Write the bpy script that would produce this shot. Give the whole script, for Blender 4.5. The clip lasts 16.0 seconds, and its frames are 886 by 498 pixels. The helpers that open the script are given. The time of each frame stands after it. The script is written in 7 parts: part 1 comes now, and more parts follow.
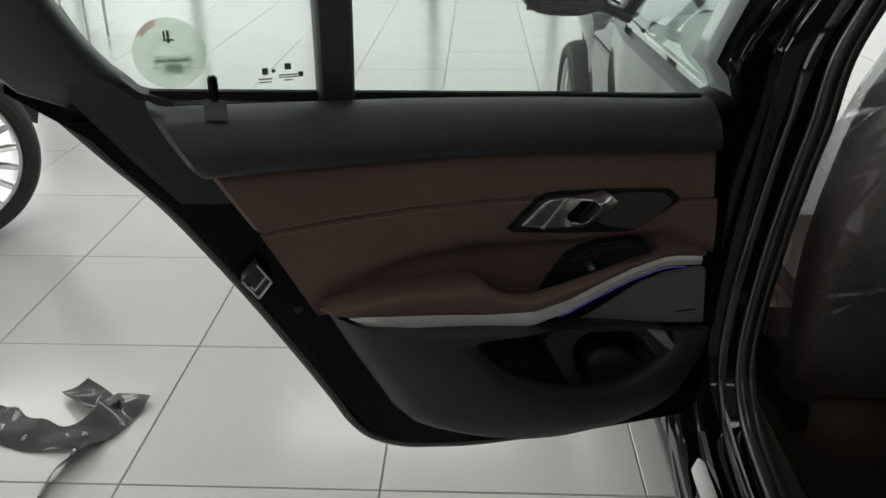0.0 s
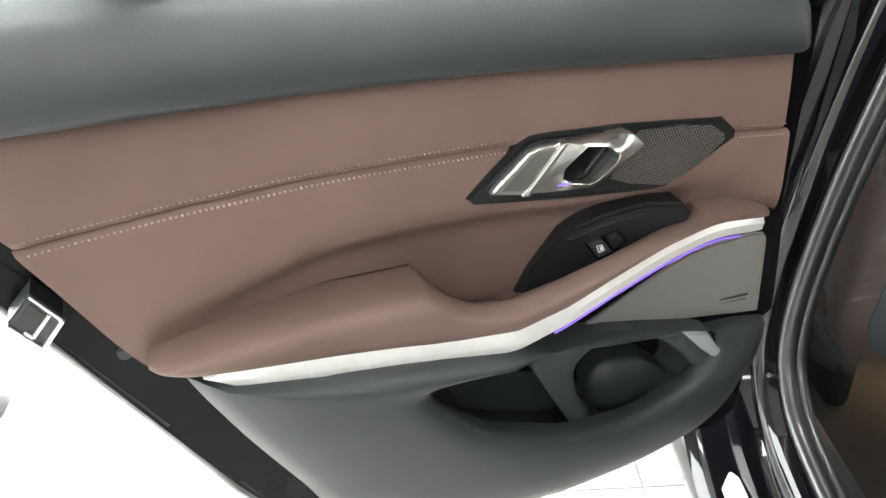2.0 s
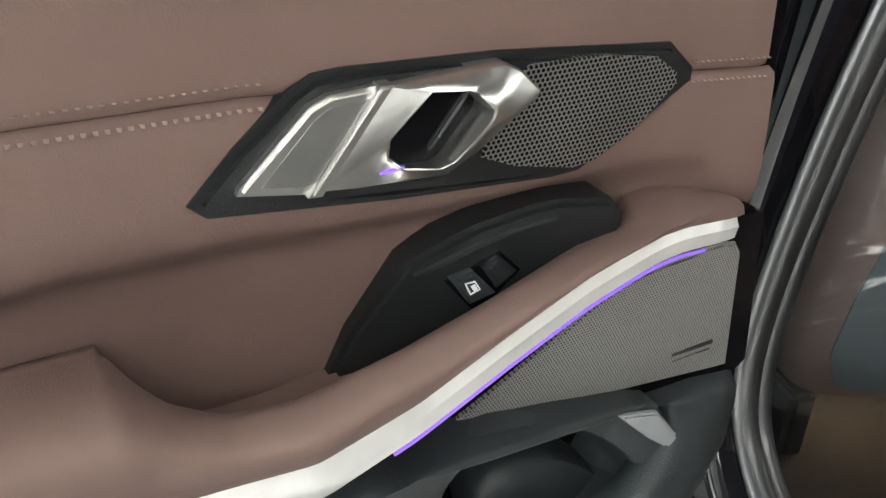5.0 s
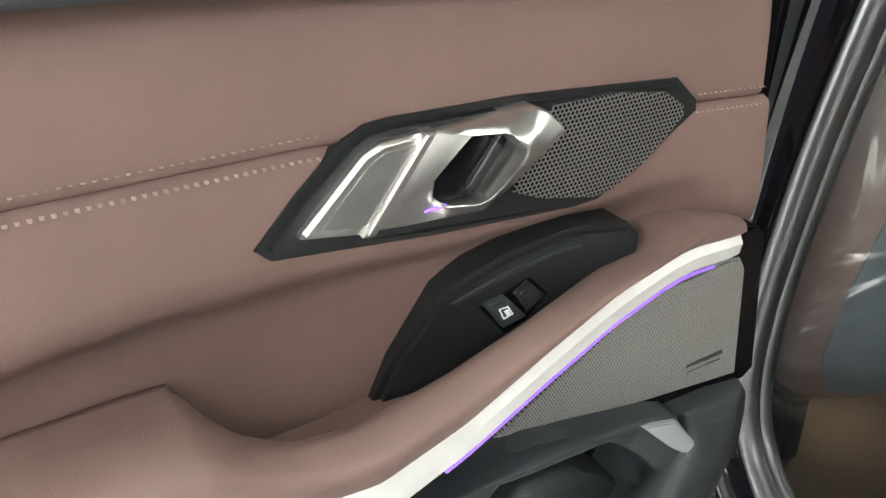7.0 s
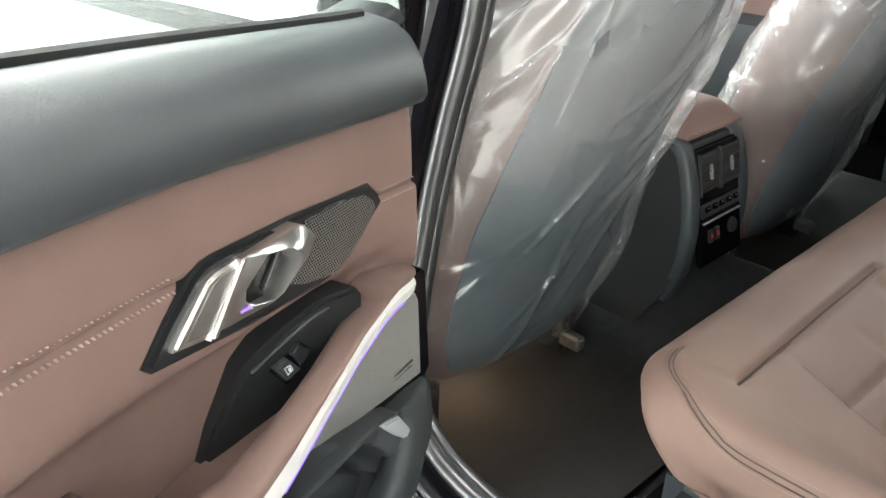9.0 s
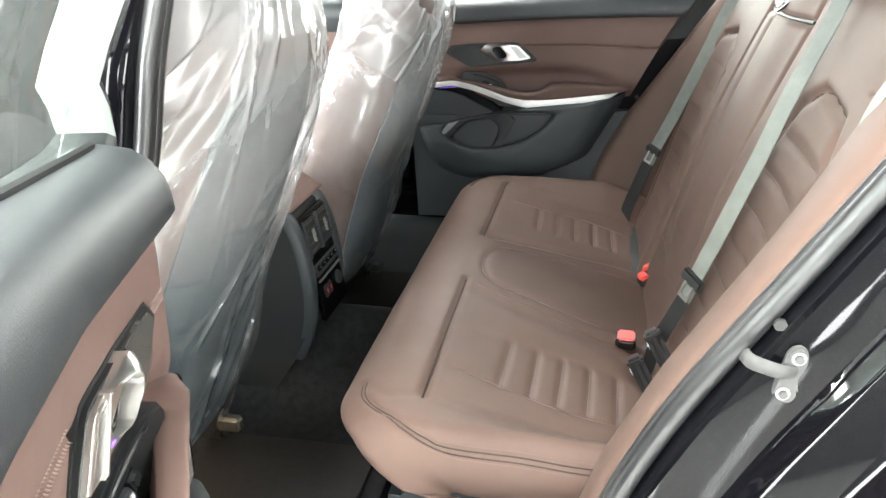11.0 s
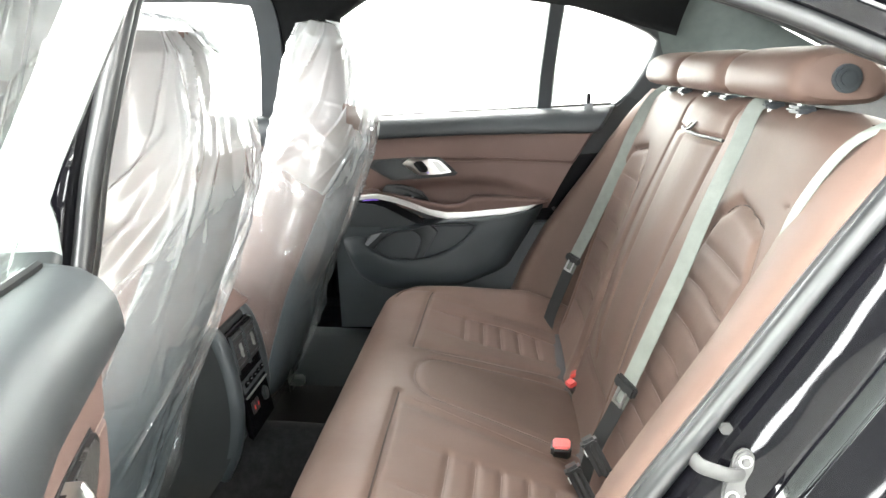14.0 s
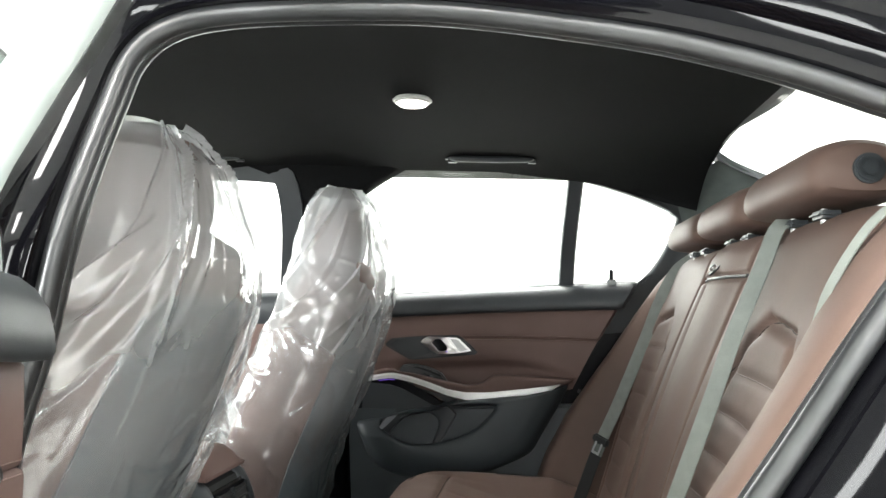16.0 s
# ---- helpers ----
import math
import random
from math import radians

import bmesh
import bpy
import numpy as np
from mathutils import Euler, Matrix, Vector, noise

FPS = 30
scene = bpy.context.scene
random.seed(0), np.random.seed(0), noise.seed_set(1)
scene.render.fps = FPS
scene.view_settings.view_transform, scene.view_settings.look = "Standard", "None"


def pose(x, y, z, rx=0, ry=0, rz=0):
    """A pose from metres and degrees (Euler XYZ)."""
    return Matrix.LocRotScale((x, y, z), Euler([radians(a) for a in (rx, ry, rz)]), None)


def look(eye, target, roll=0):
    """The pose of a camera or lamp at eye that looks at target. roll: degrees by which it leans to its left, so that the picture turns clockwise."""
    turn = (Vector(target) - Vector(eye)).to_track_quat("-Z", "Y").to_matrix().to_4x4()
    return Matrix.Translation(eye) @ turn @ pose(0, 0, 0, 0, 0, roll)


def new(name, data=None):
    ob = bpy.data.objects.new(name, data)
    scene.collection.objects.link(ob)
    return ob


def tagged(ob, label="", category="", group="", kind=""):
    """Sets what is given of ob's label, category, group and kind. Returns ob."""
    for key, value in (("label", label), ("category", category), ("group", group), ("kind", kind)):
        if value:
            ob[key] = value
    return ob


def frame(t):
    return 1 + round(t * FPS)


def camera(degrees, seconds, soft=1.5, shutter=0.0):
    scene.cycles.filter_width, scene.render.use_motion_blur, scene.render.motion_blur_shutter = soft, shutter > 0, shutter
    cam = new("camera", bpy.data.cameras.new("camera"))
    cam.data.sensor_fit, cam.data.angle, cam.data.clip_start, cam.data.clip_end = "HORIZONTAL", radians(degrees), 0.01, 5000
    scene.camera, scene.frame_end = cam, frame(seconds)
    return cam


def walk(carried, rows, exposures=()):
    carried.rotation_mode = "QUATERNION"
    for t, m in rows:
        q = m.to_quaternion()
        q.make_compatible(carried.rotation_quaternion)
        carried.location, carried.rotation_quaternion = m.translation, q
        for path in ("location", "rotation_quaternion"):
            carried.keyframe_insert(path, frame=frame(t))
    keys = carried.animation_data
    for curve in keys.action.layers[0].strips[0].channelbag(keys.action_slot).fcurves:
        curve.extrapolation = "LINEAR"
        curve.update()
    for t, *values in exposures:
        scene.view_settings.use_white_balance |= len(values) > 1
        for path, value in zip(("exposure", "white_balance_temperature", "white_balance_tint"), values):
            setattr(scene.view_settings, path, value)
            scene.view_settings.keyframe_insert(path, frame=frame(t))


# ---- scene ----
cam = camera(56.0, 16.0)
PATH = [
    (0, (-1.277, -0.901, 1.291), (-1.351, 0.911, 0.447), -0.3),
    (0.5, (-1.288, -0.781, 1.261), (-1.347, 1.006, 0.365), -0.3),
    (1, (-1.288, -0.648, 1.233), (-1.343, 1.109, 0.278), -0.4),
    (1.5, (-1.278, -0.57, 1.204), (-1.33, 1.155, 0.194), -0.7),
    (2, (-1.274, -0.471, 1.163), (-1.213, 1.233, 0.117), -1.3),
    (2.5, (-1.281, -0.332, 1.108), (-1.03, 1.335, 0.032), -0.6),
    (3, (-1.26, -0.241, 1.043), (-0.919, 1.383, -0.074), 0.3),
    (3.5, (-1.202, -0.193, 1.003), (-0.849, 1.451, -0.081), 0.8),
    (4, (-1.188, -0.185, 0.997), (-0.855, 1.494, -0.037), 0.7),
    (6.5, (-1.206, -0.183, 1.0), (-0.877, 1.526, 0.015), -1.3),
    (7, (-1.223, -0.202, 1.015), (-0.844, 1.513, 0.058), -1.9),
    (7.5, (-1.229, -0.222, 1.041), (-0.741, 1.475, 0.103), -1.9),
    (8, (-1.257, -0.255, 1.064), (-0.582, 1.398, 0.162), -1.7),
    (8.5, (-1.306, -0.28, 1.095), (-0.334, 1.212, 0.184), 0.9),
    (9, (-1.389, -0.276, 1.123), (-0.118, 0.986, 0.233), 1.8),
    (9.5, (-1.485, -0.249, 1.146), (0.045, 0.724, 0.302), 1.6),
    (10, (-1.524, -0.236, 1.16), (0.169, 0.475, 0.37), 1.4),
    (10.2, (-1.536, -0.219, 1.159), (0.204, 0.402, 0.393), 1.0),
    (12.3, (-1.581, -0.11, 1.146), (0.306, 0.007, 0.492), 1.4),
    (12.5, (-1.578, -0.11, 1.144), (0.308, 0.007, 0.49), 1.3),
    (13, (-1.578, -0.111, 1.146), (0.315, 0.012, 0.511), 1.0),
    (13.5, (-1.579, -0.114, 1.156), (0.34, 0.01, 0.607), 1.0),
    (14, (-1.579, -0.116, 1.16), (0.368, 0.008, 0.719), 1.3),
    (14.5, (-1.563, -0.125, 1.15), (0.401, 0.008, 0.798), 1.9),
    (15, (-1.543, -0.143, 1.112), (0.439, -0.004, 0.885), 1.6),
    (15.5, (-1.539, -0.154, 1.051), (0.452, 0.022, 0.994), 1.6),
    (16, (-1.514, -0.157, 0.985), (0.47, 0.067, 1.111), 1.7),
]
EXPOSURES = [(0.0, -1.95), (0.6, -0.8), (1.0, 0.48), (1.5, 1.32), (2.0, 1.32), (2.5, 0.74), (3.0, 1.4), (3.5, 1.35), (4.0, 1.2), (6.3, 1.26), (7.0, 1.6), (7.5, 1.5), (8.0, 1.35), (8.5, 1.53), (9.0, 1.75), (10.0, 1.92), (12.5, 2.22), (15.5, 2.27), (16.0, 1.24)]
walk(cam, [(t, look(eye, target, roll)) for t, eye, target, roll in PATH], EXPOSURES)

# ---- light: a showroom with a window front ahead of the car and ceiling panels ----
world = bpy.data.worlds.new("world")
world.use_nodes = True
scene.world = world
world.node_tree.nodes["Background"].inputs[0].default_value = (0.95, 1.0, 0.98, 1)
world.node_tree.nodes["Background"].inputs[1].default_value = 0.35


def area_lamp(name, place, target, sx, sy, watts, colour=(1, 0.99, 0.96)):
    data = bpy.data.lights.new(name, "AREA")
    data.shape, data.size, data.size_y, data.energy, data.color = "RECTANGLE", sx, sy, watts, colour
    ob = new(name, data)
    ob.matrix_world = look(place, target)
    return ob


ROOM = (-9.0, 9.0, -8.0, 14.0, 4.0)
LAMPS_X, LAMPS_Y = (-6.0, -2.0, 2.0, 6.0), (-5.0, 0.5, 6.0)
for lx in LAMPS_X:
    for ly in LAMPS_Y:
        area_lamp("panel_light", (lx, ly, 3.9), (lx, ly, 0), 2.4, 0.6, 100 if ly > -4 else 60)
area_lamp("window_light", (0, 13.7, 2.0), (0, 0, 1.5), 17, 3.6, 600, (0.94, 1.0, 0.99))
area_lamp("window_light", (8.7, 2, 2.0), (0, 2, 1.5), 19, 3.6, 650, (1.0, 1.0, 0.95))
area_lamp("window_light", (-8.7, 7.6, 1.9), (0, 7.6, 1.6), 9.4, 3.2, 1250, (0.96, 1.0, 0.99))
for wy in (-6.5, -3.6, -0.7):
    area_lamp("window_light", (-8.7, wy, 1.9), (0, wy, 1.5), 0.7, 3.0, 75, (0.97, 1.0, 0.99))
under = bpy.data.lights.new("footwell_light", "POINT")
under.energy, under.color, under.shadow_soft_size = 0.25, (1.0, 0.72, 0.42), 0.02
new("footwell_light", under).location = (-0.50, 0.56, 0.33)

# ---- materials ----


def material(name):
    m = bpy.data.materials.new(name)
    m.use_nodes = True
    nt = m.node_tree
    return m, nt, nt.nodes["Principled BSDF"], nt.nodes, nt.links


def noise_node(nt, scale, detail=3.0, rough=0.55, coords="Object", stretch=None):
    tc = nt.nodes.new("ShaderNodeTexCoord")
    n = nt.nodes.new("ShaderNodeTexNoise")
    n.inputs["Scale"].default_value, n.inputs["Detail"].default_value, n.inputs["Roughness"].default_value = scale, detail, rough
    if stretch:
        mp = nt.nodes.new("ShaderNodeMapping")
        mp.inputs["Scale"].default_value = stretch
        nt.links.new(tc.outputs[coords], mp.inputs[0])
        nt.links.new(mp.outputs[0], n.inputs["Vector"])
    else:
        nt.links.new(tc.outputs[coords], n.inputs["Vector"])
    return n


def ramp(nt, socket, stops):
    r = nt.nodes.new("ShaderNodeValToRGB")
    while len(r.color_ramp.elements) < len(stops):
        r.color_ramp.elements.new(0.5)
    for e, (p, c) in zip(r.color_ramp.elements, stops):
        e.position, e.color = p, (*c, 1) if len(c) == 3 else c
    nt.links.new(socket, r.inputs[0])
    return r


def bump(nt, bsdf, height, strength, distance, under=None):
    b = nt.nodes.new("ShaderNodeBump")
    b.inputs["Strength"].default_value, b.inputs["Distance"].default_value = strength, distance
    nt.links.new(height, b.inputs["Height"])
    if under:
        nt.links.new(under.outputs[0], b.inputs["Normal"])
    nt.links.new(b.outputs[0], bsdf.inputs["Normal"])
    return b


def surface(name, colour, rough=0.5, metal=0.0, vary=0.12, scale=9.0, grain=0.0, grain_scale=600.0, coat=0.0, spec=0.5):
    """A plain surface with tone and gloss that vary slowly, and a fine grain."""
    m, nt, b, _, links = material(name)
    n = noise_node(nt, scale, 4.0)
    lo, hi = [c * (1 - vary) for c in colour], [min(1, c * (1 + vary)) for c in colour]
    links.new(ramp(nt, n.outputs[0], [(0.3, lo), (0.7, hi)]).outputs[0], b.inputs["Base Color"])
    r = nt.nodes.new("ShaderNodeMapRange")
    r.inputs["To Min"].default_value, r.inputs["To Max"].default_value = rough * 0.88, min(1, rough * 1.12)
    links.new(n.outputs[0], r.inputs[0])
    links.new(r.outputs[0], b.inputs["Roughness"])
    b.inputs["Metallic"].default_value, b.inputs["Coat Weight"].default_value = metal, coat
    b.inputs["Specular IOR Level"].default_value = spec
    if grain:
        g = noise_node(nt, grain_scale, 2.0)
        bump(nt, b, g.outputs[0], grain, 0.0006)
    return m


def leather(name, colour, rough=0.56):
    m, nt, b, _, links = material(name)
    n = noise_node(nt, 6.0, 5.0)
    lo, hi = [c * 0.9 for c in colour], [c * 1.1 for c in colour]
    links.new(ramp(nt, n.outputs[0], [(0.3, lo), (0.7, hi)]).outputs[0], b.inputs["Base Color"])
    tc = nt.nodes.new("ShaderNodeTexCoord")
    v = nt.nodes.new("ShaderNodeTexVoronoi")
    v.feature = "DISTANCE_TO_EDGE"
    v.inputs["Scale"].default_value = 620.0
    links.new(tc.outputs["Object"], v.inputs["Vector"])
    first = bump(nt, b, v.outputs["Distance"], 0.22, 0.0006)
    bump(nt, b, noise_node(nt, 42.0, 3.0).outputs[0], 0.10, 0.004, first)
    b.inputs["Roughness"].default_value = rough
    b.inputs["Specular IOR Level"].default_value = 0.18
    return m


def dots(name, dark, light, pitch, hole=0.33, metal=0.4, rough=0.45, axes=("Y", "Z")):
    """Sheet with staggered round holes at that pitch."""
    m, nt, b, _, links = material(name)
    tc = nt.nodes.new("ShaderNodeTexCoord")
    sep = nt.nodes.new("ShaderNodeSeparateXYZ")
    links.new(tc.outputs["Object"], sep.inputs[0])

    def math_node(op, a, c):
        k = nt.nodes.new("ShaderNodeMath")
        k.operation = op
        for i, v in enumerate((a, c)):
            if isinstance(v, (int, float)):
                k.inputs[i].default_value = v
            else:
                links.new(v, k.inputs[i])
        return k.outputs[0]

    def lattice(du, dv):
        out = []
        for ax, step, off in ((axes[0], pitch, du), (axes[1], pitch * 1.732, dv)):
            s = math_node("ADD", math_node("DIVIDE", sep.outputs[ax], step), off)
            f = math_node("SUBTRACT", math_node("FRACT", s, 0), 0.5)
            out.append(math_node("MULTIPLY", f, step / pitch))
        return math_node("SQRT", math_node("ADD", math_node("POWER", out[0], 2), math_node("POWER", out[1], 2)), 0)

    near = math_node("MINIMUM", lattice(0.0, 0.0), lattice(0.5, 0.5))
    mask = math_node("GREATER_THAN", near, hole)
    links.new(ramp(nt, mask, [(0.0, dark), (1.0, light)]).outputs[0], b.inputs["Base Color"])
    b.inputs["Metallic"].default_value, b.inputs["Roughness"].default_value = metal, rough
    bump(nt, b, mask, 0.5, 0.0008)
    return m


def sheen(nt, f0):
    """Share of gloss of a thin sheet: f0 head on, rising to one at a grazing look, the same from both sides."""
    lw, pw, mr = nt.nodes.new("ShaderNodeLayerWeight"), nt.nodes.new("ShaderNodeMath"), nt.nodes.new("ShaderNodeMapRange")
    lw.inputs["Blend"].default_value = 0.5
    pw.operation = "POWER"
    pw.inputs[1].default_value = 5.0
    nt.links.new(lw.outputs["Facing"], pw.inputs[0])
    nt.links.new(pw.outputs[0], mr.inputs[0])
    mr.inputs["To Min"].default_value, mr.inputs["To Max"].default_value = f0, 1.0
    return lw, mr.outputs[0]


def glass_sheet(name, tint, f0=0.05, veil=0.0):
    m, nt, b, nodes, links = material(name)
    out = nodes["Material Output"]
    tr, gl, mx = (nodes.new(k) for k in ("ShaderNodeBsdfTransparent", "ShaderNodeBsdfGlossy", "ShaderNodeMixShader"))
    tr.inputs[0].default_value = (*tint, 1)
    gl.inputs["Roughness"].default_value = 0.02
    links.new(sheen(nt, f0)[1], mx.inputs[0])
    clear = tr.outputs[0]
    if veil:
        # a thin pale veil, uneven over the pane
        df, tl, two, haze = (nodes.new("ShaderNode" + k) for k in ("BsdfDiffuse", "BsdfTranslucent", "MixShader", "MixShader"))
        df.inputs[0].default_value = tl.inputs[0].default_value = (0.84, 0.90, 0.87, 1)
        marks = ramp(nt, noise_node(nt, 5.0, 4.0, 0.6).outputs[0], [(0.3, (veil * 0.75,) * 3), (0.7, (veil * 1.2,) * 3)])
        links.new(marks.outputs[0], haze.inputs[0])
        links.new(df.outputs[0], two.inputs[1])
        links.new(tl.outputs[0], two.inputs[2])
        links.new(clear, haze.inputs[1])
        links.new(two.outputs[0], haze.inputs[2])
        clear = haze.outputs[0]
    links.new(clear, mx.inputs[1])
    links.new(gl.outputs[0], mx.inputs[2])
    links.new(mx.outputs[0], out.inputs[0])
    nodes.remove(b)
    return m


def plastic_film(name, thin, thick):
    """Thin polythene: mostly clear, a little milky, with sharp gloss on its creases."""
    m, nt, b, nodes, links = material(name)
    out = nodes["Material Output"]
    tr, df, tl, gl, both, milk, mx = (nodes.new("ShaderNode" + k) for k in ("BsdfTransparent", "BsdfDiffuse", "BsdfTranslucent", "BsdfGlossy", "MixShader", "MixShader", "MixShader"))
    tl.inputs[0].default_value = (0.93, 0.94, 0.95, 1)
    both.inputs[0].default_value = 0.25
    tr.inputs[0].default_value = (0.97, 0.975, 0.98, 1)
    df.inputs[0].default_value = (0.93, 0.94, 0.95, 1)
    gl.inputs["Roughness"].default_value = 0.12
    fr, gloss = sheen(nt, 0.13)
    big = noise_node(nt, 4.0, 3.0, 0.5, stretch=(1.0, 1.0, 0.5))
    crease, ruck = nt.nodes.new("ShaderNodeTexNoise"), nt.nodes.new("ShaderNodeTexNoise")
    for tex, size in ((crease, 8.0), (ruck, 24.0)):
        tex.noise_type = "RIDGED_MULTIFRACTAL"
        tex.inputs["Scale"].default_value, tex.inputs["Detail"].default_value, tex.inputs["Roughness"].default_value = size, 3.0, 0.6
    tc, mp = nt.nodes.new("ShaderNodeTexCoord"), nt.nodes.new("ShaderNodeMapping")
    mp.inputs["Rotation"].default_value, mp.inputs["Scale"].default_value = (0.3, 0.62, 0.2), (1.0, 1.0, 0.40)
    links.new(tc.outputs["Object"], mp.inputs[0])
    links.new(mp.outputs[0], crease.inputs["Vector"])
    links.new(tc.outputs["Object"], ruck.inputs["Vector"])
    first = bump(nt, b, big.outputs[0], 0.15, 0.02)
    second = bump(nt, b, crease.outputs[0], 0.25, 0.008, first)
    third = bump(nt, b, ruck.outputs[0], 0.30, 0.004, second)
    for k in (gl, df, fr):
        links.new(third.outputs[0], k.inputs["Normal"])
    # milkier towards the top: gathered layers, and the brighter light there painted in
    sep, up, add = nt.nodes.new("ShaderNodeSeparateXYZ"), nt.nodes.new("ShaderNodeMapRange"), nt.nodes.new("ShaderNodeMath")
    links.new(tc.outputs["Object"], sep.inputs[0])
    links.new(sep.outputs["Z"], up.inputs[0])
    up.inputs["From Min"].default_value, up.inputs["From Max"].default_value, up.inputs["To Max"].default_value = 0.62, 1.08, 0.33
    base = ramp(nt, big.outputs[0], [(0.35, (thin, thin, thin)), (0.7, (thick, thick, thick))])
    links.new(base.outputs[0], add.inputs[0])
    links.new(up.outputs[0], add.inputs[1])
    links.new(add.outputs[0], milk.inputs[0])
    links.new(tr.outputs[0], milk.inputs[1])
    links.new(df.outputs[0], both.inputs[1])
    links.new(tl.outputs[0], both.inputs[2])
    links.new(both.outputs[0], milk.inputs[2])
    links.new(gloss, mx.inputs[0])
    links.new(milk.outputs[0], mx.inputs[1])
    links.new(gl.outputs[0], mx.inputs[2])
    links.new(mx.outputs[0], out.inputs[0])
    nodes.remove(b)
    return m


def lit(name, colour, strength):
    m, nt, b, _, _ = material(name)
    b.inputs["Base Color"].default_value = (*colour, 1)
    b.inputs["Emission Color"].default_value = (*colour, 1)
    b.inputs["Emission Strength"].default_value = strength
    return m


BROWN = leather("mocha_leather", (0.141, 0.092, 0.080))
# mocha leather again, darker: the bench's dimmer light put into its colour
SHADED_LEATHER = leather("shaded_mocha_leather", (0.107, 0.0705, 0.0575))
BROWN_DARK = leather("mocha_leather_grip", (0.120, 0.080, 0.070), 0.5)
BLACK_SOFT = surface("black_soft_plastic", (0.025, 0.029, 0.032), 0.46, vary=0.1, scale=14, grain=0.35, grain_scale=900)
GREY_PLASTIC = surface("charcoal_plastic", (0.017, 0.021, 0.0235), 0.52, vary=0.12, scale=10, grain=0.4, grain_scale=800)
TRIM_BLACK = surface("deep_black_trim", (0.010, 0.011, 0.012), 0.42, vary=0.1, scale=14, grain=0.3, grain_scale=900, spec=0.4)
SLATE_PLASTIC = surface("slate_grey_plastic", (0.030, 0.037, 0.041), 0.5, vary=0.12, scale=10, grain=0.4, grain_scale=800)
BLACK_GLOSS = surface("black_gloss_trim", (0.004, 0.004, 0.005), 0.20, vary=0.2, spec=0.1)
PAINT = surface("black_car_paint", (0.003, 0.003, 0.004), 0.05, vary=0.2, scale=4, spec=0.25)
RUBBER = surface("black_rubber_seal", (0.022, 0.023, 0.024), 0.30, vary=0.2, scale=30, spec=0.7)
SATIN = surface("satin_silver_trim", (0.74, 0.74, 0.72), 0.42, metal=0.45, vary=0.05, scale=60)
CHROME = surface("brushed_chrome", (0.66, 0.65, 0.63), 0.30, metal=1.0, vary=0.06, scale=80)
DULL_STEEL = surface("dull_brushed_steel", (0.34, 0.34, 0.33), 0.36, metal=0.9, vary=0.15, scale=30)
BRIGHT = surface("bright_steel", (0.62, 0.62, 0.62), 0.30, metal=1.0, vary=0.1, scale=40)
CARPET = surface("black_carpet", (0.019, 0.0195, 0.021), 0.95, vary=0.35, scale=60, grain=1.0, grain_scale=350, spec=0.2)
PILLAR_CLOTH = surface("grey_green_pillar_cloth", (0.085, 0.10, 0.095), 0.9, vary=0.12, scale=30, grain=0.5, grain_scale=600)
PIANO = surface("black_piano_trim", (0.006, 0.006, 0.007), 0.05, vary=0.2, spec=0.9)
HEADLINER = surface("anthracite_headliner", (0.0058, 0.0060, 0.0063), 0.95, vary=0.15, scale=50, grain=0.6, grain_scale=700, spec=0.1)
WEBBING = surface("grey_belt_webbing", (0.165, 0.178, 0.162), 0.7, vary=0.12, scale=40, grain=0.8, grain_scale=500)
BELT_DARK = surface("black_belt_plastic", (0.018, 0.0185, 0.019), 0.45, spec=0.35)
RED = surface("red_button", (0.62, 0.055, 0.045), 0.4, vary=0.06)
SEAM_DARK = surface("dark_brown_seam", (0.030, 0.019, 0.016), 0.8)
SEAL_BLACK = surface("black_glass_seal", (0.012, 0.012, 0.013), 0.5, vary=0.2, scale=30, spec=0.3)
THREAD = surface("pale_brown_thread", (0.29, 0.205, 0.18), 0.7)
SEAT_THREAD = surface("mid_brown_thread", (0.115, 0.078, 0.066), 0.7)
SEAT_BACK_GREY = surface("slate_seat_back", (0.062, 0.085, 0.098), 0.6, vary=0.15, scale=8)
MESH_TWEETER = dots("perforated_speaker_mesh", (0.012, 0.012, 0.012), (0.34, 0.34, 0.33), 0.0026, 0.36, 0.8, 0.35)
MESH_SPEAKER = dots("woven_speaker_grille", (0.07, 0.07, 0.07), (0.34, 0.34, 0.325), 0.0019, 0.30, 0.5, 0.42)
GLASS = glass_sheet("window_glass", (0.93, 0.96, 0.95), 0.04)
GLOSS_TRIM = surface("satin_black_trim", (0.020, 0.022, 0.024), 0.22, vary=0.1, spec=0.6)
HAZY_GLASS = glass_sheet("hazy_window_glass", (0.80, 0.87, 0.83), 0.06, 0.05)
PALE_SHEEN = surface("pale_painted_sheen", (0.40, 0.44, 0.42), 0.16, vary=0.12, scale=14, spec=1.0)
COATED_GLASS = glass_sheet("coated_window_glass", (0.60, 0.70, 0.67), 0.10)
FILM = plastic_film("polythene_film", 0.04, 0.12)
AMBIENT = lit("violet_light_strip", (0.27, 0.13, 0.85), 0.22)
SATIN_GREY = surface("pale_grey_plastic", (0.22, 0.23, 0.24), 0.45)
WHITE_MARK = surface("white_print", (0.8, 0.8, 0.8), 0.5)
DARK_MARK = surface("dark_print", (0.02, 0.02, 0.02), 0.5)
TYRE = surface("tyre_rubber", (0.018, 0.018, 0.018), 0.7, vary=0.2, scale=40)
ALLOY = surface("silver_alloy", (0.55, 0.55, 0.55), 0.3, metal=0.9, vary=0.06, scale=20)
TILE = surface("cream_floor_tile", (0.60, 0.595, 0.575), 0.17, vary=0.035, scale=2.2)
GROUT = surface("grey_grout", (0.22, 0.21, 0.20), 0.8)
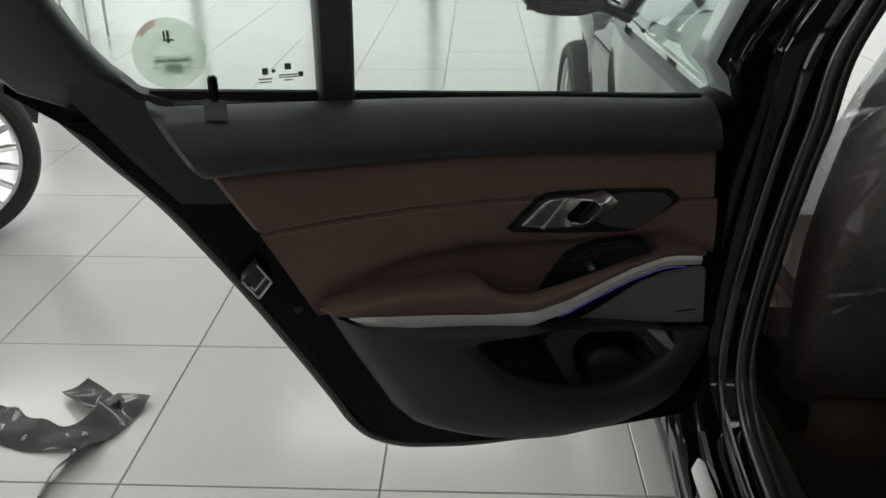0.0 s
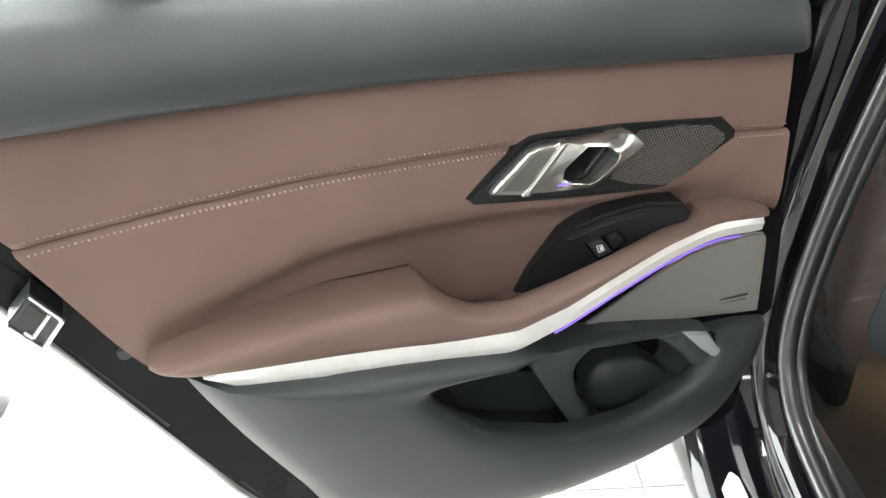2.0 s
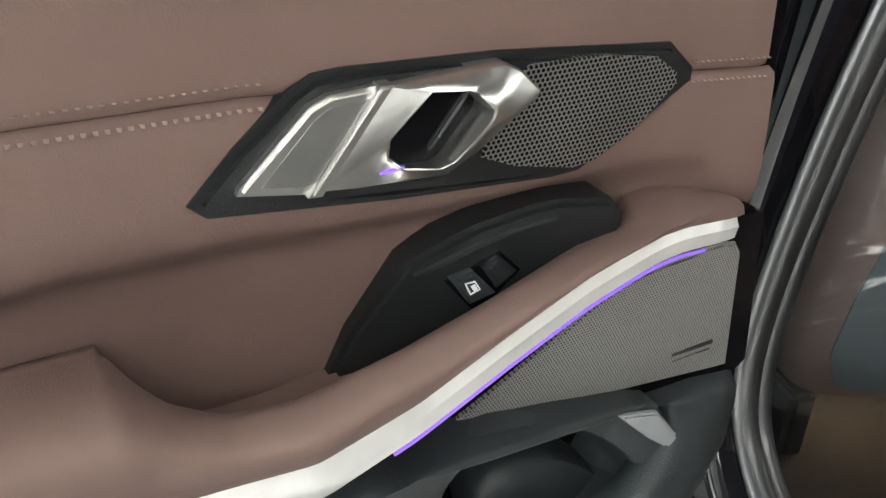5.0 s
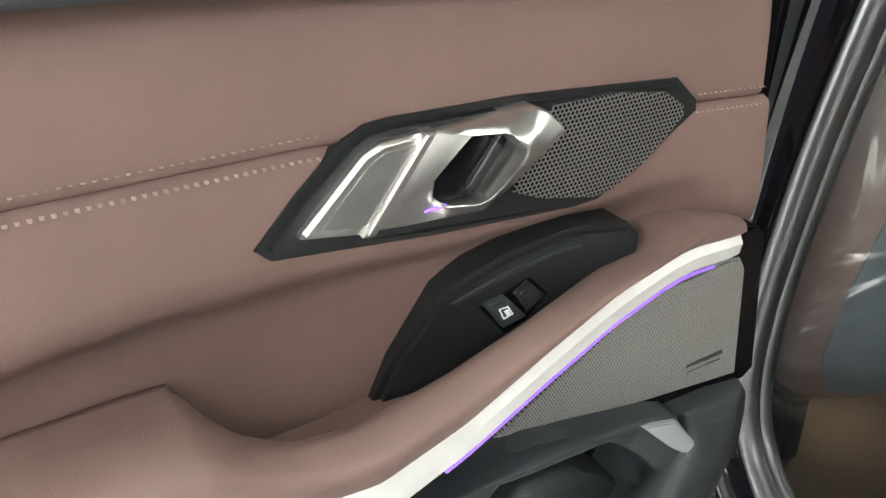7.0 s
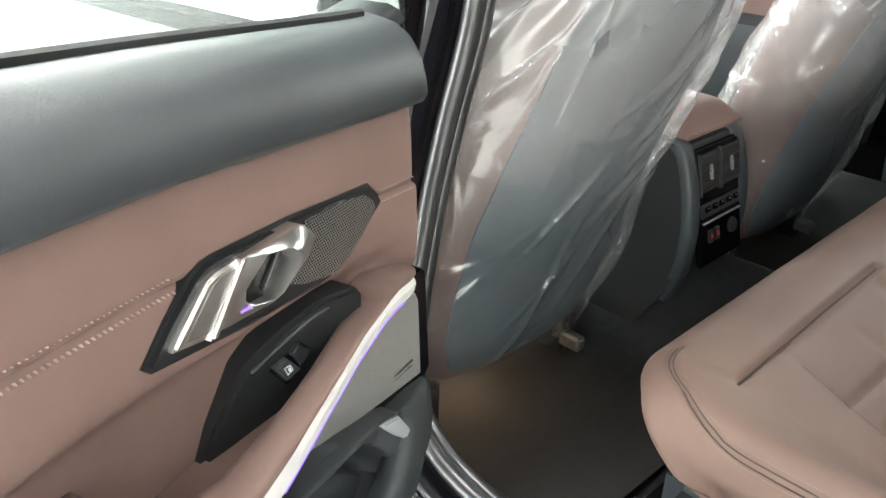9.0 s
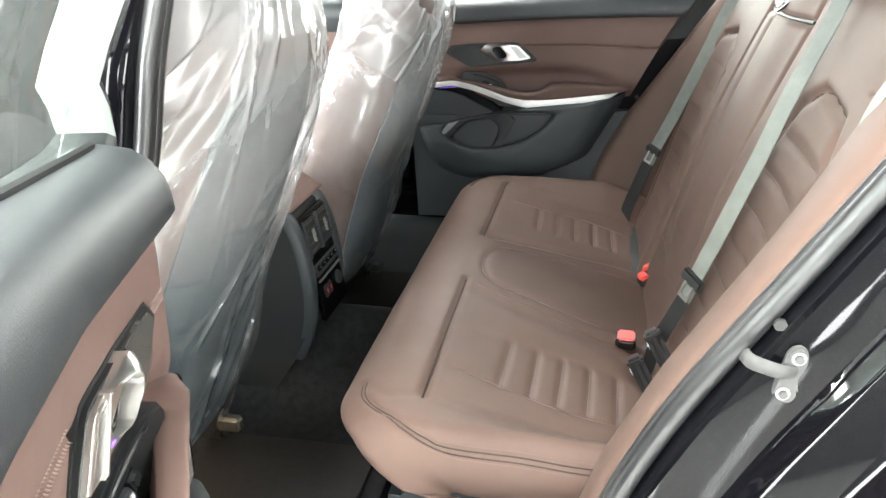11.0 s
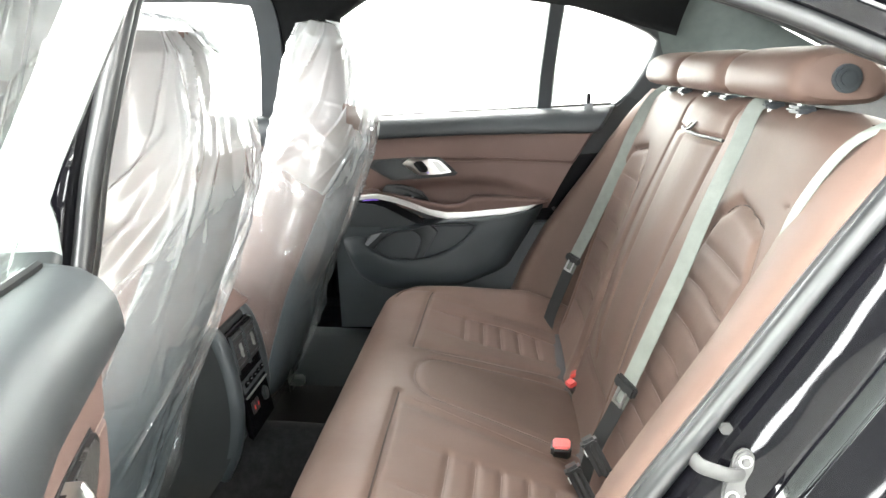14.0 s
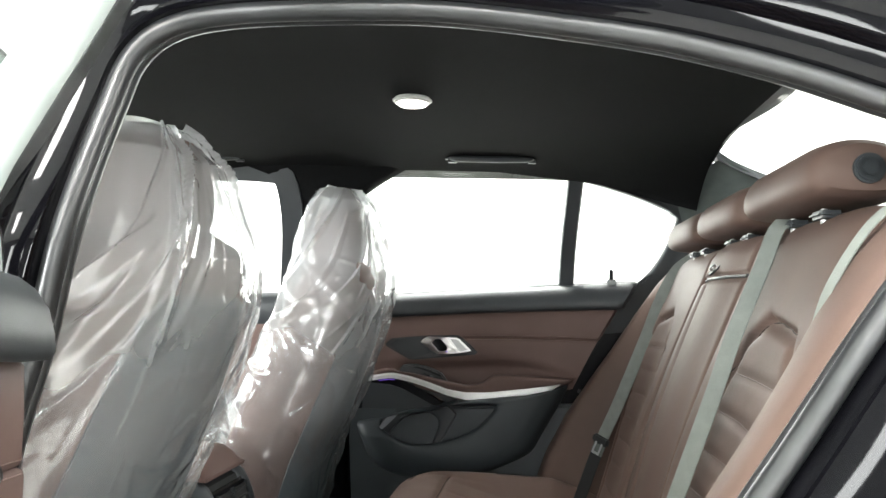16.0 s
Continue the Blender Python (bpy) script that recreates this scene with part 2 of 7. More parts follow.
WALL = surface("white_wall_paint", (0.82, 0.83, 0.82), 0.6, vary=0.02, scale=1.5)
GREY_WALL = surface("grey_wall_paint", (0.17, 0.175, 0.175), 0.6, vary=0.05, scale=1.5)

# ---- helpers for shapes ----


def curve(points, n, closed=False):
    """n points at even steps along a smooth curve through the given ones."""
    p = np.array(points, float)
    q = np.vstack([p[-1:], p, p[:2]]) if closed else np.vstack([2 * p[:1] - p[1:2], p, 2 * p[-1:] - p[-2:-1]])
    fine = []
    for i in range(1, len(q) - 2):
        t = np.linspace(0, 1, 17)[:-1, None]
        a, b, c, d = q[i - 1 : i + 3]
        fine.append(0.5 * (2 * b + (c - a) * t + (2 * a - 5 * b + 4 * c - d) * t**2 + (3 * b - a - 3 * c + d) * t**3))
    fine = np.vstack(fine + [q[-2][None]])
    s = np.r_[0, np.cumsum(np.linalg.norm(np.diff(fine, axis=0), axis=1))]
    at = np.linspace(0, s[-1], n + 1)[:-1] if closed else np.linspace(0, s[-1], n)
    return np.stack([np.interp(at, s, fine[:, k]) for k in range(p.shape[1])], 1)


def mix(x, table):
    """The value at x in rows of (x, value, ...), straight between them."""
    tb = np.array(table, float)
    out = [np.interp(x, tb[:, 0], tb[:, k]) for k in range(1, tb.shape[1])]
    return out[0] if len(out) == 1 else out


def mesh_part(name, verts, faces, mat, parent=None, label="", smooth=35.0, kind=""):
    me = bpy.data.meshes.new(name)
    me.from_pydata([tuple(v) for v in verts], [], faces)
    me.update()
    return finish(name, me, mat, parent, label, smooth, kind)


def finish(name, me, mat, parent, label, smooth, kind=""):
    me.materials.append(mat)
    if smooth:
        me.shade_smooth()
        me.set_sharp_from_angle(angle=radians(smooth))
    ob = new(name, me)
    if parent:
        ob.parent = parent
    return tagged(ob, label, kind=kind)


def part(name, bm, mat, parent=None, label="", smooth=35.0, kind=""):
    bmesh.ops.recalc_face_normals(bm, faces=bm.faces)
    me = bpy.data.meshes.new(name)
    bm.to_mesh(me)
    bm.free()
    return finish(name, me, mat, parent, label, smooth, kind)


def grid(rows, close_u=False, close_v=False, caps=False):
    """Vertices and faces of a sheet through rows of points. close_u joins the last row to the first, close_v the ends of each row."""
    rows = np.array(rows, float)
    nu, nv = rows.shape[:2]
    faces = []
    for i in range(nu if close_u else nu - 1):
        for j in range(nv if close_v else nv - 1):
            a, b = i * nv + j, i * nv + (j + 1) % nv
            c, d = ((i + 1) % nu) * nv + (j + 1) % nv, ((i + 1) % nu) * nv + j
            faces.append((a, b, c, d))
    if caps:
        faces.append(tuple(range(nv))[::-1])
        faces.append(tuple((nu - 1) * nv + j for j in range(nv)))
    return rows.reshape(-1, 3), faces


def solid(rows, thick, way):
    """A sheet given thickness along the vector way (or rows of such vectors)."""
    rows = np.array(rows, float)
    back = rows + np.array(way, float) * thick
    nu, nv = rows.shape[:2]
    v1, f1 = grid(rows)
    v2, f2 = grid(back)
    n = nu * nv
    faces = f1 + [tuple(n + k for k in f[::-1]) for f in f2]
    rim = [i * nv for i in range(nu)] + [(nu - 1) * nv + j for j in range(1, nv)]
    rim += [i * nv + nv - 1 for i in range(nu - 2, -1, -1)] + list(range(nv - 2, 0, -1))
    for a, b in zip(rim, rim[1:] + rim[:1]):
        faces.append((b, a, n + a, n + b))
    return np.vstack([v1, v2]), faces


def prism(outline, d0, d1, bevel=0.002, seg=2):
    """A plate: an outline of (u, z), from depth d0 to d1, its edges rounded. Coordinates come out as (u, d, z)."""
    bm = bmesh.new()
    f = bm.faces.new([bm.verts.new((u, d0, z)) for u, z in outline])
    top = bmesh.ops.extrude_face_region(bm, geom=[f])
    for v in top["geom"]:
        if isinstance(v, bmesh.types.BMVert):
            v.co.y = d1
    if bevel:
        edges = [e for e in bm.edges if abs(e.verts[0].co.y - d1) < 1e-7 and abs(e.verts[1].co.y - d1) < 1e-7]
        bmesh.ops.bevel(bm, geom=edges, offset=bevel, segments=seg, affect="EDGES", clamp_overlap=True)
    return bm


def mapped(bm, fn):
    for v in bm.verts:
        v.co = fn(*v.co)
    return bm


def block(sx, sy, sz, bevel=0.004, seg=2, at=(0, 0, 0), turn=(0, 0, 0)):
    bm = bmesh.new()
    bmesh.ops.create_cube(bm, size=1)
    for v in bm.verts:
        v.co = (v.co.x * sx, v.co.y * sy, v.co.z * sz)
    if bevel:
        bmesh.ops.bevel(bm, geom=bm.edges[:], offset=bevel, segments=seg, affect="EDGES", clamp_overlap=True)
    bm.transform(pose(*at, *turn))
    return bm


def cylinder(r, h, n=24, at=(0, 0, 0), turn=(0, 0, 0), bevel=0.0, r2=None):
    bm = bmesh.new()
    bmesh.ops.create_cone(bm, cap_ends=True, segments=n, radius1=r, radius2=r if r2 is None else r2, depth=h)
    if bevel:
        bmesh.ops.bevel(bm, geom=[e for e in bm.edges if e.calc_face_angle(0) > 0.8], offset=bevel, segments=2, affect="EDGES")
    bm.transform(pose(*at, *turn))
    return bm


def sweep(path, profile, up=(0, 0, 1), closed=False, caps=True):
    """A profile of (across, out) carried along a path; out lies near the given up."""
    path = np.array(path, float)
    n = len(path)
    ups = np.array(up, float) * np.ones((n, 1))
    rows = []
    for i in range(n):
        a, b = path[(i - 1) % n if closed else max(i - 1, 0)], path[(i + 1) % n if closed else min(i + 1, n - 1)]
        t = (b - a) / np.linalg.norm(b - a)
        s = np.cross(t, ups[i])
        s /= np.linalg.norm(s)
        o = np.cross(s, t)
        rows.append([path[i] + s * p + o * q for p, q in profile])
    return grid(rows, close_u=closed, close_v=True, caps=caps and not closed)


def ring(r, n=10, rx=None):
    return [(r * math.cos(2 * math.pi * k / n), (rx or r) * math.sin(2 * math.pi * k / n)) for k in range(n)]


def thing(name, label, category, at=(0, 0, 0), turn=(0, 0, 0), group=""):
    ob = new(name)
    ob.empty_display_size = 0.05
    ob.matrix_world = pose(*at, *turn)
    return tagged(ob, label, category, group)

# ---- the showroom ----


def floor_and_room():
    x0, x1, y0, y1, h = ROOM
    bm = bmesh.new()
    bmesh.ops.create_grid(bm, x_segments=1, y_segments=1, size=0.5)
    for v in bm.verts:
        v.co = ((x0 + x1) / 2 + v.co.x * (x1 - x0 + 0.4), (y0 + y1) / 2 + v.co.y * (y1 - y0 + 0.4), -0.003)
    floor = part("floor", bm, GROUT, None, "cream glazed floor tiles with thin grey joints", 0)
    tagged(floor, category="floor", kind="structure")
    for name, sx, sy, px, py in (
        ("wall_north", x1 - x0 + 0.4, 0.2, 0, y1 + 0.1),
        ("wall_south", x1 - x0 + 0.4, 0.2, 0, y0 - 0.1),
        ("wall_west", 0.2, y1 - y0, x0 - 0.1, (y0 + y1) / 2),
        ("wall_east", 0.2, y1 - y0, x1 + 0.1, (y0 + y1) / 2),
    ):
        grey = name in ("wall_south", "wall_west")
        tagged(part(name, block(sx, sy, h, 0, at=(px, py, h / 2)), GREY_WALL if grey else WALL, None, "plain grey showroom wall" if grey else "plain white showroom wall", 0), category="wall", kind="structure")
    tagged(part("ceiling", block(x1 - x0 + 0.4, y1 - y0 + 0.4, 0.15, 0, at=(0, (y0 + y1) / 2, h + 0.075)), WALL, None, "plain white showroom ceiling", 0), category="ceiling", kind="structure")
    return floor


FLOOR = floor_and_room()

# ---- the doors of the car ----
HINGE_X, HINGE_Y, OPEN = 0.921, 0.374, 72.5
BELT = [(0.0, 0.991), (0.121, 0.999), (0.306, 1.015), (0.40, 1.022), (0.58, 1.036), (0.775, 1.051), (0.95, 1.065)]
SEAM = [(0.0, 0.917), (0.07, 0.924), (0.226, 0.937), (0.383, 0.949), (0.527, 0.957), (0.662, 0.964), (0.76, 0.968)]
STITCH = [(0.0, 0.848), (0.059, 0.855), (0.116, 0.861), (0.346, 0.887), (0.454, 0.892), (0.598, 0.895), (0.72, 0.893)]
BASE_W = [(0.0, 0.148), (0.35, 0.150), (0.50, 0.160), (0.65, 0.182), (0.80, 0.205)]
CREASE = [(0.10, 0.812), (0.259, 0.817), (0.32, 0.8215), (0.36, 0.825), (0.42, 0.829), (0.50, 0.828), (0.56, 0.818), (0.606, 0.806), (0.70, 0.80)]
INSERT_FOOT = [(0.06, 0.143, 0.766), (0.13, 0.143, 0.782), (0.148, 0.143, 0.785), (0.166, 0.1225, 0.728), (0.25, 0.1225, 0.712), (0.42, 0.1225, 0.714), (0.60, 0.140, 0.752), (0.64, 0.170, 0.764), (0.70, 0.186, 0.775)]
REAR_EDGE = [(0.795, 0.632), (0.84, 0.662), (0.905, 0.705), (0.968, 0.750), (1.05, 0.800)]
FRONT_EDGE = [(0.60, 0.040), (0.76, 0.052), (0.85, 0.059), (0.925, 0.066), (1.02, 0.075)]
# rows of u, then (w, z) of the armrest's root, inner edge, crest, front and the strip's top
ARMREST = [
    (0.07, 0.143, 0.776, 0.145, 0.778, 0.15, 0.779, 0.156, 0.777, 0.158, 0.772),
    (0.08, 0.143, 0.781, 0.146, 0.783, 0.152, 0.784, 0.159, 0.78, 0.161, 0.7735),
    (0.1, 0.143, 0.789, 0.147, 0.791, 0.156, 0.792, 0.165, 0.788, 0.168, 0.78),
    (0.13, 0.143, 0.796, 0.149, 0.798, 0.162, 0.799, 0.178, 0.794, 0.173, 0.786),
    (0.15, 0.143, 0.796, 0.151, 0.796, 0.163, 0.797, 0.182, 0.795, 0.177, 0.788),
    (0.16, 0.124, 0.756, 0.154, 0.788, 0.164, 0.792, 0.183, 0.793, 0.178, 0.787),
    (0.2, 0.1225, 0.748, 0.162, 0.785, 0.172, 0.789, 0.188, 0.789, 0.183, 0.781),
    (0.25, 0.1225, 0.738, 0.172, 0.778, 0.18, 0.781, 0.195, 0.778, 0.19, 0.768),
    (0.3, 0.1225, 0.73, 0.178, 0.77, 0.186, 0.772, 0.201, 0.767, 0.196, 0.752),
    (0.35, 0.1225, 0.725, 0.178, 0.761, 0.188, 0.765, 0.208, 0.761, 0.203, 0.7455),
    (0.38, 0.1225, 0.726, 0.175, 0.763, 0.188, 0.768, 0.2055, 0.764, 0.2005, 0.7465),
    (0.4, 0.1225, 0.73, 0.165, 0.77, 0.184, 0.775, 0.204, 0.772, 0.199, 0.747),
    (0.4115, 0.1225, 0.738, 0.154, 0.779, 0.18, 0.784, 0.203, 0.779, 0.198, 0.748),
    (0.418, 0.1225, 0.752, 0.14, 0.786, 0.177, 0.79, 0.203, 0.783, 0.198, 0.7485),
    (0.42, 0.132, 0.784, 0.143, 0.788, 0.177, 0.792, 0.203, 0.784, 0.198, 0.7487),
    (0.45, 0.134, 0.786, 0.146, 0.79, 0.178, 0.794, 0.202, 0.786, 0.197, 0.753),
    (0.5, 0.136, 0.786, 0.146, 0.791, 0.182, 0.795, 0.202, 0.789, 0.197, 0.7595),
    (0.57, 0.143, 0.786, 0.152, 0.79, 0.188, 0.794, 0.208, 0.79, 0.203, 0.771),
    (0.608, 0.155, 0.785, 0.162, 0.789, 0.192, 0.792, 0.212, 0.79, 0.207, 0.779),
    (0.628, 0.172, 0.786, 0.178, 0.789, 0.194, 0.791, 0.208, 0.79, 0.206, 0.786),
    (0.634, 0.186, 0.792, 0.188, 0.794, 0.194, 0.795, 0.2, 0.794, 0.2, 0.789),
]
WINDOW = [(0.786, 1.044), (0.818, 1.062), (0.846, 1.094), (0.876, 1.150), (0.897, 1.212), (0.884, 1.238), (0.77, 1.282), (0.632, 1.318), (0.50, 1.336),
          (0.378, 1.345), (0.14, 1.344), (0.080, 1.324), (0.050, 1.26), (0.068, 1.14), (0.084, 1.05), (0.102, 0.994)]


def base_w(u):
    return mix(u, BASE_W)


def glass_w(z):
    return 0.105 + 0.43 * max(0.0, z - 1.05)


def even_loop(points, n):
    """n points at even steps round a closed polygon."""
    p = np.array(points + points[:1], float)
    s = np.r_[0, np.cumsum(np.hypot(*np.diff(p, axis=0).T))]
    at = np.linspace(0, s[-1], n + 1)[:-1]
    return np.stack([np.interp(at, s, p[:, k]) for k in (0, 1)], 1)


def car_door(side, name, label, at, turn):
    """A rear door of the car. side 1: inner face towards +x when closed (the left door), -1 mirrored."""
    door = thing(name, label, "car door", at, turn, "rear doors of the car")

    def P(u, w, z):
        return Vector((side * w, -u, z))

    def plate(outline, d0, d1, bevel, w_of=None):
        return mapped(prism(outline, d0, d1, bevel), lambda u, d, z: P(u, (w_of(u, z) if w_of else 0) + d, z))

    # painted shell below the belt
    shell = [(0.798, 0.903), (0.725, 0.790), (0.657, 0.674), (0.607, 0.583), (0.580, 0.532), (0.550, 0.500),
             (0.505, 0.478), (0.46, 0.468), (0.38, 0.456), (0.20, 0.446), (0.04, 0.440), (0.005, 0.46), (0.0, 0.60), (0.0, 0.895)]
    part("shell", plate(shell, 0.030, 0.088, 0.012), PAINT, door, "black painted door shell")
    rows = []
    for u in np.linspace(0.0, 0.90, 40):
        low, top = mix(u, [(0.0, 0.893), (0.79, 0.900), (0.854, 0.971), (0.90, 1.03)]), mix(u, BELT) - 0.014
        rows.append([P(u, 0.030 + 0.056 * k ** 1.3, low + (max(top, low + 0.004) - low) * k) for k in np.linspace(0, 1, 9)] + [P(u, 0.092, max(top, low) - 0.03)])
    v, f = grid(rows)
    mesh_part("shoulder", v, f, PAINT, door, "black painted shoulder below the glass", 50)
    part("shell_corner", plate([(0.950, 1.062), (0.945, 1.085), (0.905, 1.034), (0.854, 0.971), (0.798, 0.903), (0.740, 0.900), (0.790, 1.030)], 0.05, 0.089, 0.006), PAINT, door, "black painted rear corner")
    inset = [(0.890, 1.026), (0.838, 0.960), (0.782, 0.893), (0.709, 0.780), (0.641, 0.664), (0.592, 0.577), (0.566, 0.532), (0.536, 0.508),
             (0.46, 0.486), (0.38, 0.474), (0.20, 0.464), (0.045, 0.458), (0.02, 0.48), (0.018, 0.60), (0.018, 0.955), (0.40, 0.985), (0.775, 1.015)]
    part("inner_panel", plate(inset, 0.088, 0.120, 0.006), BLACK_GLOSS, door, "black inner door skin")
    if side < 0:
        # added plate, filling the gap where panel foot and sill trim run
        part("lower_filler", plate([(0.660, 0.720), (0.641, 0.664), (0.592, 0.577), (0.556, 0.47), (0.46, 0.41), (0.20, 0.385), (0.045, 0.38), (0.03, 0.60), (0.03, 0.69), (0.30, 0.70)], 0.12, 0.162, 0.006), SLATE_PLASTIC, door, "charcoal plate standing in for panel foot and sill trim")
    corner = [(0.778, 1.044), (0.811, 1.056), (0.838, 1.082), (0.862, 1.112), (0.880, 1.150), (0.928, 1.150), (0.924, 1.129), (0.911, 1.098), (0.880, 1.046), (0.826, 0.975), (0.783, 0.9175), (0.700, 0.908), (0.735, 0.96)]
    part("corner_trim", plate(corner, 0.09, 0.132, 0.008), GREY_PLASTIC, door, "matt black trim behind the quarter pane")
    edge = curve([(u + 0.003, z - 0.004, 0.080) for u, z in [(0.945, 1.085), (0.905, 1.034), (0.854, 0.971)] + shell[:10]], 60)
    v, f = sweep([P(u, w, z) for u, z, w in edge], ring(0.009, 10), up=(side, 0, 0))
    mesh_part("door_seal", v, f, RUBBER, door, "black rubber door seal")

    # frame round the window
    inner = curve(WINDOW, 72, closed=True)
    mid = inner.mean(0)
    ring_rows = []
    for k, (u, z) in enumerate(inner):
        a, b = inner[k - 1], inner[(k + 1) % len(inner)]
        t = np.array([b[0] - a[0], b[1] - a[1]])
        nrm = np.array([t[1], -t[0]]) / np.linalg.norm(t)
        if nrm @ (np.array([u, z]) - mid) < 0:
            nrm = -nrm
        if side > 0 and u < 0.11 and 1.0 < z < 1.29:
            nrm = np.array([-1.0, 0.0])
        wide = 0.030 + 0.025 * min(1.0, max(0.0, (z - 1.04) / 0.06)) + 0.040 * min(1.0, max(0.0, (u - 0.70) / 0.15)) * min(1.0, max(0.0, (z - 1.06) / 0.06))
        o = np.array([u, z]) + nrm * wide
        g, go = glass_w(z), glass_w(o[1])
        ring_rows.append([P(u, g - 0.012, z), P(u, g + 0.012, z), P(*(np.array([u, g + 0.018, z]) + np.array([nrm[0], 0, nrm[1]]) * 0.010)),
                          P(o[0], go + 0.014, o[1]), P(*(o + nrm * 0.006)[:1], go + 0.004, (o + nrm * 0.006)[1]), P(o[0], go - 0.030, o[1]), P(u, g - 0.028, z)])
    v, f = grid(ring_rows, close_u=True, close_v=True)
    front_rows = [k for k, q in enumerate(inner) if q[0] < 0.11 and q[1] > 1.0]
    per = len(ring_rows[0])
    upright = [q for k, q in enumerate(f) if k // per in front_rows]
    mesh_part("window_frame", v, [q for k, q in enumerate(f) if k // per not in front_rows], BLACK_SOFT, door, "black window surround", 80)
    if side > 0:
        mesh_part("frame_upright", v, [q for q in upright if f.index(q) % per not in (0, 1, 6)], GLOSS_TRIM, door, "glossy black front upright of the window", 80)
        # edge faces coloured pale for bright reflections on the glossy black trim
        mesh_part("upright_sheen", v, [q for q in upright if f.index(q) % per in (0, 1, 6)], PALE_SHEEN, door, "glossy black upright's edge with its reflection painted pale grey", 80)
    else:
        mesh_part("frame_upright", v, upright, GLOSS_TRIM, door, "glossy black front upright of the window", 80)
    aft = 0.0 if side > 0 else 0.024
    bar = [P(0.5875 + aft, glass_w(1.02) + 0.012, 1.02), P(0.592 + aft, glass_w(1.15) + 0.012, 1.15), P(0.606 + aft, glass_w(1.33) + 0.014, 1.33)]
    v, f = sweep(curve(bar, 12), [(-0.021, -0.02), (-0.021, 0.012), (-0.017, 0.018), (0.017, 0.018), (0.021, 0.012), (0.021, -0.02)], up=(side, 0, 0))
    mesh_part("window_bar", v, f, BLACK_SOFT, door, "black upright bar between the panes")
    front = [(u, z) for u, z in inner if u < 0.602]
    rear = [(u, z) for u, z in inner if u > 0.606]

    def sheet(nm, loop):
        loop = np.array(loop)
        m0 = loop.mean(0)
        loop = loop[np.argsort(np.arctan2(loop[:, 1] - m0[1], loop[:, 0] - m0[0]))]
        big = m0 + (loop - m0) * 1.02
        vv = [P(u, glass_w(z) - 0.004, z) for u, z in big]
        ob = mesh_part(nm, vv, [tuple(range(len(vv)))], HAZY_GLASS if side > 0 else GLASS, door, "hazy side window pane" if side > 0 else "clear side window pane", 0)
        ob.visible_shadow = False

    sheet("window_pane", front + [(0.600, 1.03), (0.600, 1.31)])
    sheet("quarter_pane", rear + [(0.612, 1.03), (0.612, 1.315)])
    weather = [P(u, 0.113, mix(u, BELT) + 0.001) for u in np.linspace(0.085, 0.80, 30)]
    v, f = sweep(weather, [(-0.0035, -0.010), (-0.0035, 0.001), (0.0, 0.003), (0.0035, 0.001), (0.0035, -0.010)])
    mesh_part("window_seal", v, f, SEAL_BLACK, door, "thin black seal along the glass")
    v, f = sweep([p + P(0, -0.010, -0.004) for p in weather], ring(0.0016, 8))
    mesh_part("glass_run", v, f, SATIN_GREY if side > 0 else SEAL_BLACK, door)

    # soft black top roll
    rows = []
    for k in np.linspace(0, 1, 60):
        row = []
        for top, (dw, frac) in zip(range(10), ((-0.034, 0.03), (-0.018, 0.0), (0.0, 0.05), (0.012, 0.17), (0.021, 0.36), (0.025, 0.60), (0.026, 0.78), (0.022, 0.86), (0.004, 0.885), (-0.012, 0.90))):
            lo_u, hi_u = mix(1.0 - 0.08 * frac, FRONT_EDGE) - 0.004, mix(1.048 - 0.08 * frac, REAR_EDGE) + 0.004
            u = lo_u + (hi_u - lo_u) * k
            zb, zs = mix(u, BELT), mix(u, SEAM)
            end = min(1.0, k / 0.03, (1 - k) / 0.02)
            row.append(P(u, base_w(u) + dw - 0.03 * (1 - end) ** 2, zb + (zs - zb) * frac))
        rows.append(row)
    v, f = grid(rows)
    mesh_part("top_roll", v, f, BLACK_SOFT, door, "matt black soft top roll", 60)

    # leather inserts above and below the stitched seam
    up_rows, low_rows = [], []
    for k in np.linspace(0, 1, 90):
        row = []
        for frac, dw in ((0.0, -0.012), (0.02, -0.002), (0.08, 0.002), (0.5, 0.003), (0.90, 0.0025), (0.97, 0.001), (1.0, -0.003)):
            zf = 0.96 - 0.068 * frac
            lo_u, hi_u = mix(zf - 0.035 * (1 - 0), FRONT_EDGE), mix(zf + 0.006, REAR_EDGE)
            u = lo_u + (hi_u - lo_u) * k
            zs, zt = mix(u, SEAM) + 0.012, mix(u, STITCH)
            end = min(1.0, k / 0.012, (1 - k) / 0.012)
            row.append(P(u, base_w(u) + dw - 0.014 * (1 - end) ** 2, zs + (zt - zs) * frac))
        up_rows.append(row)
        row = []
        for frac in (0.0, 0.03, 0.08, 0.16, 0.24, 0.32, 0.38, 0.43, 0.48, 0.53, 0.58, 0.64, 0.70, 0.77, 0.84, 0.92, 1.0):
            zf = 0.892 - 0.095 * frac
            lo_u, hi_u = mix(zf - 0.035, FRONT_EDGE), mix(zf, REAR_EDGE)
            u = lo_u + (hi_u - lo_u) * k
            zt = mix(u, STITCH)
            root, foot = mix(u, INSERT_FOOT)
            z = zt + (foot - zt) * frac
            # a soft crease, below which the leather is scooped out
            under = min(1.0, max(0.0, (mix(u, CREASE) + 0.010 - z) / 0.030))
            scoop = 0.028 * under * under * (3 - 2 * under) * min(1.0, max(0.0, (u - 0.08) / 0.12)) * min(1.0, max(0.0, (0.66 - u) / 0.2))
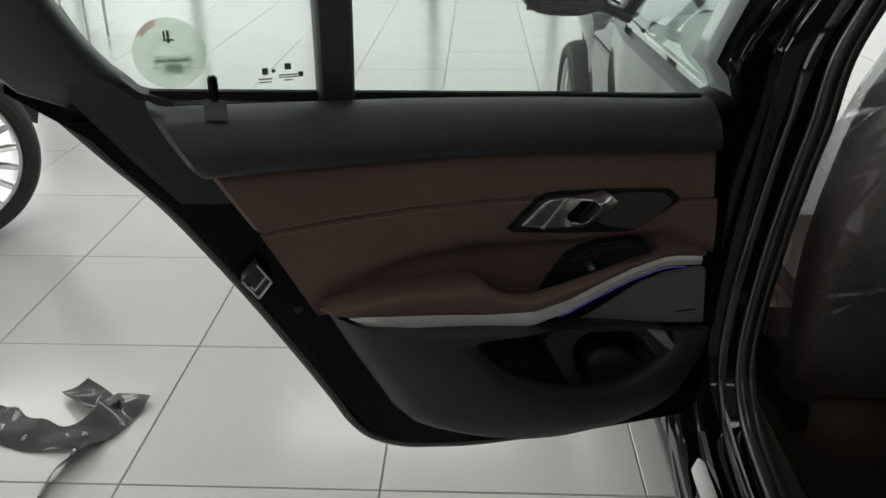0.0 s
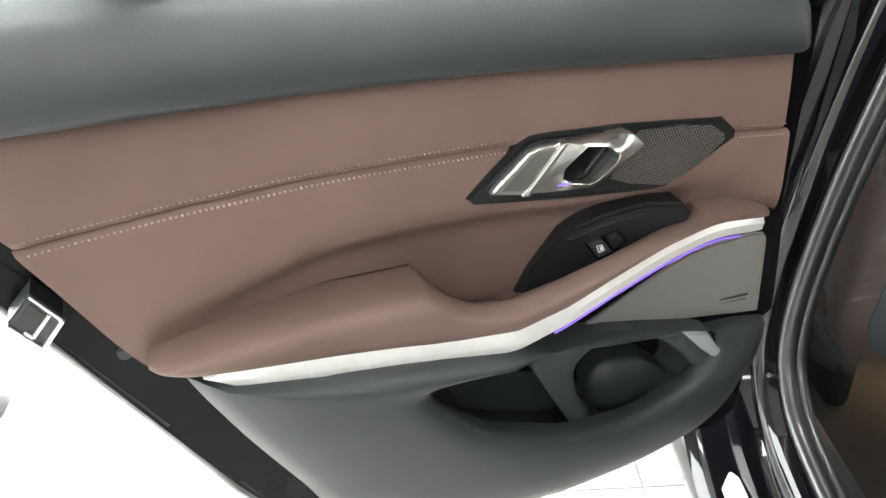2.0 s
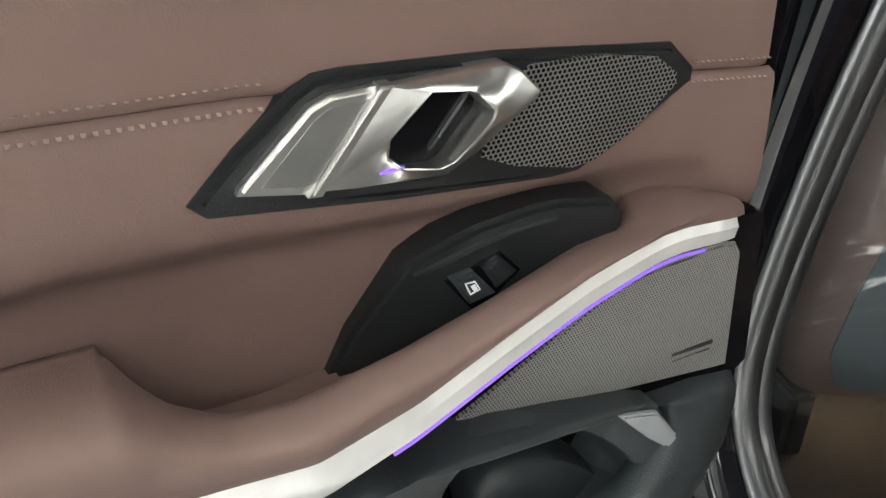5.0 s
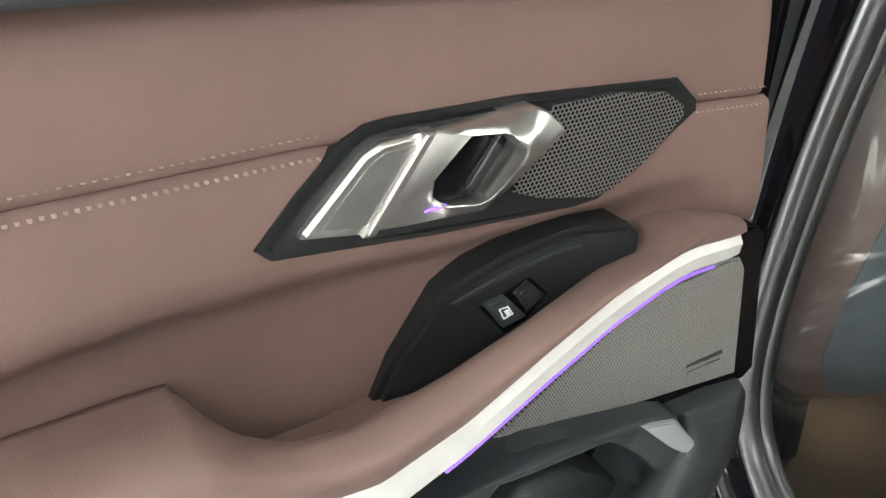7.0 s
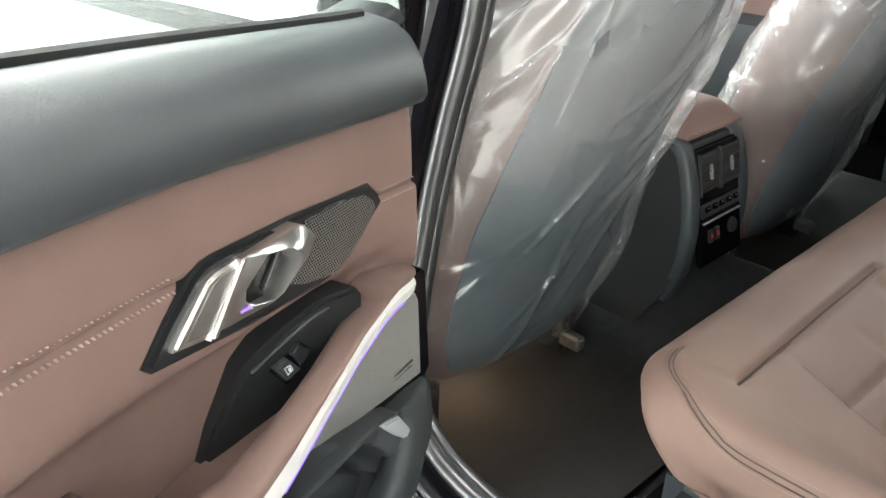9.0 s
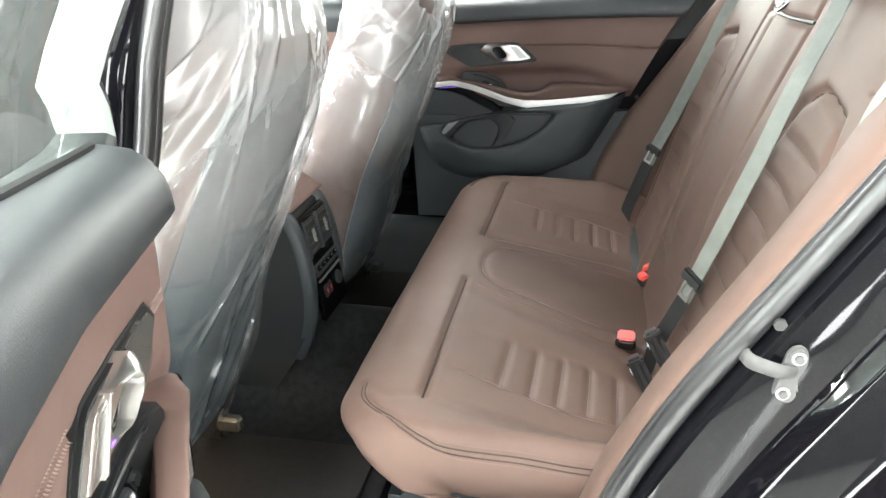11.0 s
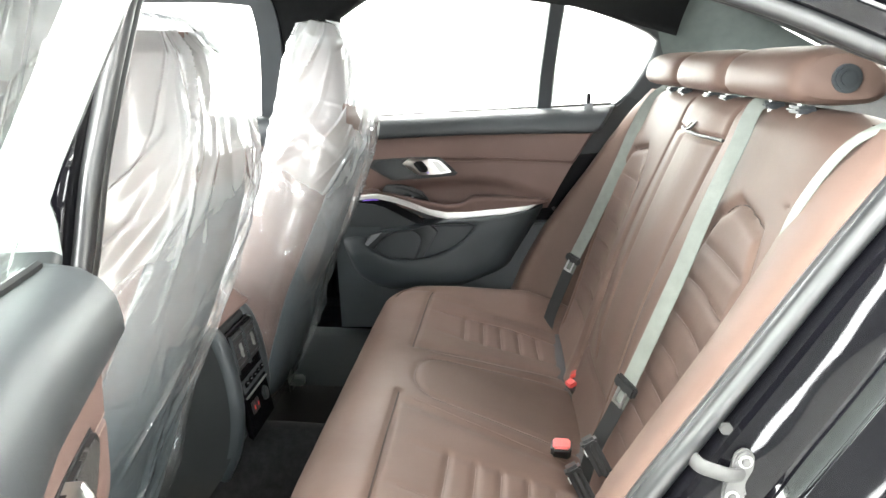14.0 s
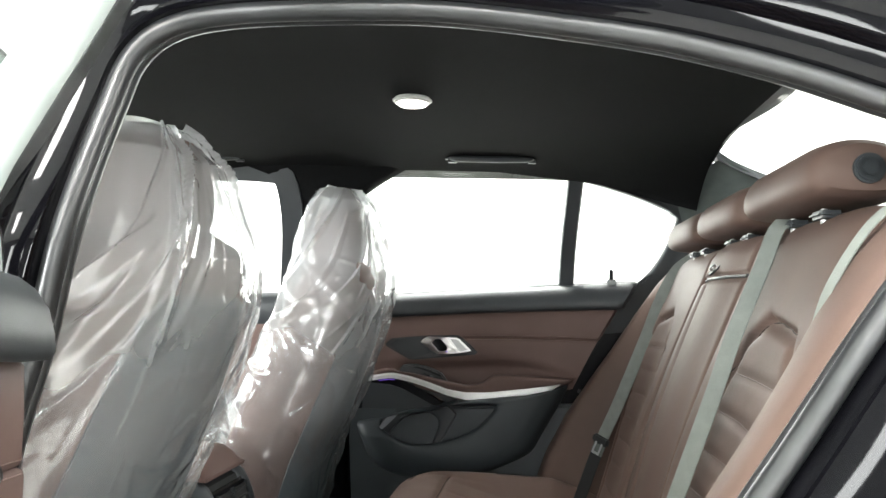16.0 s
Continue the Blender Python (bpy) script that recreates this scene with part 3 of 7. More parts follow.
            lip = 0.0022 - 0.005 * max(0.0, 1 - frac / 0.035)
            w = max(0.1225, base_w(u) + lip - scoop)
            row.append(P(u, w * (1 - frac**6) + root * frac**6, z))
        low_rows.append(row)
    v, f = grid(up_rows)
    mesh_part("upper_insert", v, f, BROWN, door, "brown leather upper insert", 60)
    v, f = grid(low_rows)
    mesh_part("lower_insert", v, f, BROWN, door, "brown leather lower insert", 60)
    tv, tf = [], []
    for line in (-0.0042, 0.0062):
        for u in np.arange(0.066, 0.69, 0.0040):
            if 0.122 < u < 0.338 + 0.3 * (line + 0.0042):
                continue
            z = mix(u, STITCH) + line
            zz = mix(u + 0.0019, STITCH) + line
            w = base_w(u) + (0.0031 if line > 0 else 0.0026)
            n = len(tv)
            for uu, z1, up in ((u, z, -0.0004), (u + 0.0006, z, 0.0008), (u + 0.0014, zz, 0.0008), (u + 0.0019, zz, -0.0004)):
                tv += [P(uu, w - 0.002, z1 - 0.0008), P(uu, w + up, z1), P(uu, w - 0.002, z1 + 0.0008)]
            for m in (0, 3, 6):
                tf += [(n + m, n + m + 1, n + m + 4, n + m + 3), (n + m + 1, n + m + 2, n + m + 5, n + m + 4)]
    mesh_part("stitching", tv, tf, THREAD, door, "double row of pale stitches", 0)

    # armrest with its grip hollow
    arm = np.array(ARMREST)
    us = np.unique(np.r_[np.linspace(0.070, 0.634, 110), np.linspace(0.148, 0.162, 9), np.linspace(0.375, 0.425, 41)])
    cols = [np.interp(us, arm[:, 0], arm[:, k]) for k in range(1, 11)]
    even = np.linspace(0.070, 0.634, 300)
    for k in range(2, 10):
        c = np.interp(even, us, cols[k])
        for _ in range(3):
            c[1:-1] = np.convolve(c, np.array([0.25, 0.5, 0.25]), "valid")
        cols[k] = np.interp(us, even, c)
    rows = []
    for i, u in enumerate(us):
        (rw, rz), (iw, iz), *rest = [(cols[2 * k][i], cols[2 * k + 1][i]) for k in range(5)]
        cup = min(1.0, max(0.0, (iz - rz - 0.006) / 0.02))
        over = curve([(iw, iz), *rest], 14)
        pts = [(rw, rz), (rw + (iw - 0.009 - rw) * 0.6, rz + (iz - rz) * 0.6 * (1 - cup)), (iw - 0.004 - 0.004 * cup, rz + (iz - rz) * (1 - 0.92 * cup)),
               (iw - 0.0026, iz - 0.010 * cup), (iw - 0.0018, iz - 0.004 * cup), (iw - 0.0008, iz - 0.0012 * cup), *over]
        rows.append([P(u, w, z) for w, z in pts] + [P(u, rest[2][0] - 0.012, rest[2][1] - 0.004)])
    v, f = grid(rows)
    mesh_part("armrest", v, f, BROWN, door, "padded brown leather armrest with a pull cup", 70)

    # silver strip along the armrest, with its light line
    top = [(u, np.interp(u, us, cols[8]), np.interp(u, us, cols[9])) for u in np.linspace(0.079, 0.600, 70)]
    rows, light = [], []
    for u, w, z in top:
        deep = mix(u, [(0.079, 0.0135), (0.10, 0.0145), (0.2, 0.0165), (0.30, 0.018), (0.36, 0.021), (0.50, 0.020), (0.566, 0.019), (0.600, 0.002)])
        rows.append([P(u, w - 0.006, z + 0.001), P(u, w, z), P(u, w + 0.0025, z - deep * 0.35), P(u, w + 0.001, z - deep * 0.95), P(u, w - 0.006, z - deep)])
        if 0.104 < u < (0.317 if side > 0 else 0.16):
            light.append(P(u, w - 0.001, z - deep - 0.0028))
    v, f = grid(rows)
    mesh_part("trim_strip", v, f, SATIN, door, "satin silver trim strip", 30)
    v, f = sweep(light, ring(0.0010, 8))
    mesh_part("light_strip", v, f, AMBIENT, door, "glowing violet light line")

    # speaker grille, switch plate, handle
    grille = [(0.0732, 0.7545), (0.0676, 0.7460), (0.0602, 0.6612), (0.0634, 0.6600), (0.1458, 0.6720), (0.2481, 0.6935), (0.2855, 0.6862), (0.2896, 0.6896), (0.2501, 0.7075), (0.2136, 0.7255), (0.1758, 0.7440), (0.1541, 0.7515), (0.136, 0.7545), (0.0844, 0.7572)]
    # far grille in plain dark plastic: its shade put into the colour
    part("speaker_grille", plate(grille, -0.012, 0.0, 0.002, lambda u, z: 0.160 + 0.04 * max(0, u - 0.15)), MESH_SPEAKER if side > 0 else GREY_PLASTIC, door, "woven speaker grille")
    rim = [(0.312, 0.690), (0.262, 0.7225), (0.224, 0.744), (0.190, 0.762), (0.164, 0.772), (0.12, 0.776), (0.058, 0.772), (0.050, 0.765), (0.038, 0.655), (0.048, 0.648), (0.15, 0.661), (0.26, 0.680)]
    part("grille_surround", plate(rim, -0.03, -0.003, 0.002, lambda u, z: 0.160 + 0.04 * max(0, u - 0.15)), BLACK_GLOSS, door, "gloss black grille surround")
    part("badge", plate([(0.1130, 0.6890), (0.0790, 0.6875), (0.0785, 0.6845), (0.1125, 0.6858)], 0.0, 0.0012, 0.0004, lambda u, z: 0.160), DARK_MARK, door, "dark badge bar")
    part("badge", plate([(0.1135, 0.6828), (0.0800, 0.6815), (0.0800, 0.6803), (0.1135, 0.6814)], 0.0, 0.0010, 0.0004, lambda u, z: 0.160), DARK_MARK, door, "dark badge bar")

    sw = [(0.1732, 0.8089), (0.1660, 0.7995), (0.1680, 0.770), (0.2265, 0.742), (0.290, 0.712), (0.324, 0.704), (0.3225, 0.7149), (0.3189, 0.7271), (0.306, 0.7524), (0.2779, 0.7881), (0.2675, 0.7935), (0.2426, 0.8040), (0.2139, 0.8108), (0.2022, 0.8119)]

    def sw_w(u, z):
        return 0.166 - 0.22 * max(0.0, u - 0.165)

    part("switch_plate", plate(sw, -0.042, 0.0, 0.0035, sw_w), TRIM_BLACK, door, "matt black switch plate")
    ridge = [P(u, sw_w(u, z) + 0.0004, z) for u, z in curve([(0.2744, 0.7812), (0.2625, 0.7860), (0.2380, 0.7955), (0.2135, 0.8022), (0.203, 0.8030)], 20)]
    v, f = sweep(ridge, [(-0.0022, -0.001), (-0.0012, 0.0011), (0.0006, 0.0014), (0.0022, -0.001)], up=(side, 0, 0))
    mesh_part("plate_ridge", v, f, GLOSS_TRIM, door)
    part("switch_recess", plate([(0.2600, 0.7765), (0.2430, 0.7840), (0.2320, 0.7890), (0.2210, 0.7765), (0.2343, 0.7624), (0.2460, 0.7570)], 0.0, 0.0010, 0.0006, sw_w), BLACK_GLOSS, door, "dark switch recess")
    key = part("window_switch", plate([(0.2591, 0.7794), (0.2476, 0.7826), (0.2358, 0.7678), (0.2488, 0.7631)], 0.001, 0.0065, 0.002, sw_w), BLACK_SOFT, door, "rocker switch with a white window symbol")
    icon = [(0.2532, 0.7775), (0.2478, 0.7782), (0.2448, 0.7725), (0.2502, 0.7700)]
    ic = np.mean(icon, axis=0)
    v, f = grid([[P(*np.r_[(ic + (np.array(q) - ic) * k)[0], sw_w(q[0], 0) + 0.0071, (ic + (np.array(q) - ic) * k)[1]]) for q in icon] for k in (1.0, 0.72)], close_v=True)
    mesh_part("switch_symbol", v, f, WHITE_MARK, key, "white outline of a car window", 0)
    part("symbol_arrow", plate([(0.2500, 0.7752), (0.2478, 0.7760), (0.2462, 0.7728), (0.2482, 0.7720)], 0.0066, 0.0071, 0, sw_w), WHITE_MARK, key, "white arrow")
    part("switch_grip", plate([(0.2421, 0.7821), (0.2344, 0.7884), (0.2243, 0.7778), (0.2347, 0.7692)], 0.001, 0.0050, 0.0022, sw_w), GLOSS_TRIM, door, "raised finger grip of the switch")

    def hw(u, z):
        return base_w(u) + 0.001

    sur = [(0.3770, 0.8505), (0.3560, 0.8700), (0.3320, 0.8890), (0.3225, 0.8940), (0.3110, 0.8947), (0.240, 0.8912), (0.139, 0.8808), (0.1225, 0.8655), (0.1225, 0.8590), (0.155, 0.8410), (0.189, 0.8240), (0.205, 0.8236), (0.290, 0.8340), (0.370, 0.8435)]
    part("handle_surround", plate(sur, -0.02, 0.0065, 0.004, hw), TRIM_BLACK, door, "matt black handle surround")
    bowl = [(0.296, 0.886), (0.250, 0.886), (0.240, 0.872), (0.262, 0.846), (0.275, 0.843), (0.318, 0.847)]
    part("handle_bowl", plate(bowl, 0.0, 0.0072, 0.001, hw), BLACK_GLOSS, door, "dark recess behind the lever")
    part("bowl_arm", plate([(0.2570, 0.8790), (0.2545, 0.8770), (0.2720, 0.8560), (0.2750, 0.8540), (0.2750, 0.8570)], 0.007, 0.0095, 0.0008, hw), GLOSS_TRIM, door, "dark arm inside the recess")
    spk = [(0.2240, 0.8838), (0.1879, 0.8828), (0.1508, 0.8765), (0.1375, 0.8668), (0.1366, 0.8607), (0.1618, 0.8405), (0.1841, 0.8300), (0.1963, 0.8288), (0.2301, 0.8370), (0.2476, 0.8450), (0.2400, 0.8697)]
    # far mesh in plain black, which paints in the shade on it
    part("tweeter_mesh", plate(spk, 0.004, 0.0080, 0.0005, hw), MESH_TWEETER if side > 0 else GLOSS_TRIM, door, "perforated metal speaker mesh")
    cup = [(0.3590, 0.8535), (0.3580, 0.8560), (0.3270, 0.8838), (0.3184, 0.8872), (0.2985, 0.8875), (0.2955, 0.8862), (0.3270, 0.8485), (0.3320, 0.8478)]
    part("handle_plate", plate(cup, 0.004, 0.012, 0.0022, hw), CHROME, door, "satin silver handle plate")
    cup_in = [(0.3500, 0.8555), (0.3255, 0.8795), (0.3175, 0.8835), (0.3020, 0.8835), (0.3270, 0.8530), (0.3320, 0.8520)]
    part("handle_plate_face", plate(cup_in, 0.0115, 0.0124, 0.0003, hw), DULL_STEEL, door, "dull brushed face of the plate")
    part("handle_rib", plate([(0.2980, 0.8884), (0.2922, 0.8880), (0.3255, 0.8470), (0.3315, 0.8475)], 0.006, 0.0150, 0.0012, hw), CHROME, door, "polished diagonal rib")
    outer_l = even_loop([(0.2945, 0.8868), (0.2619, 0.8880), (0.2390, 0.8880), (0.2312, 0.8840), (0.2205, 0.8735), (0.2215, 0.8715), (0.2522, 0.8500), (0.2668, 0.8420), (0.3081, 0.8440), (0.3250, 0.8462), (0.3095, 0.8665)], 132)
    inner_l = even_loop([(0.2759, 0.8830), (0.2620, 0.8826), (0.2590, 0.8815), (0.2517, 0.8731), (0.2525, 0.8700), (0.2690, 0.8515), (0.2741, 0.8493), (0.2880, 0.8505), (0.2940, 0.8560), (0.2922, 0.8640)], 132)
    # the section at each step: from the outer edge over the raised crest to the rim of the opening
    rows = []
    for (u, z), (iu, iz) in zip(outer_l, inner_l):
        rise = 0.013 * max(0.0, min(1.0, (0.292 - iu) / 0.035))
        a, b = np.array([u, z]), np.array([iu, iz])
        rows.append([P(*np.r_[q[0], hw(*q) + d, q[1]]) for q, d in (
            (a, 0.002), (a, 0.0075 + 0.25 * rise), (a * 0.96 + b * 0.04, 0.0088 + 0.35 * rise), (a * 0.55 + b * 0.45, 0.0095 + 0.80 * rise),
            (a * 0.22 + b * 0.78, 0.0100 + rise), (a * 0.10 + b * 0.90, 0.0108 + rise), (a * 0.03 + b * 0.97, 0.0104 + rise), (b, 0.0085 + 0.8 * rise), (b * 1.0, 0.002))])
    v, f = grid(rows, close_u=True)
    mesh_part("door_lever", v, f, CHROME, door, "brushed silver door lever", 26)
    part("lever_glow", plate([(0.2985, 0.8492), (0.2860, 0.8484), (0.2825, 0.8492), (0.2890, 0.8510), (0.2925, 0.8507)], 0.0095, 0.0112, 0.0005, hw), AMBIENT, door, "small violet glow in the recess")

    # lower panel with the pocket
    pocket = curve([(0.430, 0.712), (0.394, 0.7185), (0.336, 0.714), (0.257, 0.699), (0.200, 0.688), (0.144, 0.672), (0.121, 0.652), (0.133, 0.630), (0.196, 0.603), (0.263, 0.605), (0.329, 0.624), (0.380, 0.651), (0.412, 0.682)], 96, closed=True)
    rim2 = [(0.624, 0.774), (0.598, 0.716), (0.552, 0.628), (0.530, 0.590), (0.467, 0.553), (0.410, 0.527), (0.356, 0.510), (0.237, 0.497), (0.165, 0.500), (0.095, 0.530), (0.055, 0.610), (0.042, 0.652),
            (0.15, 0.664), (0.25, 0.684), (0.300, 0.703), (0.335, 0.722), (0.40, 0.732), (0.50, 0.745), (0.575, 0.755), (0.604, 0.765)]
    rim2 = curve(rim2, 400, closed=True)
    mid = np.array([0.275, 0.655])
    rim_a = np.arctan2(rim2[:, 1] - mid[1], rim2[:, 0] - mid[0])
    rows = []
    for u, z in pocket:
        a = math.atan2(z - mid[1], u - mid[0])
        near = np.abs(np.angle(np.exp(1j * (rim_a - a))))
        best = near < 0.03
        far = rim2[np.where(best)[0][np.argmax(np.hypot(*(rim2[best] - mid).T))]] if best.any() else rim2[np.argmin(near)]
        row = []
        for s, lift in ((1.0, -0.055), (0.93, -0.02), (0.80, -0.002), (0.6, 0.004), (0.4, 0.006), (0.2, 0.006), (0.10, 0.005), (0.05, 0.003), (0.02, 0.0), (0.0, -0.005)):
            q = np.array([u, z]) * (1 - s) + far * s
            w = 0.178 + 0.03 * min(1, max(0, (q[0] - 0.05) / 0.25)) - 0.024 * min(1, max(0, (q[1] - 0.615) / 0.05)) * min(1, max(0, (0.36 - q[0]) / 0.06)) + 0.006 * min(1, max(0, (q[1] - 0.6) / 0.1)) - 0.020 * max(0, (0.58 - q[1]) / 0.08) ** 1.5
            row.append(P(q[0], w + lift * (1 if s < 0.9 else 1.0), q[1]))
        edge_w = side * row[-1].x
        for d, k in ((0.006, 1.0), (0.016, 1.03), (0.03, 1.10), (0.07, 1.06)):
            row.append(P(mid[0] + (u - mid[0]) * k, max(0.112, edge_w - d), mid[1] + (z - mid[1]) * k - (0.03 if k > 1.05 and z < mid[1] else 0.0)))
        row.append(P(mid[0], 0.108, mid[1]))
        rows.append(row)
    v, f = grid(rows, close_u=True)
    # lighter grey on the far panel: the light on it put into the colour
    mesh_part("lower_panel", v, f, GREY_PLASTIC if side > 0 else SLATE_PLASTIC, door, "charcoal plastic lower panel with a pocket", 50)
    plate_out = even_loop([(0.326, 0.683), (0.304, 0.703), (0.243, 0.699), (0.162, 0.676), (0.132, 0.667), (0.113, 0.638), (0.132, 0.606), (0.183, 0.576), (0.240, 0.560), (0.268, 0.575)], 80)
    plate_in = curve([(0.278, 0.655), (0.268, 0.675), (0.245, 0.684), (0.202, 0.676), (0.181, 0.666), (0.149, 0.634), (0.138, 0.606), (0.156, 0.586), (0.200, 0.570), (0.240, 0.572), (0.268, 0.619)], 80, closed=True)
    pm = plate_in.mean(0)
    def turned(loop):
        a = np.unwrap(np.arctan2(loop[:, 1] - pm[1], loop[:, 0] - pm[0]))
        order = np.argsort(np.mod(a, 2 * math.pi))
        key = np.mod(a, 2 * math.pi)[order]
        at = np.linspace(0, 2 * math.pi, 81)[:-1]
        return np.stack([np.interp(at, key, loop[order, k], period=2 * math.pi) for k in (0, 1)], 1)
    rows = []
    for (u, z), (iu, iz) in zip(turned(plate_out), turned(plate_in)):
        rows.append([P(u, 0.130, z), P(u, 0.172, z), P(u * 0.96 + iu * 0.04, 0.177, z * 0.96 + iz * 0.04), P(u * 0.2 + iu * 0.8, 0.178, z * 0.2 + iz * 0.8), P(iu, 0.174, iz), P(iu * 0.96 + pm[0] * 0.04, 0.150, iz * 0.96 + pm[1] * 0.04), P(iu * 0.9 + pm[0] * 0.1, 0.118, iz * 0.9 + pm[1] * 0.1)])
    v, f = grid(rows, close_u=True)
    mesh_part("pocket_divider", v, f, BLACK_SOFT, door, "moulded bottle holder in the pocket", 45)
    part("holder_cap", plate([(0.166, 0.676), (0.136, 0.667), (0.116, 0.640), (0.122, 0.632), (0.140, 0.648)], 0.0, 0.004, 0.0015, lambda u, z: 0.177), SATIN_GREY, door, "pale grey corner cap of the holder")
    blob = curve([(0.240, 0.612), (0.229, 0.630), (0.202, 0.629), (0.182, 0.616), (0.158, 0.588), (0.150, 0.566), (0.176, 0.556), (0.206, 0.556), (0.226, 0.575)], 40, closed=True)
    blob = blob.mean(0) + np.array([-0.014, -0.016]) + (blob - blob.mean(0)) * 1.4
    bc = blob.mean(0)
    rows = [[P(*np.r_[(bc + (q - bc) * k)[0], w, (bc + (q - bc) * k)[1]]) for k, w in ((1.0, 0.11), (1.0, 0.140), (0.94, 0.148), (0.6, 0.151), (0.05, 0.152))] for q in blob]
    v, f = grid(rows, close_u=True)
    mesh_part("bottle_rest", v, f, GREY_PLASTIC, door, "rounded bottle rest inside the pocket", 60)

    # lock parts
    part("lock_plate", plate([(0.741, 1.0585), (0.717, 1.0555), (0.717, 1.036), (0.741, 1.039)], 0.0, 0.004, 0.002, lambda u, z: base_w(u) - 0.012 + (1.06 - z) * 0.9), BLACK_SOFT, door, "square base of the lock pin")
    part("lock_pin", mapped(cylinder(0.0055, 0.042, 16, bevel=0.002), lambda x, y, z: P(0.729 + x, 0.183 + y, 1.062 + z)), BLACK_GLOSS, door, "black lock pin")
    if side > 0:
        latch = part("latch_plate", plate([(0.723, 0.815), (0.703, 0.835), (0.687, 0.810), (0.705, 0.789)], -0.026, 0.0, 0.0015, lambda u, z: 0.146), BLACK_SOFT, door, "black latch plate at the door's edge")
        part("latch_mouth", plate([(0.717, 0.815), (0.704, 0.829), (0.695, 0.815), (0.707, 0.802)], -0.002, 0.0008, 0.0005, lambda u, z: 0.146), DARK_MARK, latch, "dark latch mouth")
        for (u0, z0), (u1, z1), wide in (((0.703, 0.835), (0.687, 0.810), 0.0022), ((0.687, 0.810), (0.705, 0.789), 0.0034), ((0.694, 0.817), (0.709, 0.8005), 0.0026), ((0.709, 0.8005), (0.713, 0.807), 0.0026), ((0.705, 0.789), (0.723, 0.815), 0.0026)):
            along = np.array([u1 - u0, z1 - z0])
            off = np.array([along[1], -along[0]]) / np.linalg.norm(along) * wide / 2
            a, b = np.array([u0, z0]), np.array([u1, z1])
            part("latch_strip", plate([tuple(a - off), tuple(b - off), tuple(b + off), tuple(a + off)], -0.002, 0.0025, 0.0005, lambda u, z: 0.146), BRIGHT, latch, "bright steel edge of the latch")
    part("screw", mapped(cylinder(0.006, 0.006, 14, turn=(90, 0, 0), bevel=0.001), lambda x, y, z: P(0.655 + x, 0.121 - y, 0.752 + z)), DARK_MARK, door, "dark screw head")
    part("edge_pad", plate([(0.776, 0.884), (0.742, 0.884), (0.688, 0.812), (0.716, 0.803)], 0.0, 0.003, 0.001, lambda u, z: 0.119), BLACK_GLOSS, door)
    return door


car_door(1, "rear_door", "open car door with brown leather, black top and silver trim strip", (-HINGE_X, HINGE_Y, 0), (0, 0, -OPEN))
car_door(-1, "rear_door", "closed car door with brown leather, black top and silver trim strip", (HINGE_X, HINGE_Y, 0), (0, 0, 0))

# ---- the car's body round the open doorway ----
SEAL = [(-0.800, -0.180, 0.500), (-0.794, -0.214, 0.598), (-0.785, -0.268, 0.704), (-0.778, -0.330, 0.800), (-0.771, -0.380, 0.874), (-0.768, -0.438, 0.965),
        (-0.764, -0.490, 1.040), (-0.748, -0.536, 1.096), (-0.724, -0.556, 1.131), (-0.708, -0.530, 1.164), (-0.700, -0.472, 1.188), (-0.690, -0.395, 1.218), (-0.680, -0.290, 1.249),
        (-0.670, -0.180, 1.271), (-0.667, -0.054, 1.287), (-0.667, 0.056, 1.290), (-0.668, 0.175, 1.286), (-0.674, 0.240, 1.270), (-0.688, 0.272, 1.235), (-0.708, 0.283, 1.180),
        (-0.760, 0.294, 1.050), (-0.769, 0.310, 0.940), (-0.778, 0.328, 0.850), (-0.788, 0.346, 0.735), (-0.797, 0.360, 0.590), (-0.800, 0.354, 0.492), (-0.800, 0.320, 0.436), (-0.800, 0.255, 0.404),
        (-0.800, 0.10, 0.382), (-0.800, -0.04, 0.382), (-0.800, -0.120, 0.402), (-0.800, -0.160, 0.445)]


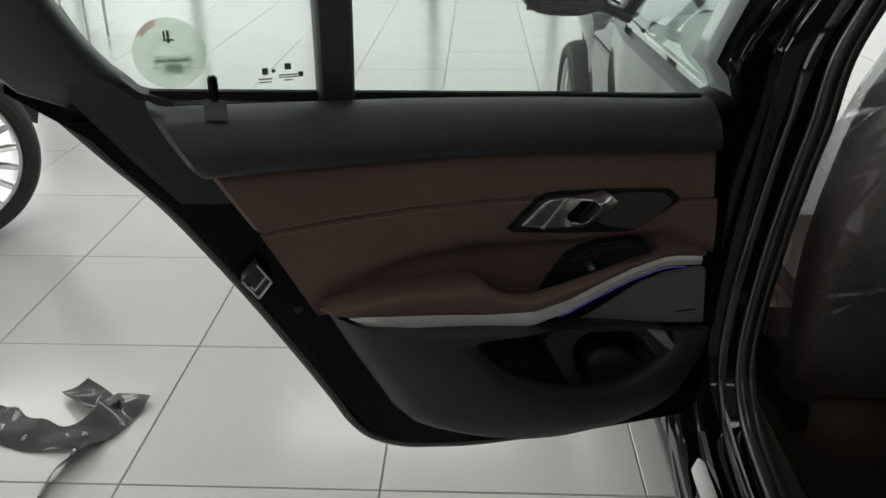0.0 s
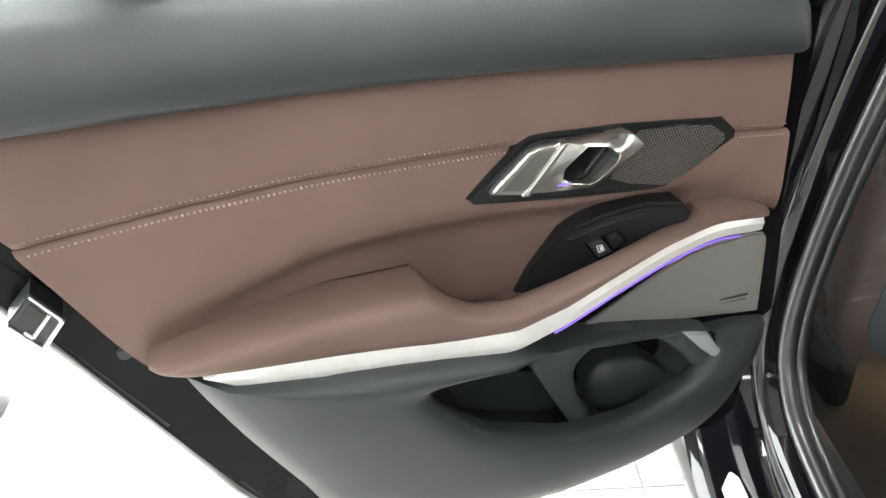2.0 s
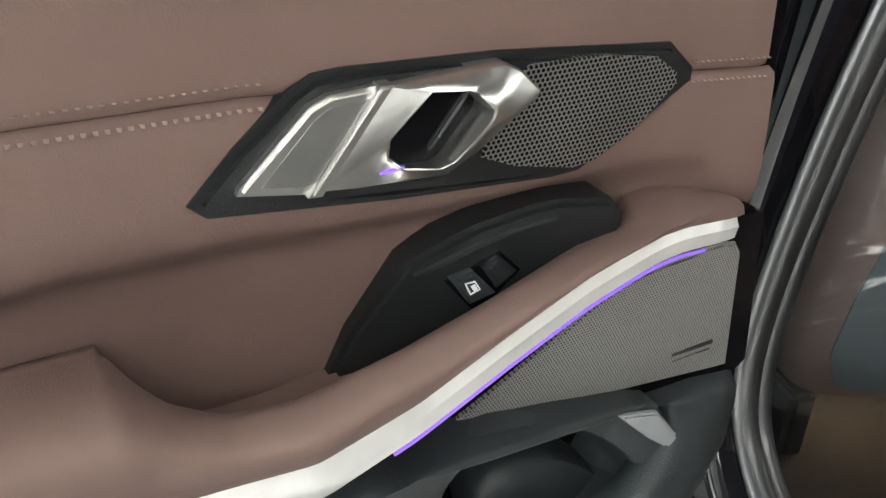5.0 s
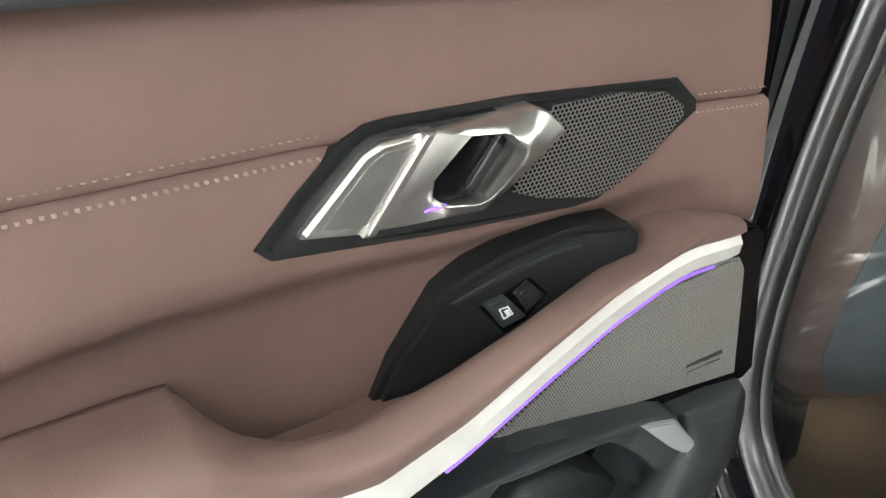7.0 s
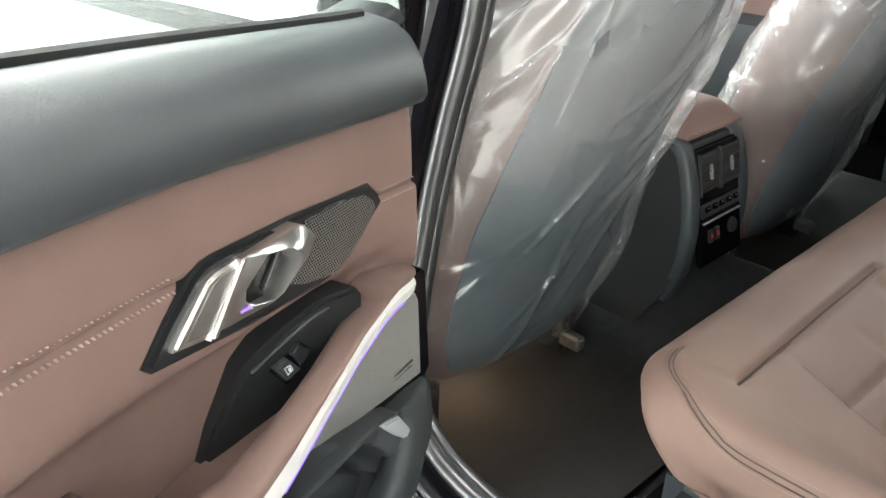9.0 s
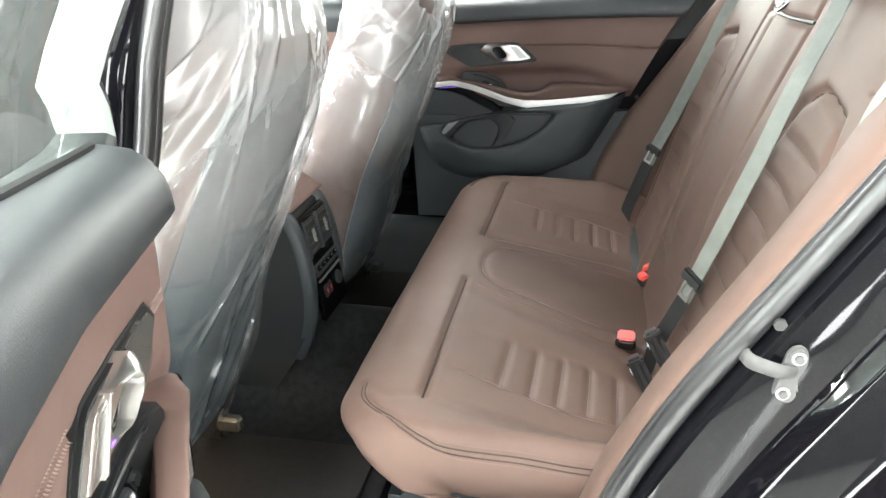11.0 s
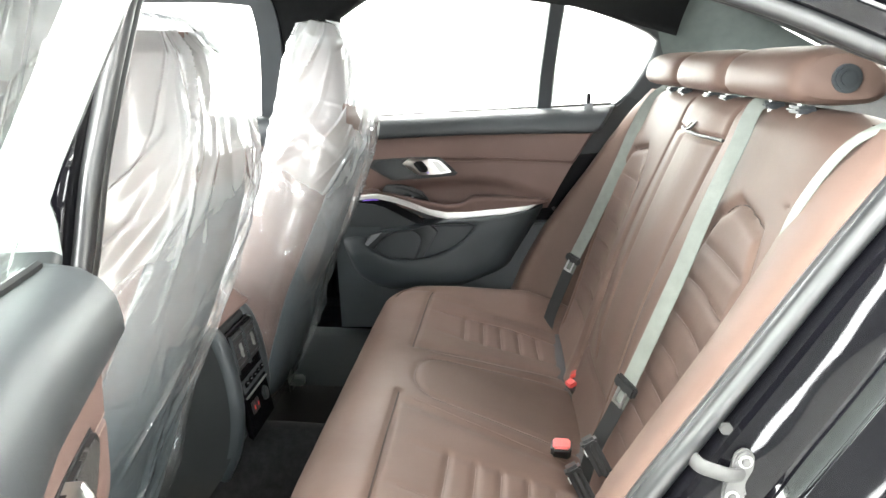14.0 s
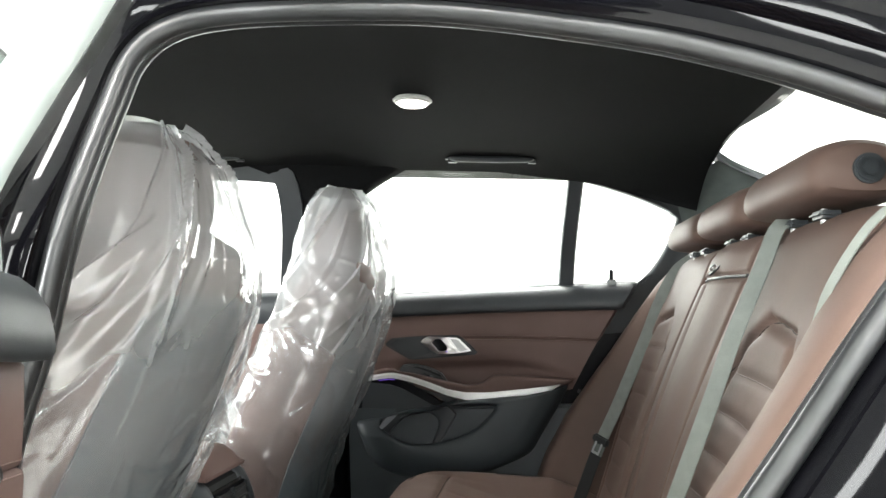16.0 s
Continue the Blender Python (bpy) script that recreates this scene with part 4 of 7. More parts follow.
def doorway():
    body = thing("car_body", "gloss black saloon car body with its rear door open", "car body")
    path = curve(SEAL, 200, closed=True)
    n = len(path)
    tang = np.roll(path, -1, 0) - np.roll(path, 1, 0)
    out = np.stack([0 * path[:, 0], -tang[:, 2], tang[:, 1]], 1)
    out /= np.linalg.norm(out, axis=1)[:, None]
    if out[np.argmax(path[:, 2]), 2] < 0:
        out = -out
    for _ in range(6):
        out = (np.roll(out, 1, 0) + 2 * out + np.roll(out, -1, 0)) / 4
    out /= np.linalg.norm(out, axis=1)[:, None]
    rear = np.clip((-0.10 - path[:, 1]) / 0.15, 0, 1) * np.clip((1.16 - path[:, 2]) / 0.1, 0, 1)
    wide = (0.75 + 0.95 * rear)[:, None]
    deep = (1.0 - 0.35 * np.clip((path[:, 2] - 1.0) / 0.2, 0, 1))[:, None]
    ex = np.array([[-1.0, 0, 0]])
    steps = [(-0.002, 0.004), (0.006, 0.006), (0.012, 0.030), (0.026, 0.038), (0.044, 0.040), (0.050, 0.058), (0.056, 0.066), (0.084, 0.070), (0.092, 0.078), (0.100, 0.100), (0.112, 0.112), (0.124, 0.116), (0.130, 0.120)]
    rows = [path + out * a * wide + ex * b * deep for a, b in steps]
    v, f = grid(rows, close_v=True)
    mesh_part("door_frame", v, f, PAINT, body, "gloss black painted door frame", 40)
    # rubber seal: a bulb with a lip, and a trim band inside it
    prof = []
    for a in np.linspace(0, 2 * math.pi, 13)[:-1]:
        prof.append((0.0115 * math.cos(a), 0.0125 * math.sin(a)))
    rows = [[path[i] + ex[0] * (q + 0.004) + out[i] * (p - 0.001) for p, q in prof] for i in range(n)]
    v, f = grid(rows, close_u=True, close_v=True)
    mesh_part("door_seal", v, f, RUBBER, body, "thick black rubber seal round the doorway", 60)
    rows = [[path[i] + out[i] * p - ex[0] * q for p, q in ((0.004, 0.000), (-0.008, 0.002), (-0.013, 0.008), (-0.011, 0.016), (0.0, 0.020))] for i in range(n)]
    v, f = grid(rows, close_u=True)
    mesh_part("seal_lip", v, f, RUBBER, body, "", 60)
    outer = path + out * 0.130 * wide + ex * 0.120 * deep
    return body, path, out, outer


CAR, RING, RING_OUT, RING_OUTER = doorway()


def striker():
    ob = thing("door_striker", "bright steel door striker bolted to the door frame", "door striker", (-0.812, -0.360, 0.772), (0, 0, 0))
    ob.scale = (0.68, 0.68, 0.68)
    steel = surface("grey_zinc_steel", (0.06, 0.06, 0.06), 0.5, metal=0.0, vary=0.2, scale=40)
    outline = [(-0.010, -0.046), (0.006, -0.048), (0.015, -0.034), (0.012, -0.012), (0.020, 0.010), (0.020, 0.032), (0.008, 0.042), (-0.006, 0.034), (-0.012, 0.010), (-0.018, -0.014), (-0.020, -0.034)]
    part("plate", mapped(prism([tuple(q) for q in curve(outline, 40, closed=True)], 0, 0.008, 0.003), lambda u, d, z: Vector((-d - 0.004, -u, z))), steel, ob, "steel base plate")
    path = curve([(-0.008, -0.006, 0.002), (-0.020, 0.014, 0.006), (-0.024, 0.040, 0.014), (-0.022, 0.058, 0.020), (-0.008, 0.064, 0.022)], 20)
    v, f = sweep(path, [(x * 1.5, y * 0.8) for x, y in ring(0.0075, 12)], up=(1, 0, 0))
    mesh_part("loop", v, f, steel, ob, "steel striker loop")
    for y, z in ((-0.008, 0.024), (0.006, -0.032)):
        part("washer", cylinder(0.0100, 0.003, 20, at=(-0.0125, y, z), turn=(0, 90, 0), bevel=0.0008), DULL_STEEL, ob, "dark washer")
        part("bolt", cylinder(0.0070, 0.007, 6, at=(-0.0150, y, z), turn=(0, 90, 0), bevel=0.001), steel, ob, "hexagon bolt")
    part("bolt", cylinder(0.010, 0.006, 6, at=(-0.004, 0.022, 0.070), turn=(0, 90, 0), bevel=0.001), DARK_MARK, ob, "dark bolt")
    return ob


striker()


def body_sides():
    # quarter panel behind the doorway, with the wheel arch's edge
    n = len(RING_OUTER)
    rear = [p for p in RING_OUTER if p[1] < -0.05 and p[2] < 1.16]
    rear = sorted(rear, key=lambda p: p[2])
    rows = []
    for p in rear[::2]:
        back = []
        for s in np.linspace(0, 1, 14):
            y = p[1] + (-2.35 - p[1]) * s
            x = p[0] - 0.018 * math.sin(min(1, s * 3) * math.pi / 2) + 0.10 * max(0, s - 0.35)
            back.append((x, y, p[2] + (0.06 * s if p[2] > 0.9 else 0)))
        rows.append(back)
    v, f = grid(rows)
    mesh_part("quarter_panel", v, f, PAINT, CAR, "gloss black rear quarter panel", 60)
    # sill below the doorway, with its tread plate
    rows = []
    for y in np.linspace(-0.25, 1.55, 30):
        rows.append([(x, y, z) for x, z in ((-0.79, 0.345), (-0.815, 0.348), (-0.83, 0.340), (-0.86, 0.338), (-0.885, 0.330), (-0.905, 0.315), (-0.915, 0.285), (-0.905, 0.24), (-0.87, 0.20), (-0.80, 0.18))])
    v, f = grid(rows)
    mesh_part("sill", v, f, PAINT, CAR, "gloss black door sill", 50)
    v, f = solid([[(x, y, z) for x, z in ((-0.895, 0.327), (-0.880, 0.336), (-0.872, 0.338))] for y in np.linspace(-0.12, 0.46, 16)], 0.004, (0, 0, 1))
    mesh_part("tread_plate", v, f, SATIN, CAR, "silver tread plate on the sill", 30)
    v, f = solid([[(x, y, z) for x, z in ((-0.848, 0.343), (-0.840, 0.345), (-0.834, 0.345))] for y in np.linspace(-0.10, 0.40, 16)], 0.004, (0, 0, 1))
    mesh_part("tread_plate", v, f, SATIN, CAR, "thin silver sill strip", 30)
    # roof skin and the far side's lower shell close the car
    rows = []
    for y in np.linspace(-0.58, 1.25, 24):
        rise = 1.425 - 0.04 * max(0, (-y - 0.1) / 0.5) ** 2 - 0.06 * max(0, (y - 0.4) / 0.85) ** 2
        rows.append([(x, y, rise - 0.075 * (abs(x) / 0.70) ** 4) for x in np.linspace(-0.735, 0.735, 31)])
    v, f = solid(rows, 0.012, (0, 0, -1))
    mesh_part("roof", v, f, PAINT, CAR, "gloss black roof", 60)
    rows = []
    for y in np.linspace(-0.62, 0.50, 40):
        z = np.interp(y, *np.array(sorted((p[1], p[2]) for p in RING_OUTER if p[2] > 1.15)).T)
        x = np.interp(y, *np.array(sorted((p[1], p[0]) for p in RING_OUTER if p[2] > 1.15)).T)
        rows.append([(x, y, z), (x - 0.008, y, z + 0.012), (x - 0.006, y, z + 0.030), (x + 0.012, y, z + 0.042), (x + 0.05, y, z + 0.050)])
    v, f = grid(rows)
    mesh_part("roof_rail", v, f, BLACK_GLOSS, CAR, "black drip rail above the doorway", 50)
    rows = []
    for y in np.linspace(-2.3, 2.9, 40):
        rows.append([(0.905 - 0.06 * max(0, z - 0.8), y, z) for z in (0.2, 0.4, 0.6, 0.8, 0.97)])
    v, f = grid(rows)
    mesh_part("side_panel", v, f, PAINT, CAR, "gloss black far flank", 60)
    # pillar between front and rear doors, far side
    for s, nm in ((1, "pillar_trim"), (-1, "pillar_trim")):
        rows = []
        for z in np.linspace(0.45, 1.335, 26):
            x = 0.80 - 0.43 * max(0, z - 1.05) - 0.02
            lo, hi = mix(z, [(0.45, 0.40), (0.95, 0.345), (1.18, 0.330), (1.27, 0.318), (1.335, 0.20)]), mix(z, [(0.45, 0.58), (0.95, 0.52), (1.18, 0.500), (1.28, 0.52), (1.335, 0.66)])
            if s < 0:
                lo, x = max(lo, 0.345), x + 0.02
            rows.append([(s * (x + 0.03), lo, z), (s * (x - 0.015), lo + 0.006, z), (s * (x - 0.03), lo + 0.04, z), (s * (x - 0.03), hi - 0.04, z), (s * (x - 0.015), hi - 0.006, z), (s * (x + 0.03), hi, z)])
        v, f = grid(rows)
        mesh_part(nm, v, f, HEADLINER if s > 0 else BLACK_SOFT, CAR, "dark pillar trim between the doors", 50)


body_sides()


def near_front_side():
    """The closed front door, wing, wheel and mirror on the open door's side."""
    fd = thing("front_door", "closed gloss black front door with a chrome-free window line", "car door")
    rows = []
    for z in np.linspace(0.30, 0.925, 16):
        bulge = 0.016 * math.sin((z - 0.30) / 0.625 * math.pi) + (0.010 if z > 0.72 else 0.0) * min(1, (z - 0.72) / 0.06)
        rows.append([(-0.900 - bulge + 0.03 * max(0, (y - 1.2) / 0.4), y, z - 0.045 * max(0, (y - 0.4) / 1.2)) for y in np.linspace(0.425, 1.52, 26)])
    v, f = solid(rows, 0.05, (1, 0, 0))
    mesh_part("door_skin", v, f, PIANO, fd, "gloss black outer skin", 50)
    belt = [(-0.905 + 0.03 * max(0, (y - 1.2) / 0.4), y, 0.930 - 0.045 * max(0, (y - 0.4) / 1.2)) for y in np.linspace(0.425, 1.50, 24)]
    v, f = sweep(belt, [(-0.012, -0.01), (-0.010, 0.010), (0.004, 0.016), (0.012, 0.006), (0.012, -0.01)])
    mesh_part("belt_trim", v, f, BLACK_GLOSS, fd, "gloss black trim below the window")
    frame_path = curve([(-0.845, 0.425, 0.95), (-0.800, 0.405, 1.08), (-0.735, 0.385, 1.24), (-0.712, 0.42, 1.315), (-0.705, 0.62, 1.345), (-0.712, 0.95, 1.315), (-0.765, 1.25, 1.16), (-0.86, 1.50, 0.93)], 60)
    v, f = sweep(frame_path, [(-0.035, -0.02), (-0.035, 0.012), (-0.028, 0.02), (0.028, 0.02), (0.035, 0.012), (0.035, -0.02)], up=(-1, 0, 0.25))
    mesh_part("window_frame", v, f, PIANO, fd, "gloss black window frame", 60)
    pane = mesh_part("window_pane", [(-0.868, 0.44, 0.93), (-0.862, 1.44, 0.90), (-0.775, 1.22, 1.15), (-0.722, 0.92, 1.30), (-0.715, 0.62, 1.325), (-0.722, 0.44, 1.30)], [(0, 1, 2, 3, 4, 5)], COATED_GLASS, fd, "coated front side window", 0)
    pane.visible_shadow = False
    hv, hf = sweep(curve([(-0.925, 0.50, 0.800), (-0.950, 0.53, 0.800), (-0.953, 0.62, 0.798), (-0.950, 0.70, 0.796), (-0.923, 0.73, 0.796)], 20), ring(0.011, 10, 0.008))
    mesh_part("door_handle", hv, hf, PAINT, fd, "gloss black pull handle")

    wing = thing("front_wing", "gloss black front wing with a round wheel arch", "car wing")
    rows = []
    cy, cz, r = 2.32, 0.335, 0.365
    for y in np.linspace(1.525, 3.05, 60):
        low = 0.28
        if abs(y - cy) < r:
            low = max(low, cz + math.sqrt(r * r - (y - cy) ** 2))
        top = 0.885 - 0.12 * max(0, (y - 1.5) / 1.5) ** 1.5
        inx = 0.03 + 0.30 * max(0, (y - 2.3) / 0.75) ** 2
        rows.append([(-0.905 + inx - 0.018 * math.sin(k * math.pi) + (0.10 * max(0, k - 0.85) / 0.15), y, low + (top - low) * k) for k in np.linspace(0, 1, 14)])
    v, f = solid(rows, 0.02, (1, 0, 0))
    mesh_part("wing_skin", v, f, PAINT, wing, "gloss black skin", 50)
    bonnet_rows = []
    for y in np.linspace(1.5, 3.0, 16):
        top = 0.885 - 0.12 * max(0, (y - 1.5) / 1.5) ** 1.5
        half = 0.80 - 0.30 * max(0, (y - 2.3) / 0.75) ** 2
        bonnet_rows.append([(half * s, y, top + 0.06 * (1 - s * s)) for s in np.linspace(-1, 1, 17)])
    v, f = grid(bonnet_rows)
    mesh_part("bonnet", v, f, PAINT, wing, "gloss black bonnet", 50)
    road_wheel((-0.83, cy, 0.335), (0, 0, 180), "multi-spoke alloy wheel under the front wing")

    mirror = thing("door_mirror", "gloss black door mirror on a short arm", "mirror")
    bm = bmesh.new()
    bmesh.ops.create_uvsphere(bm, u_segments=32, v_segments=18, radius=1.0)
    for vert in bm.verts:
        x, y, z = vert.co
        y = max(y, -0.55)
        vert.co = (-1.055 + 0.115 * np.sign(x) * abs(x) ** 0.75, 1.28 + 0.075 * y, 1.005 + 0.072 * np.sign(z) * abs(z) ** 0.8)
    part("housing", bm, PAINT, mirror, "gloss black mirror housing", 60)
    part("mirror_glass", mapped(prism([(-0.10, -0.05), (0.09, -0.055), (0.10, 0.045), (-0.085, 0.052)], 0, 0.004, 0.002), lambda u, d, z: Vector((-1.055 + u, 1.2365 - d, 1.005 + z))), surface("mirror_silver", (0.8, 0.8, 0.8), 0.03, metal=1.0, vary=0.01), mirror, "mirror glass")
    v, f = sweep(curve([(-0.975, 1.285, 0.965), (-0.93, 1.29, 0.945), (-0.885, 1.295, 0.925)], 8), ring(0.022, 12, 0.014))
    mesh_part("arm", v, f, BLACK_GLOSS, mirror, "short black arm")


def road_wheel(at, turn, label, spokes=20, owner=None):
    """A wheel; its face looks along +x when not turned."""
    w = None if owner else thing("road_wheel", label, "wheel", at, turn)
    prof = [(0.262, -0.10), (0.268, 0.085), (0.282, 0.102), (0.305, 0.104), (0.322, 0.092), (0.333, 0.064), (0.335, 0.0), (0.333, -0.06), (0.318, -0.095), (0.29, -0.11), (0.268, -0.105)]
    rows = [[(x, r * math.cos(a), r * math.sin(a)) for r, x in prof] for a in np.linspace(0, 2 * math.pi, 65)[:-1]]
    v, f = grid(rows, close_u=True, close_v=True)
    tyre = mesh_part("wheel" if owner else "tyre", v, f, TYRE, owner or w, label if owner else "black rubber tyre", 30)
    if owner:
        tyre.matrix_local = pose(*at, *turn)
        w = tyre
    prof = [(0.258, -0.08), (0.262, 0.06), (0.272, 0.085), (0.266, 0.092), (0.256, 0.085), (0.248, 0.05), (0.244, -0.06)]
    rows = [[(x, r * math.cos(a), r * math.sin(a)) for r, x in prof] for a in np.linspace(0, 2 * math.pi, 65)[:-1]]
    v, f = grid(rows, close_u=True, close_v=True)
    mesh_part("rim", v, f, ALLOY, w, "silver alloy rim", 30)
    part("brake_disc", cylinder(0.165, 0.02, 40, at=(-0.02, 0, 0), turn=(0, 90, 0)), surface("grey_iron", (0.18, 0.18, 0.18), 0.45, metal=0.8), w, "iron brake disc")
    part("hub", cylinder(0.045, 0.05, 24, at=(0.055, 0, 0), turn=(0, 90, 0), bevel=0.008), ALLOY, w, "silver hub")
    bm = mapped(prism([(0.035, -0.010), (0.262, -0.016), (0.262, 0.004), (0.120, 0.005), (0.035, 0.008)], -0.012, 0.012, 0.004), lambda u, d, z: Vector((0.068 + d + 0.02 * math.sin(u / 0.262 * math.pi) - 0.004, z, u)))
    first = part("spoke", bm, ALLOY, w, "silver spoke")
    for k in range(1, spokes):
        ob = new("spoke", first.data)
        ob.parent = w
        ob.matrix_local = pose(0, 0, 0, 360 / spokes * k, 0, 0)
        tagged(ob, "silver spoke")
    return w


near_front_side()

# ---- inside the car ----


def interior_shell():
    rows = []
    for y in np.linspace(-0.56, 1.10, 44):
        zc = mix(y, [(-0.56, 1.362), (-0.45, 1.366), (-0.1, 1.362), (0.3, 1.360), (0.8, 1.350), (1.1, 1.32)])
        edge = mix(y, [(-0.56, 1.235), (-0.45, 1.262), (-0.3, 1.302), (-0.05, 1.328), (0.15, 1.330), (0.6, 1.330), (1.1, 1.26)])
        half = mix(y, [(-0.56, 0.660), (-0.3, 0.660), (0.0, 0.655), (1.1, 0.66)])
        rows.append([(half * s, y, zc - (zc - edge) * abs(s) ** 4.5) for s in np.linspace(-1, 1, 51)])
    v, f = solid(rows, 0.02, (0, 0, 1))
    ob = mesh_part("headliner", v, f, HEADLINER, None, "black woven headliner above the seats", 60)
    tagged(ob, category="headliner", kind="structure")
    # carpet: foot wells with the tunnel between them
    rows = []
    for y in np.linspace(0.06, 1.35, 44):
        row = []
        for x in np.linspace(-0.80, 0.80, 81):
            tun = 0.15 * math.exp(-((x / 0.13) ** 4)) + 0.04 * math.exp(-((x / 0.26) ** 2))
            side_up = 0.14 * max(0, (abs(x) - 0.66) / 0.14) ** 2
            rise = 0.0
            wave = 0.003 * noise.noise(Vector((x * 9, y * 9, 0)))
            row.append((x, y, 0.215 + tun + side_up + rise + wave))
        rows.append(row)
    v, f = grid(rows)
    ob = mesh_part("carpet", v, f, CARPET, None, "black carpet in the rear foot wells", 60)
    tagged(ob, category="carpet", kind="structure")
    for s in (1, -1):
        mat_rows = []
        for y in np.linspace(0.20, 0.62, 16):
            mat_rows.append([(s * x, y, 0.236 + 0.003 * noise.noise(Vector((x * 7, y * 7, s)))) for x in np.linspace(0.24, 0.66, 16)])
        v, f = solid(mat_rows, 0.008, (0, 0, -1))
        tagged(mesh_part("floor_mat", v, f, surface("black_mat_pile", (0.017, 0.0155, 0.015), 0.95, vary=0.3, scale=70, grain=1.0, grain_scale=400), None, "black velour floor mat on the carpet", 60), category="floor mat", group="floor mats")
    # carpeted inner sill below the doorway, kick panel and bench riser
    rows = [[(x, y, z) for x, z in ((-0.655, 0.22), (-0.70, 0.30), (-0.735, 0.355), (-0.765, 0.375), (-0.795, 0.368))] for y in np.linspace(-0.25, 1.0, 20)]
    v, f = grid(rows)
    tagged(mesh_part("sill_trim", v, f, GREY_PLASTIC, None, "charcoal plastic inner sill trim", 60), category="trim", kind="structure")
    rows = [[(-x, y, z) for x, z in ((-0.655, 0.22), (-0.70, 0.30), (-0.735, 0.355), (-0.765, 0.375), (-0.795, 0.368))] for y in np.linspace(-0.25, 1.0, 20)]
    v, f = grid(rows)
    tagged(mesh_part("sill_trim", v, f, GREY_PLASTIC, None, "charcoal plastic inner sill trim", 60), category="trim", kind="structure")
    rows = [[(x, 0.145 - 0.02 * k, 0.20 + 0.14 * k) for k in (0, 0.5, 1)] for x in np.linspace(-0.72, 0.72, 20)]
    v, f = grid(rows)
    tagged(mesh_part("bench_riser", v, f, CARPET, None, "black carpeted step below the rear bench", 60), category="trim", kind="structure")
    # rear pillars' trim from the quarter window to the rear window, and the parcel shelf
    for s in (1, -1):
        rows = []
        for k in np.linspace(0, 1, 20):
            top = np.array([0.645 - 0.09 * k, -0.50 - 0.10 * k, 1.285 + 0.070 * k])
            low = np.array([0.735 - 0.08 * k, -0.585 - 0.62 * k, 1.085 - 0.005 * k])
            row = []
            for t in np.linspace(0, 1, 12):
                q = top * (1 - t) + low * t
                q[0] += 0.03 * math.sin(t * math.pi)
                row.append((s * q[0], q[1], q[2]))
            rows.append(row)
        v, f = grid(rows)
        tagged(mesh_part("pillar_trim", v, f, PILLAR_CLOTH, None, "grey cloth trim of the rear pillar", 60), category="trim", kind="structure")
    rows = [[(x, y, 1.075 + 0.02 * math.sin((y + 0.6) * -3)) for x in np.linspace(-0.70, 0.70, 20)] for y in np.linspace(-0.60, -1.15, 10)]
    v, f = solid(rows, 0.02, (0, 0, -1))
    tagged(mesh_part("parcel_shelf", v, f, HEADLINER, None, "black cloth shelf behind the bench", 60), category="shelf", kind="structure")
    rows = [[(0.815, y, z) for z in np.linspace(0.2, 1.02, 4)] for y in np.linspace(-1.2, -0.12, 6)]
    v, f = solid(rows, 0.01, (1, 0, 0))
    tagged(mesh_part("side_trim", v, f, GREY_PLASTIC, None, "charcoal side trim beside the bench", 60), category="trim", kind="structure")
    # rear window with its frame
    win = thing("rear_window", "sloping rear window in a black frame", "window")
    corners = [(-0.54, -0.575, 1.362), (0.54, -0.575, 1.362), (0.62, -1.22, 1.085), (-0.62, -1.22, 1.085)]
    pane = mesh_part("pane", corners, [(0, 1, 2, 3)], GLASS, win, "clear rear pane", 0)
    pane.visible_shadow = False
    loop = curve([corners[0], (0, -0.585, 1.372), corners[1], (0.57, -0.88, 1.235), corners[2], (0, -1.28, 1.08), corners[3], (-0.60, -0.88, 1.235)], 80, closed=True)
    v, f = sweep(loop, [(-0.03, -0.006), (-0.03, 0.006), (0.01, 0.010), (0.01, -0.006)], up=(0, -0.45, 0.9), closed=True)
    mesh_part("frame", v, f, BLACK_SOFT, win, "black window border", 40)


interior_shell()


def dent(x, s, lines):
    """Depth of the sewn grooves near (x, s): lines of (x0, s0, x1, s1, depth, width)."""
    total = np.zeros_like(x)
    for x0, s0, x1, s1, depth, width in lines:
        dx, ds = x1 - x0, s1 - s0
        t = np.clip(((x - x0) * dx + (s - s0) * ds) / (dx * dx + ds * ds), 0, 1)
        d = np.hypot(x - x0 - t * dx, s - s0 - t * ds)
        total = np.maximum(total, depth * np.exp(-((d / width) ** 2)))
    return total


SIDE_SEAM = [(0.536, 0.142), (0.575, 0.138), (0.607, 0.124), (0.630, 0.100), (0.643, 0.066), (0.650, 0.023), (0.651, -0.09), (0.653, -0.20), (0.647, -0.32)]


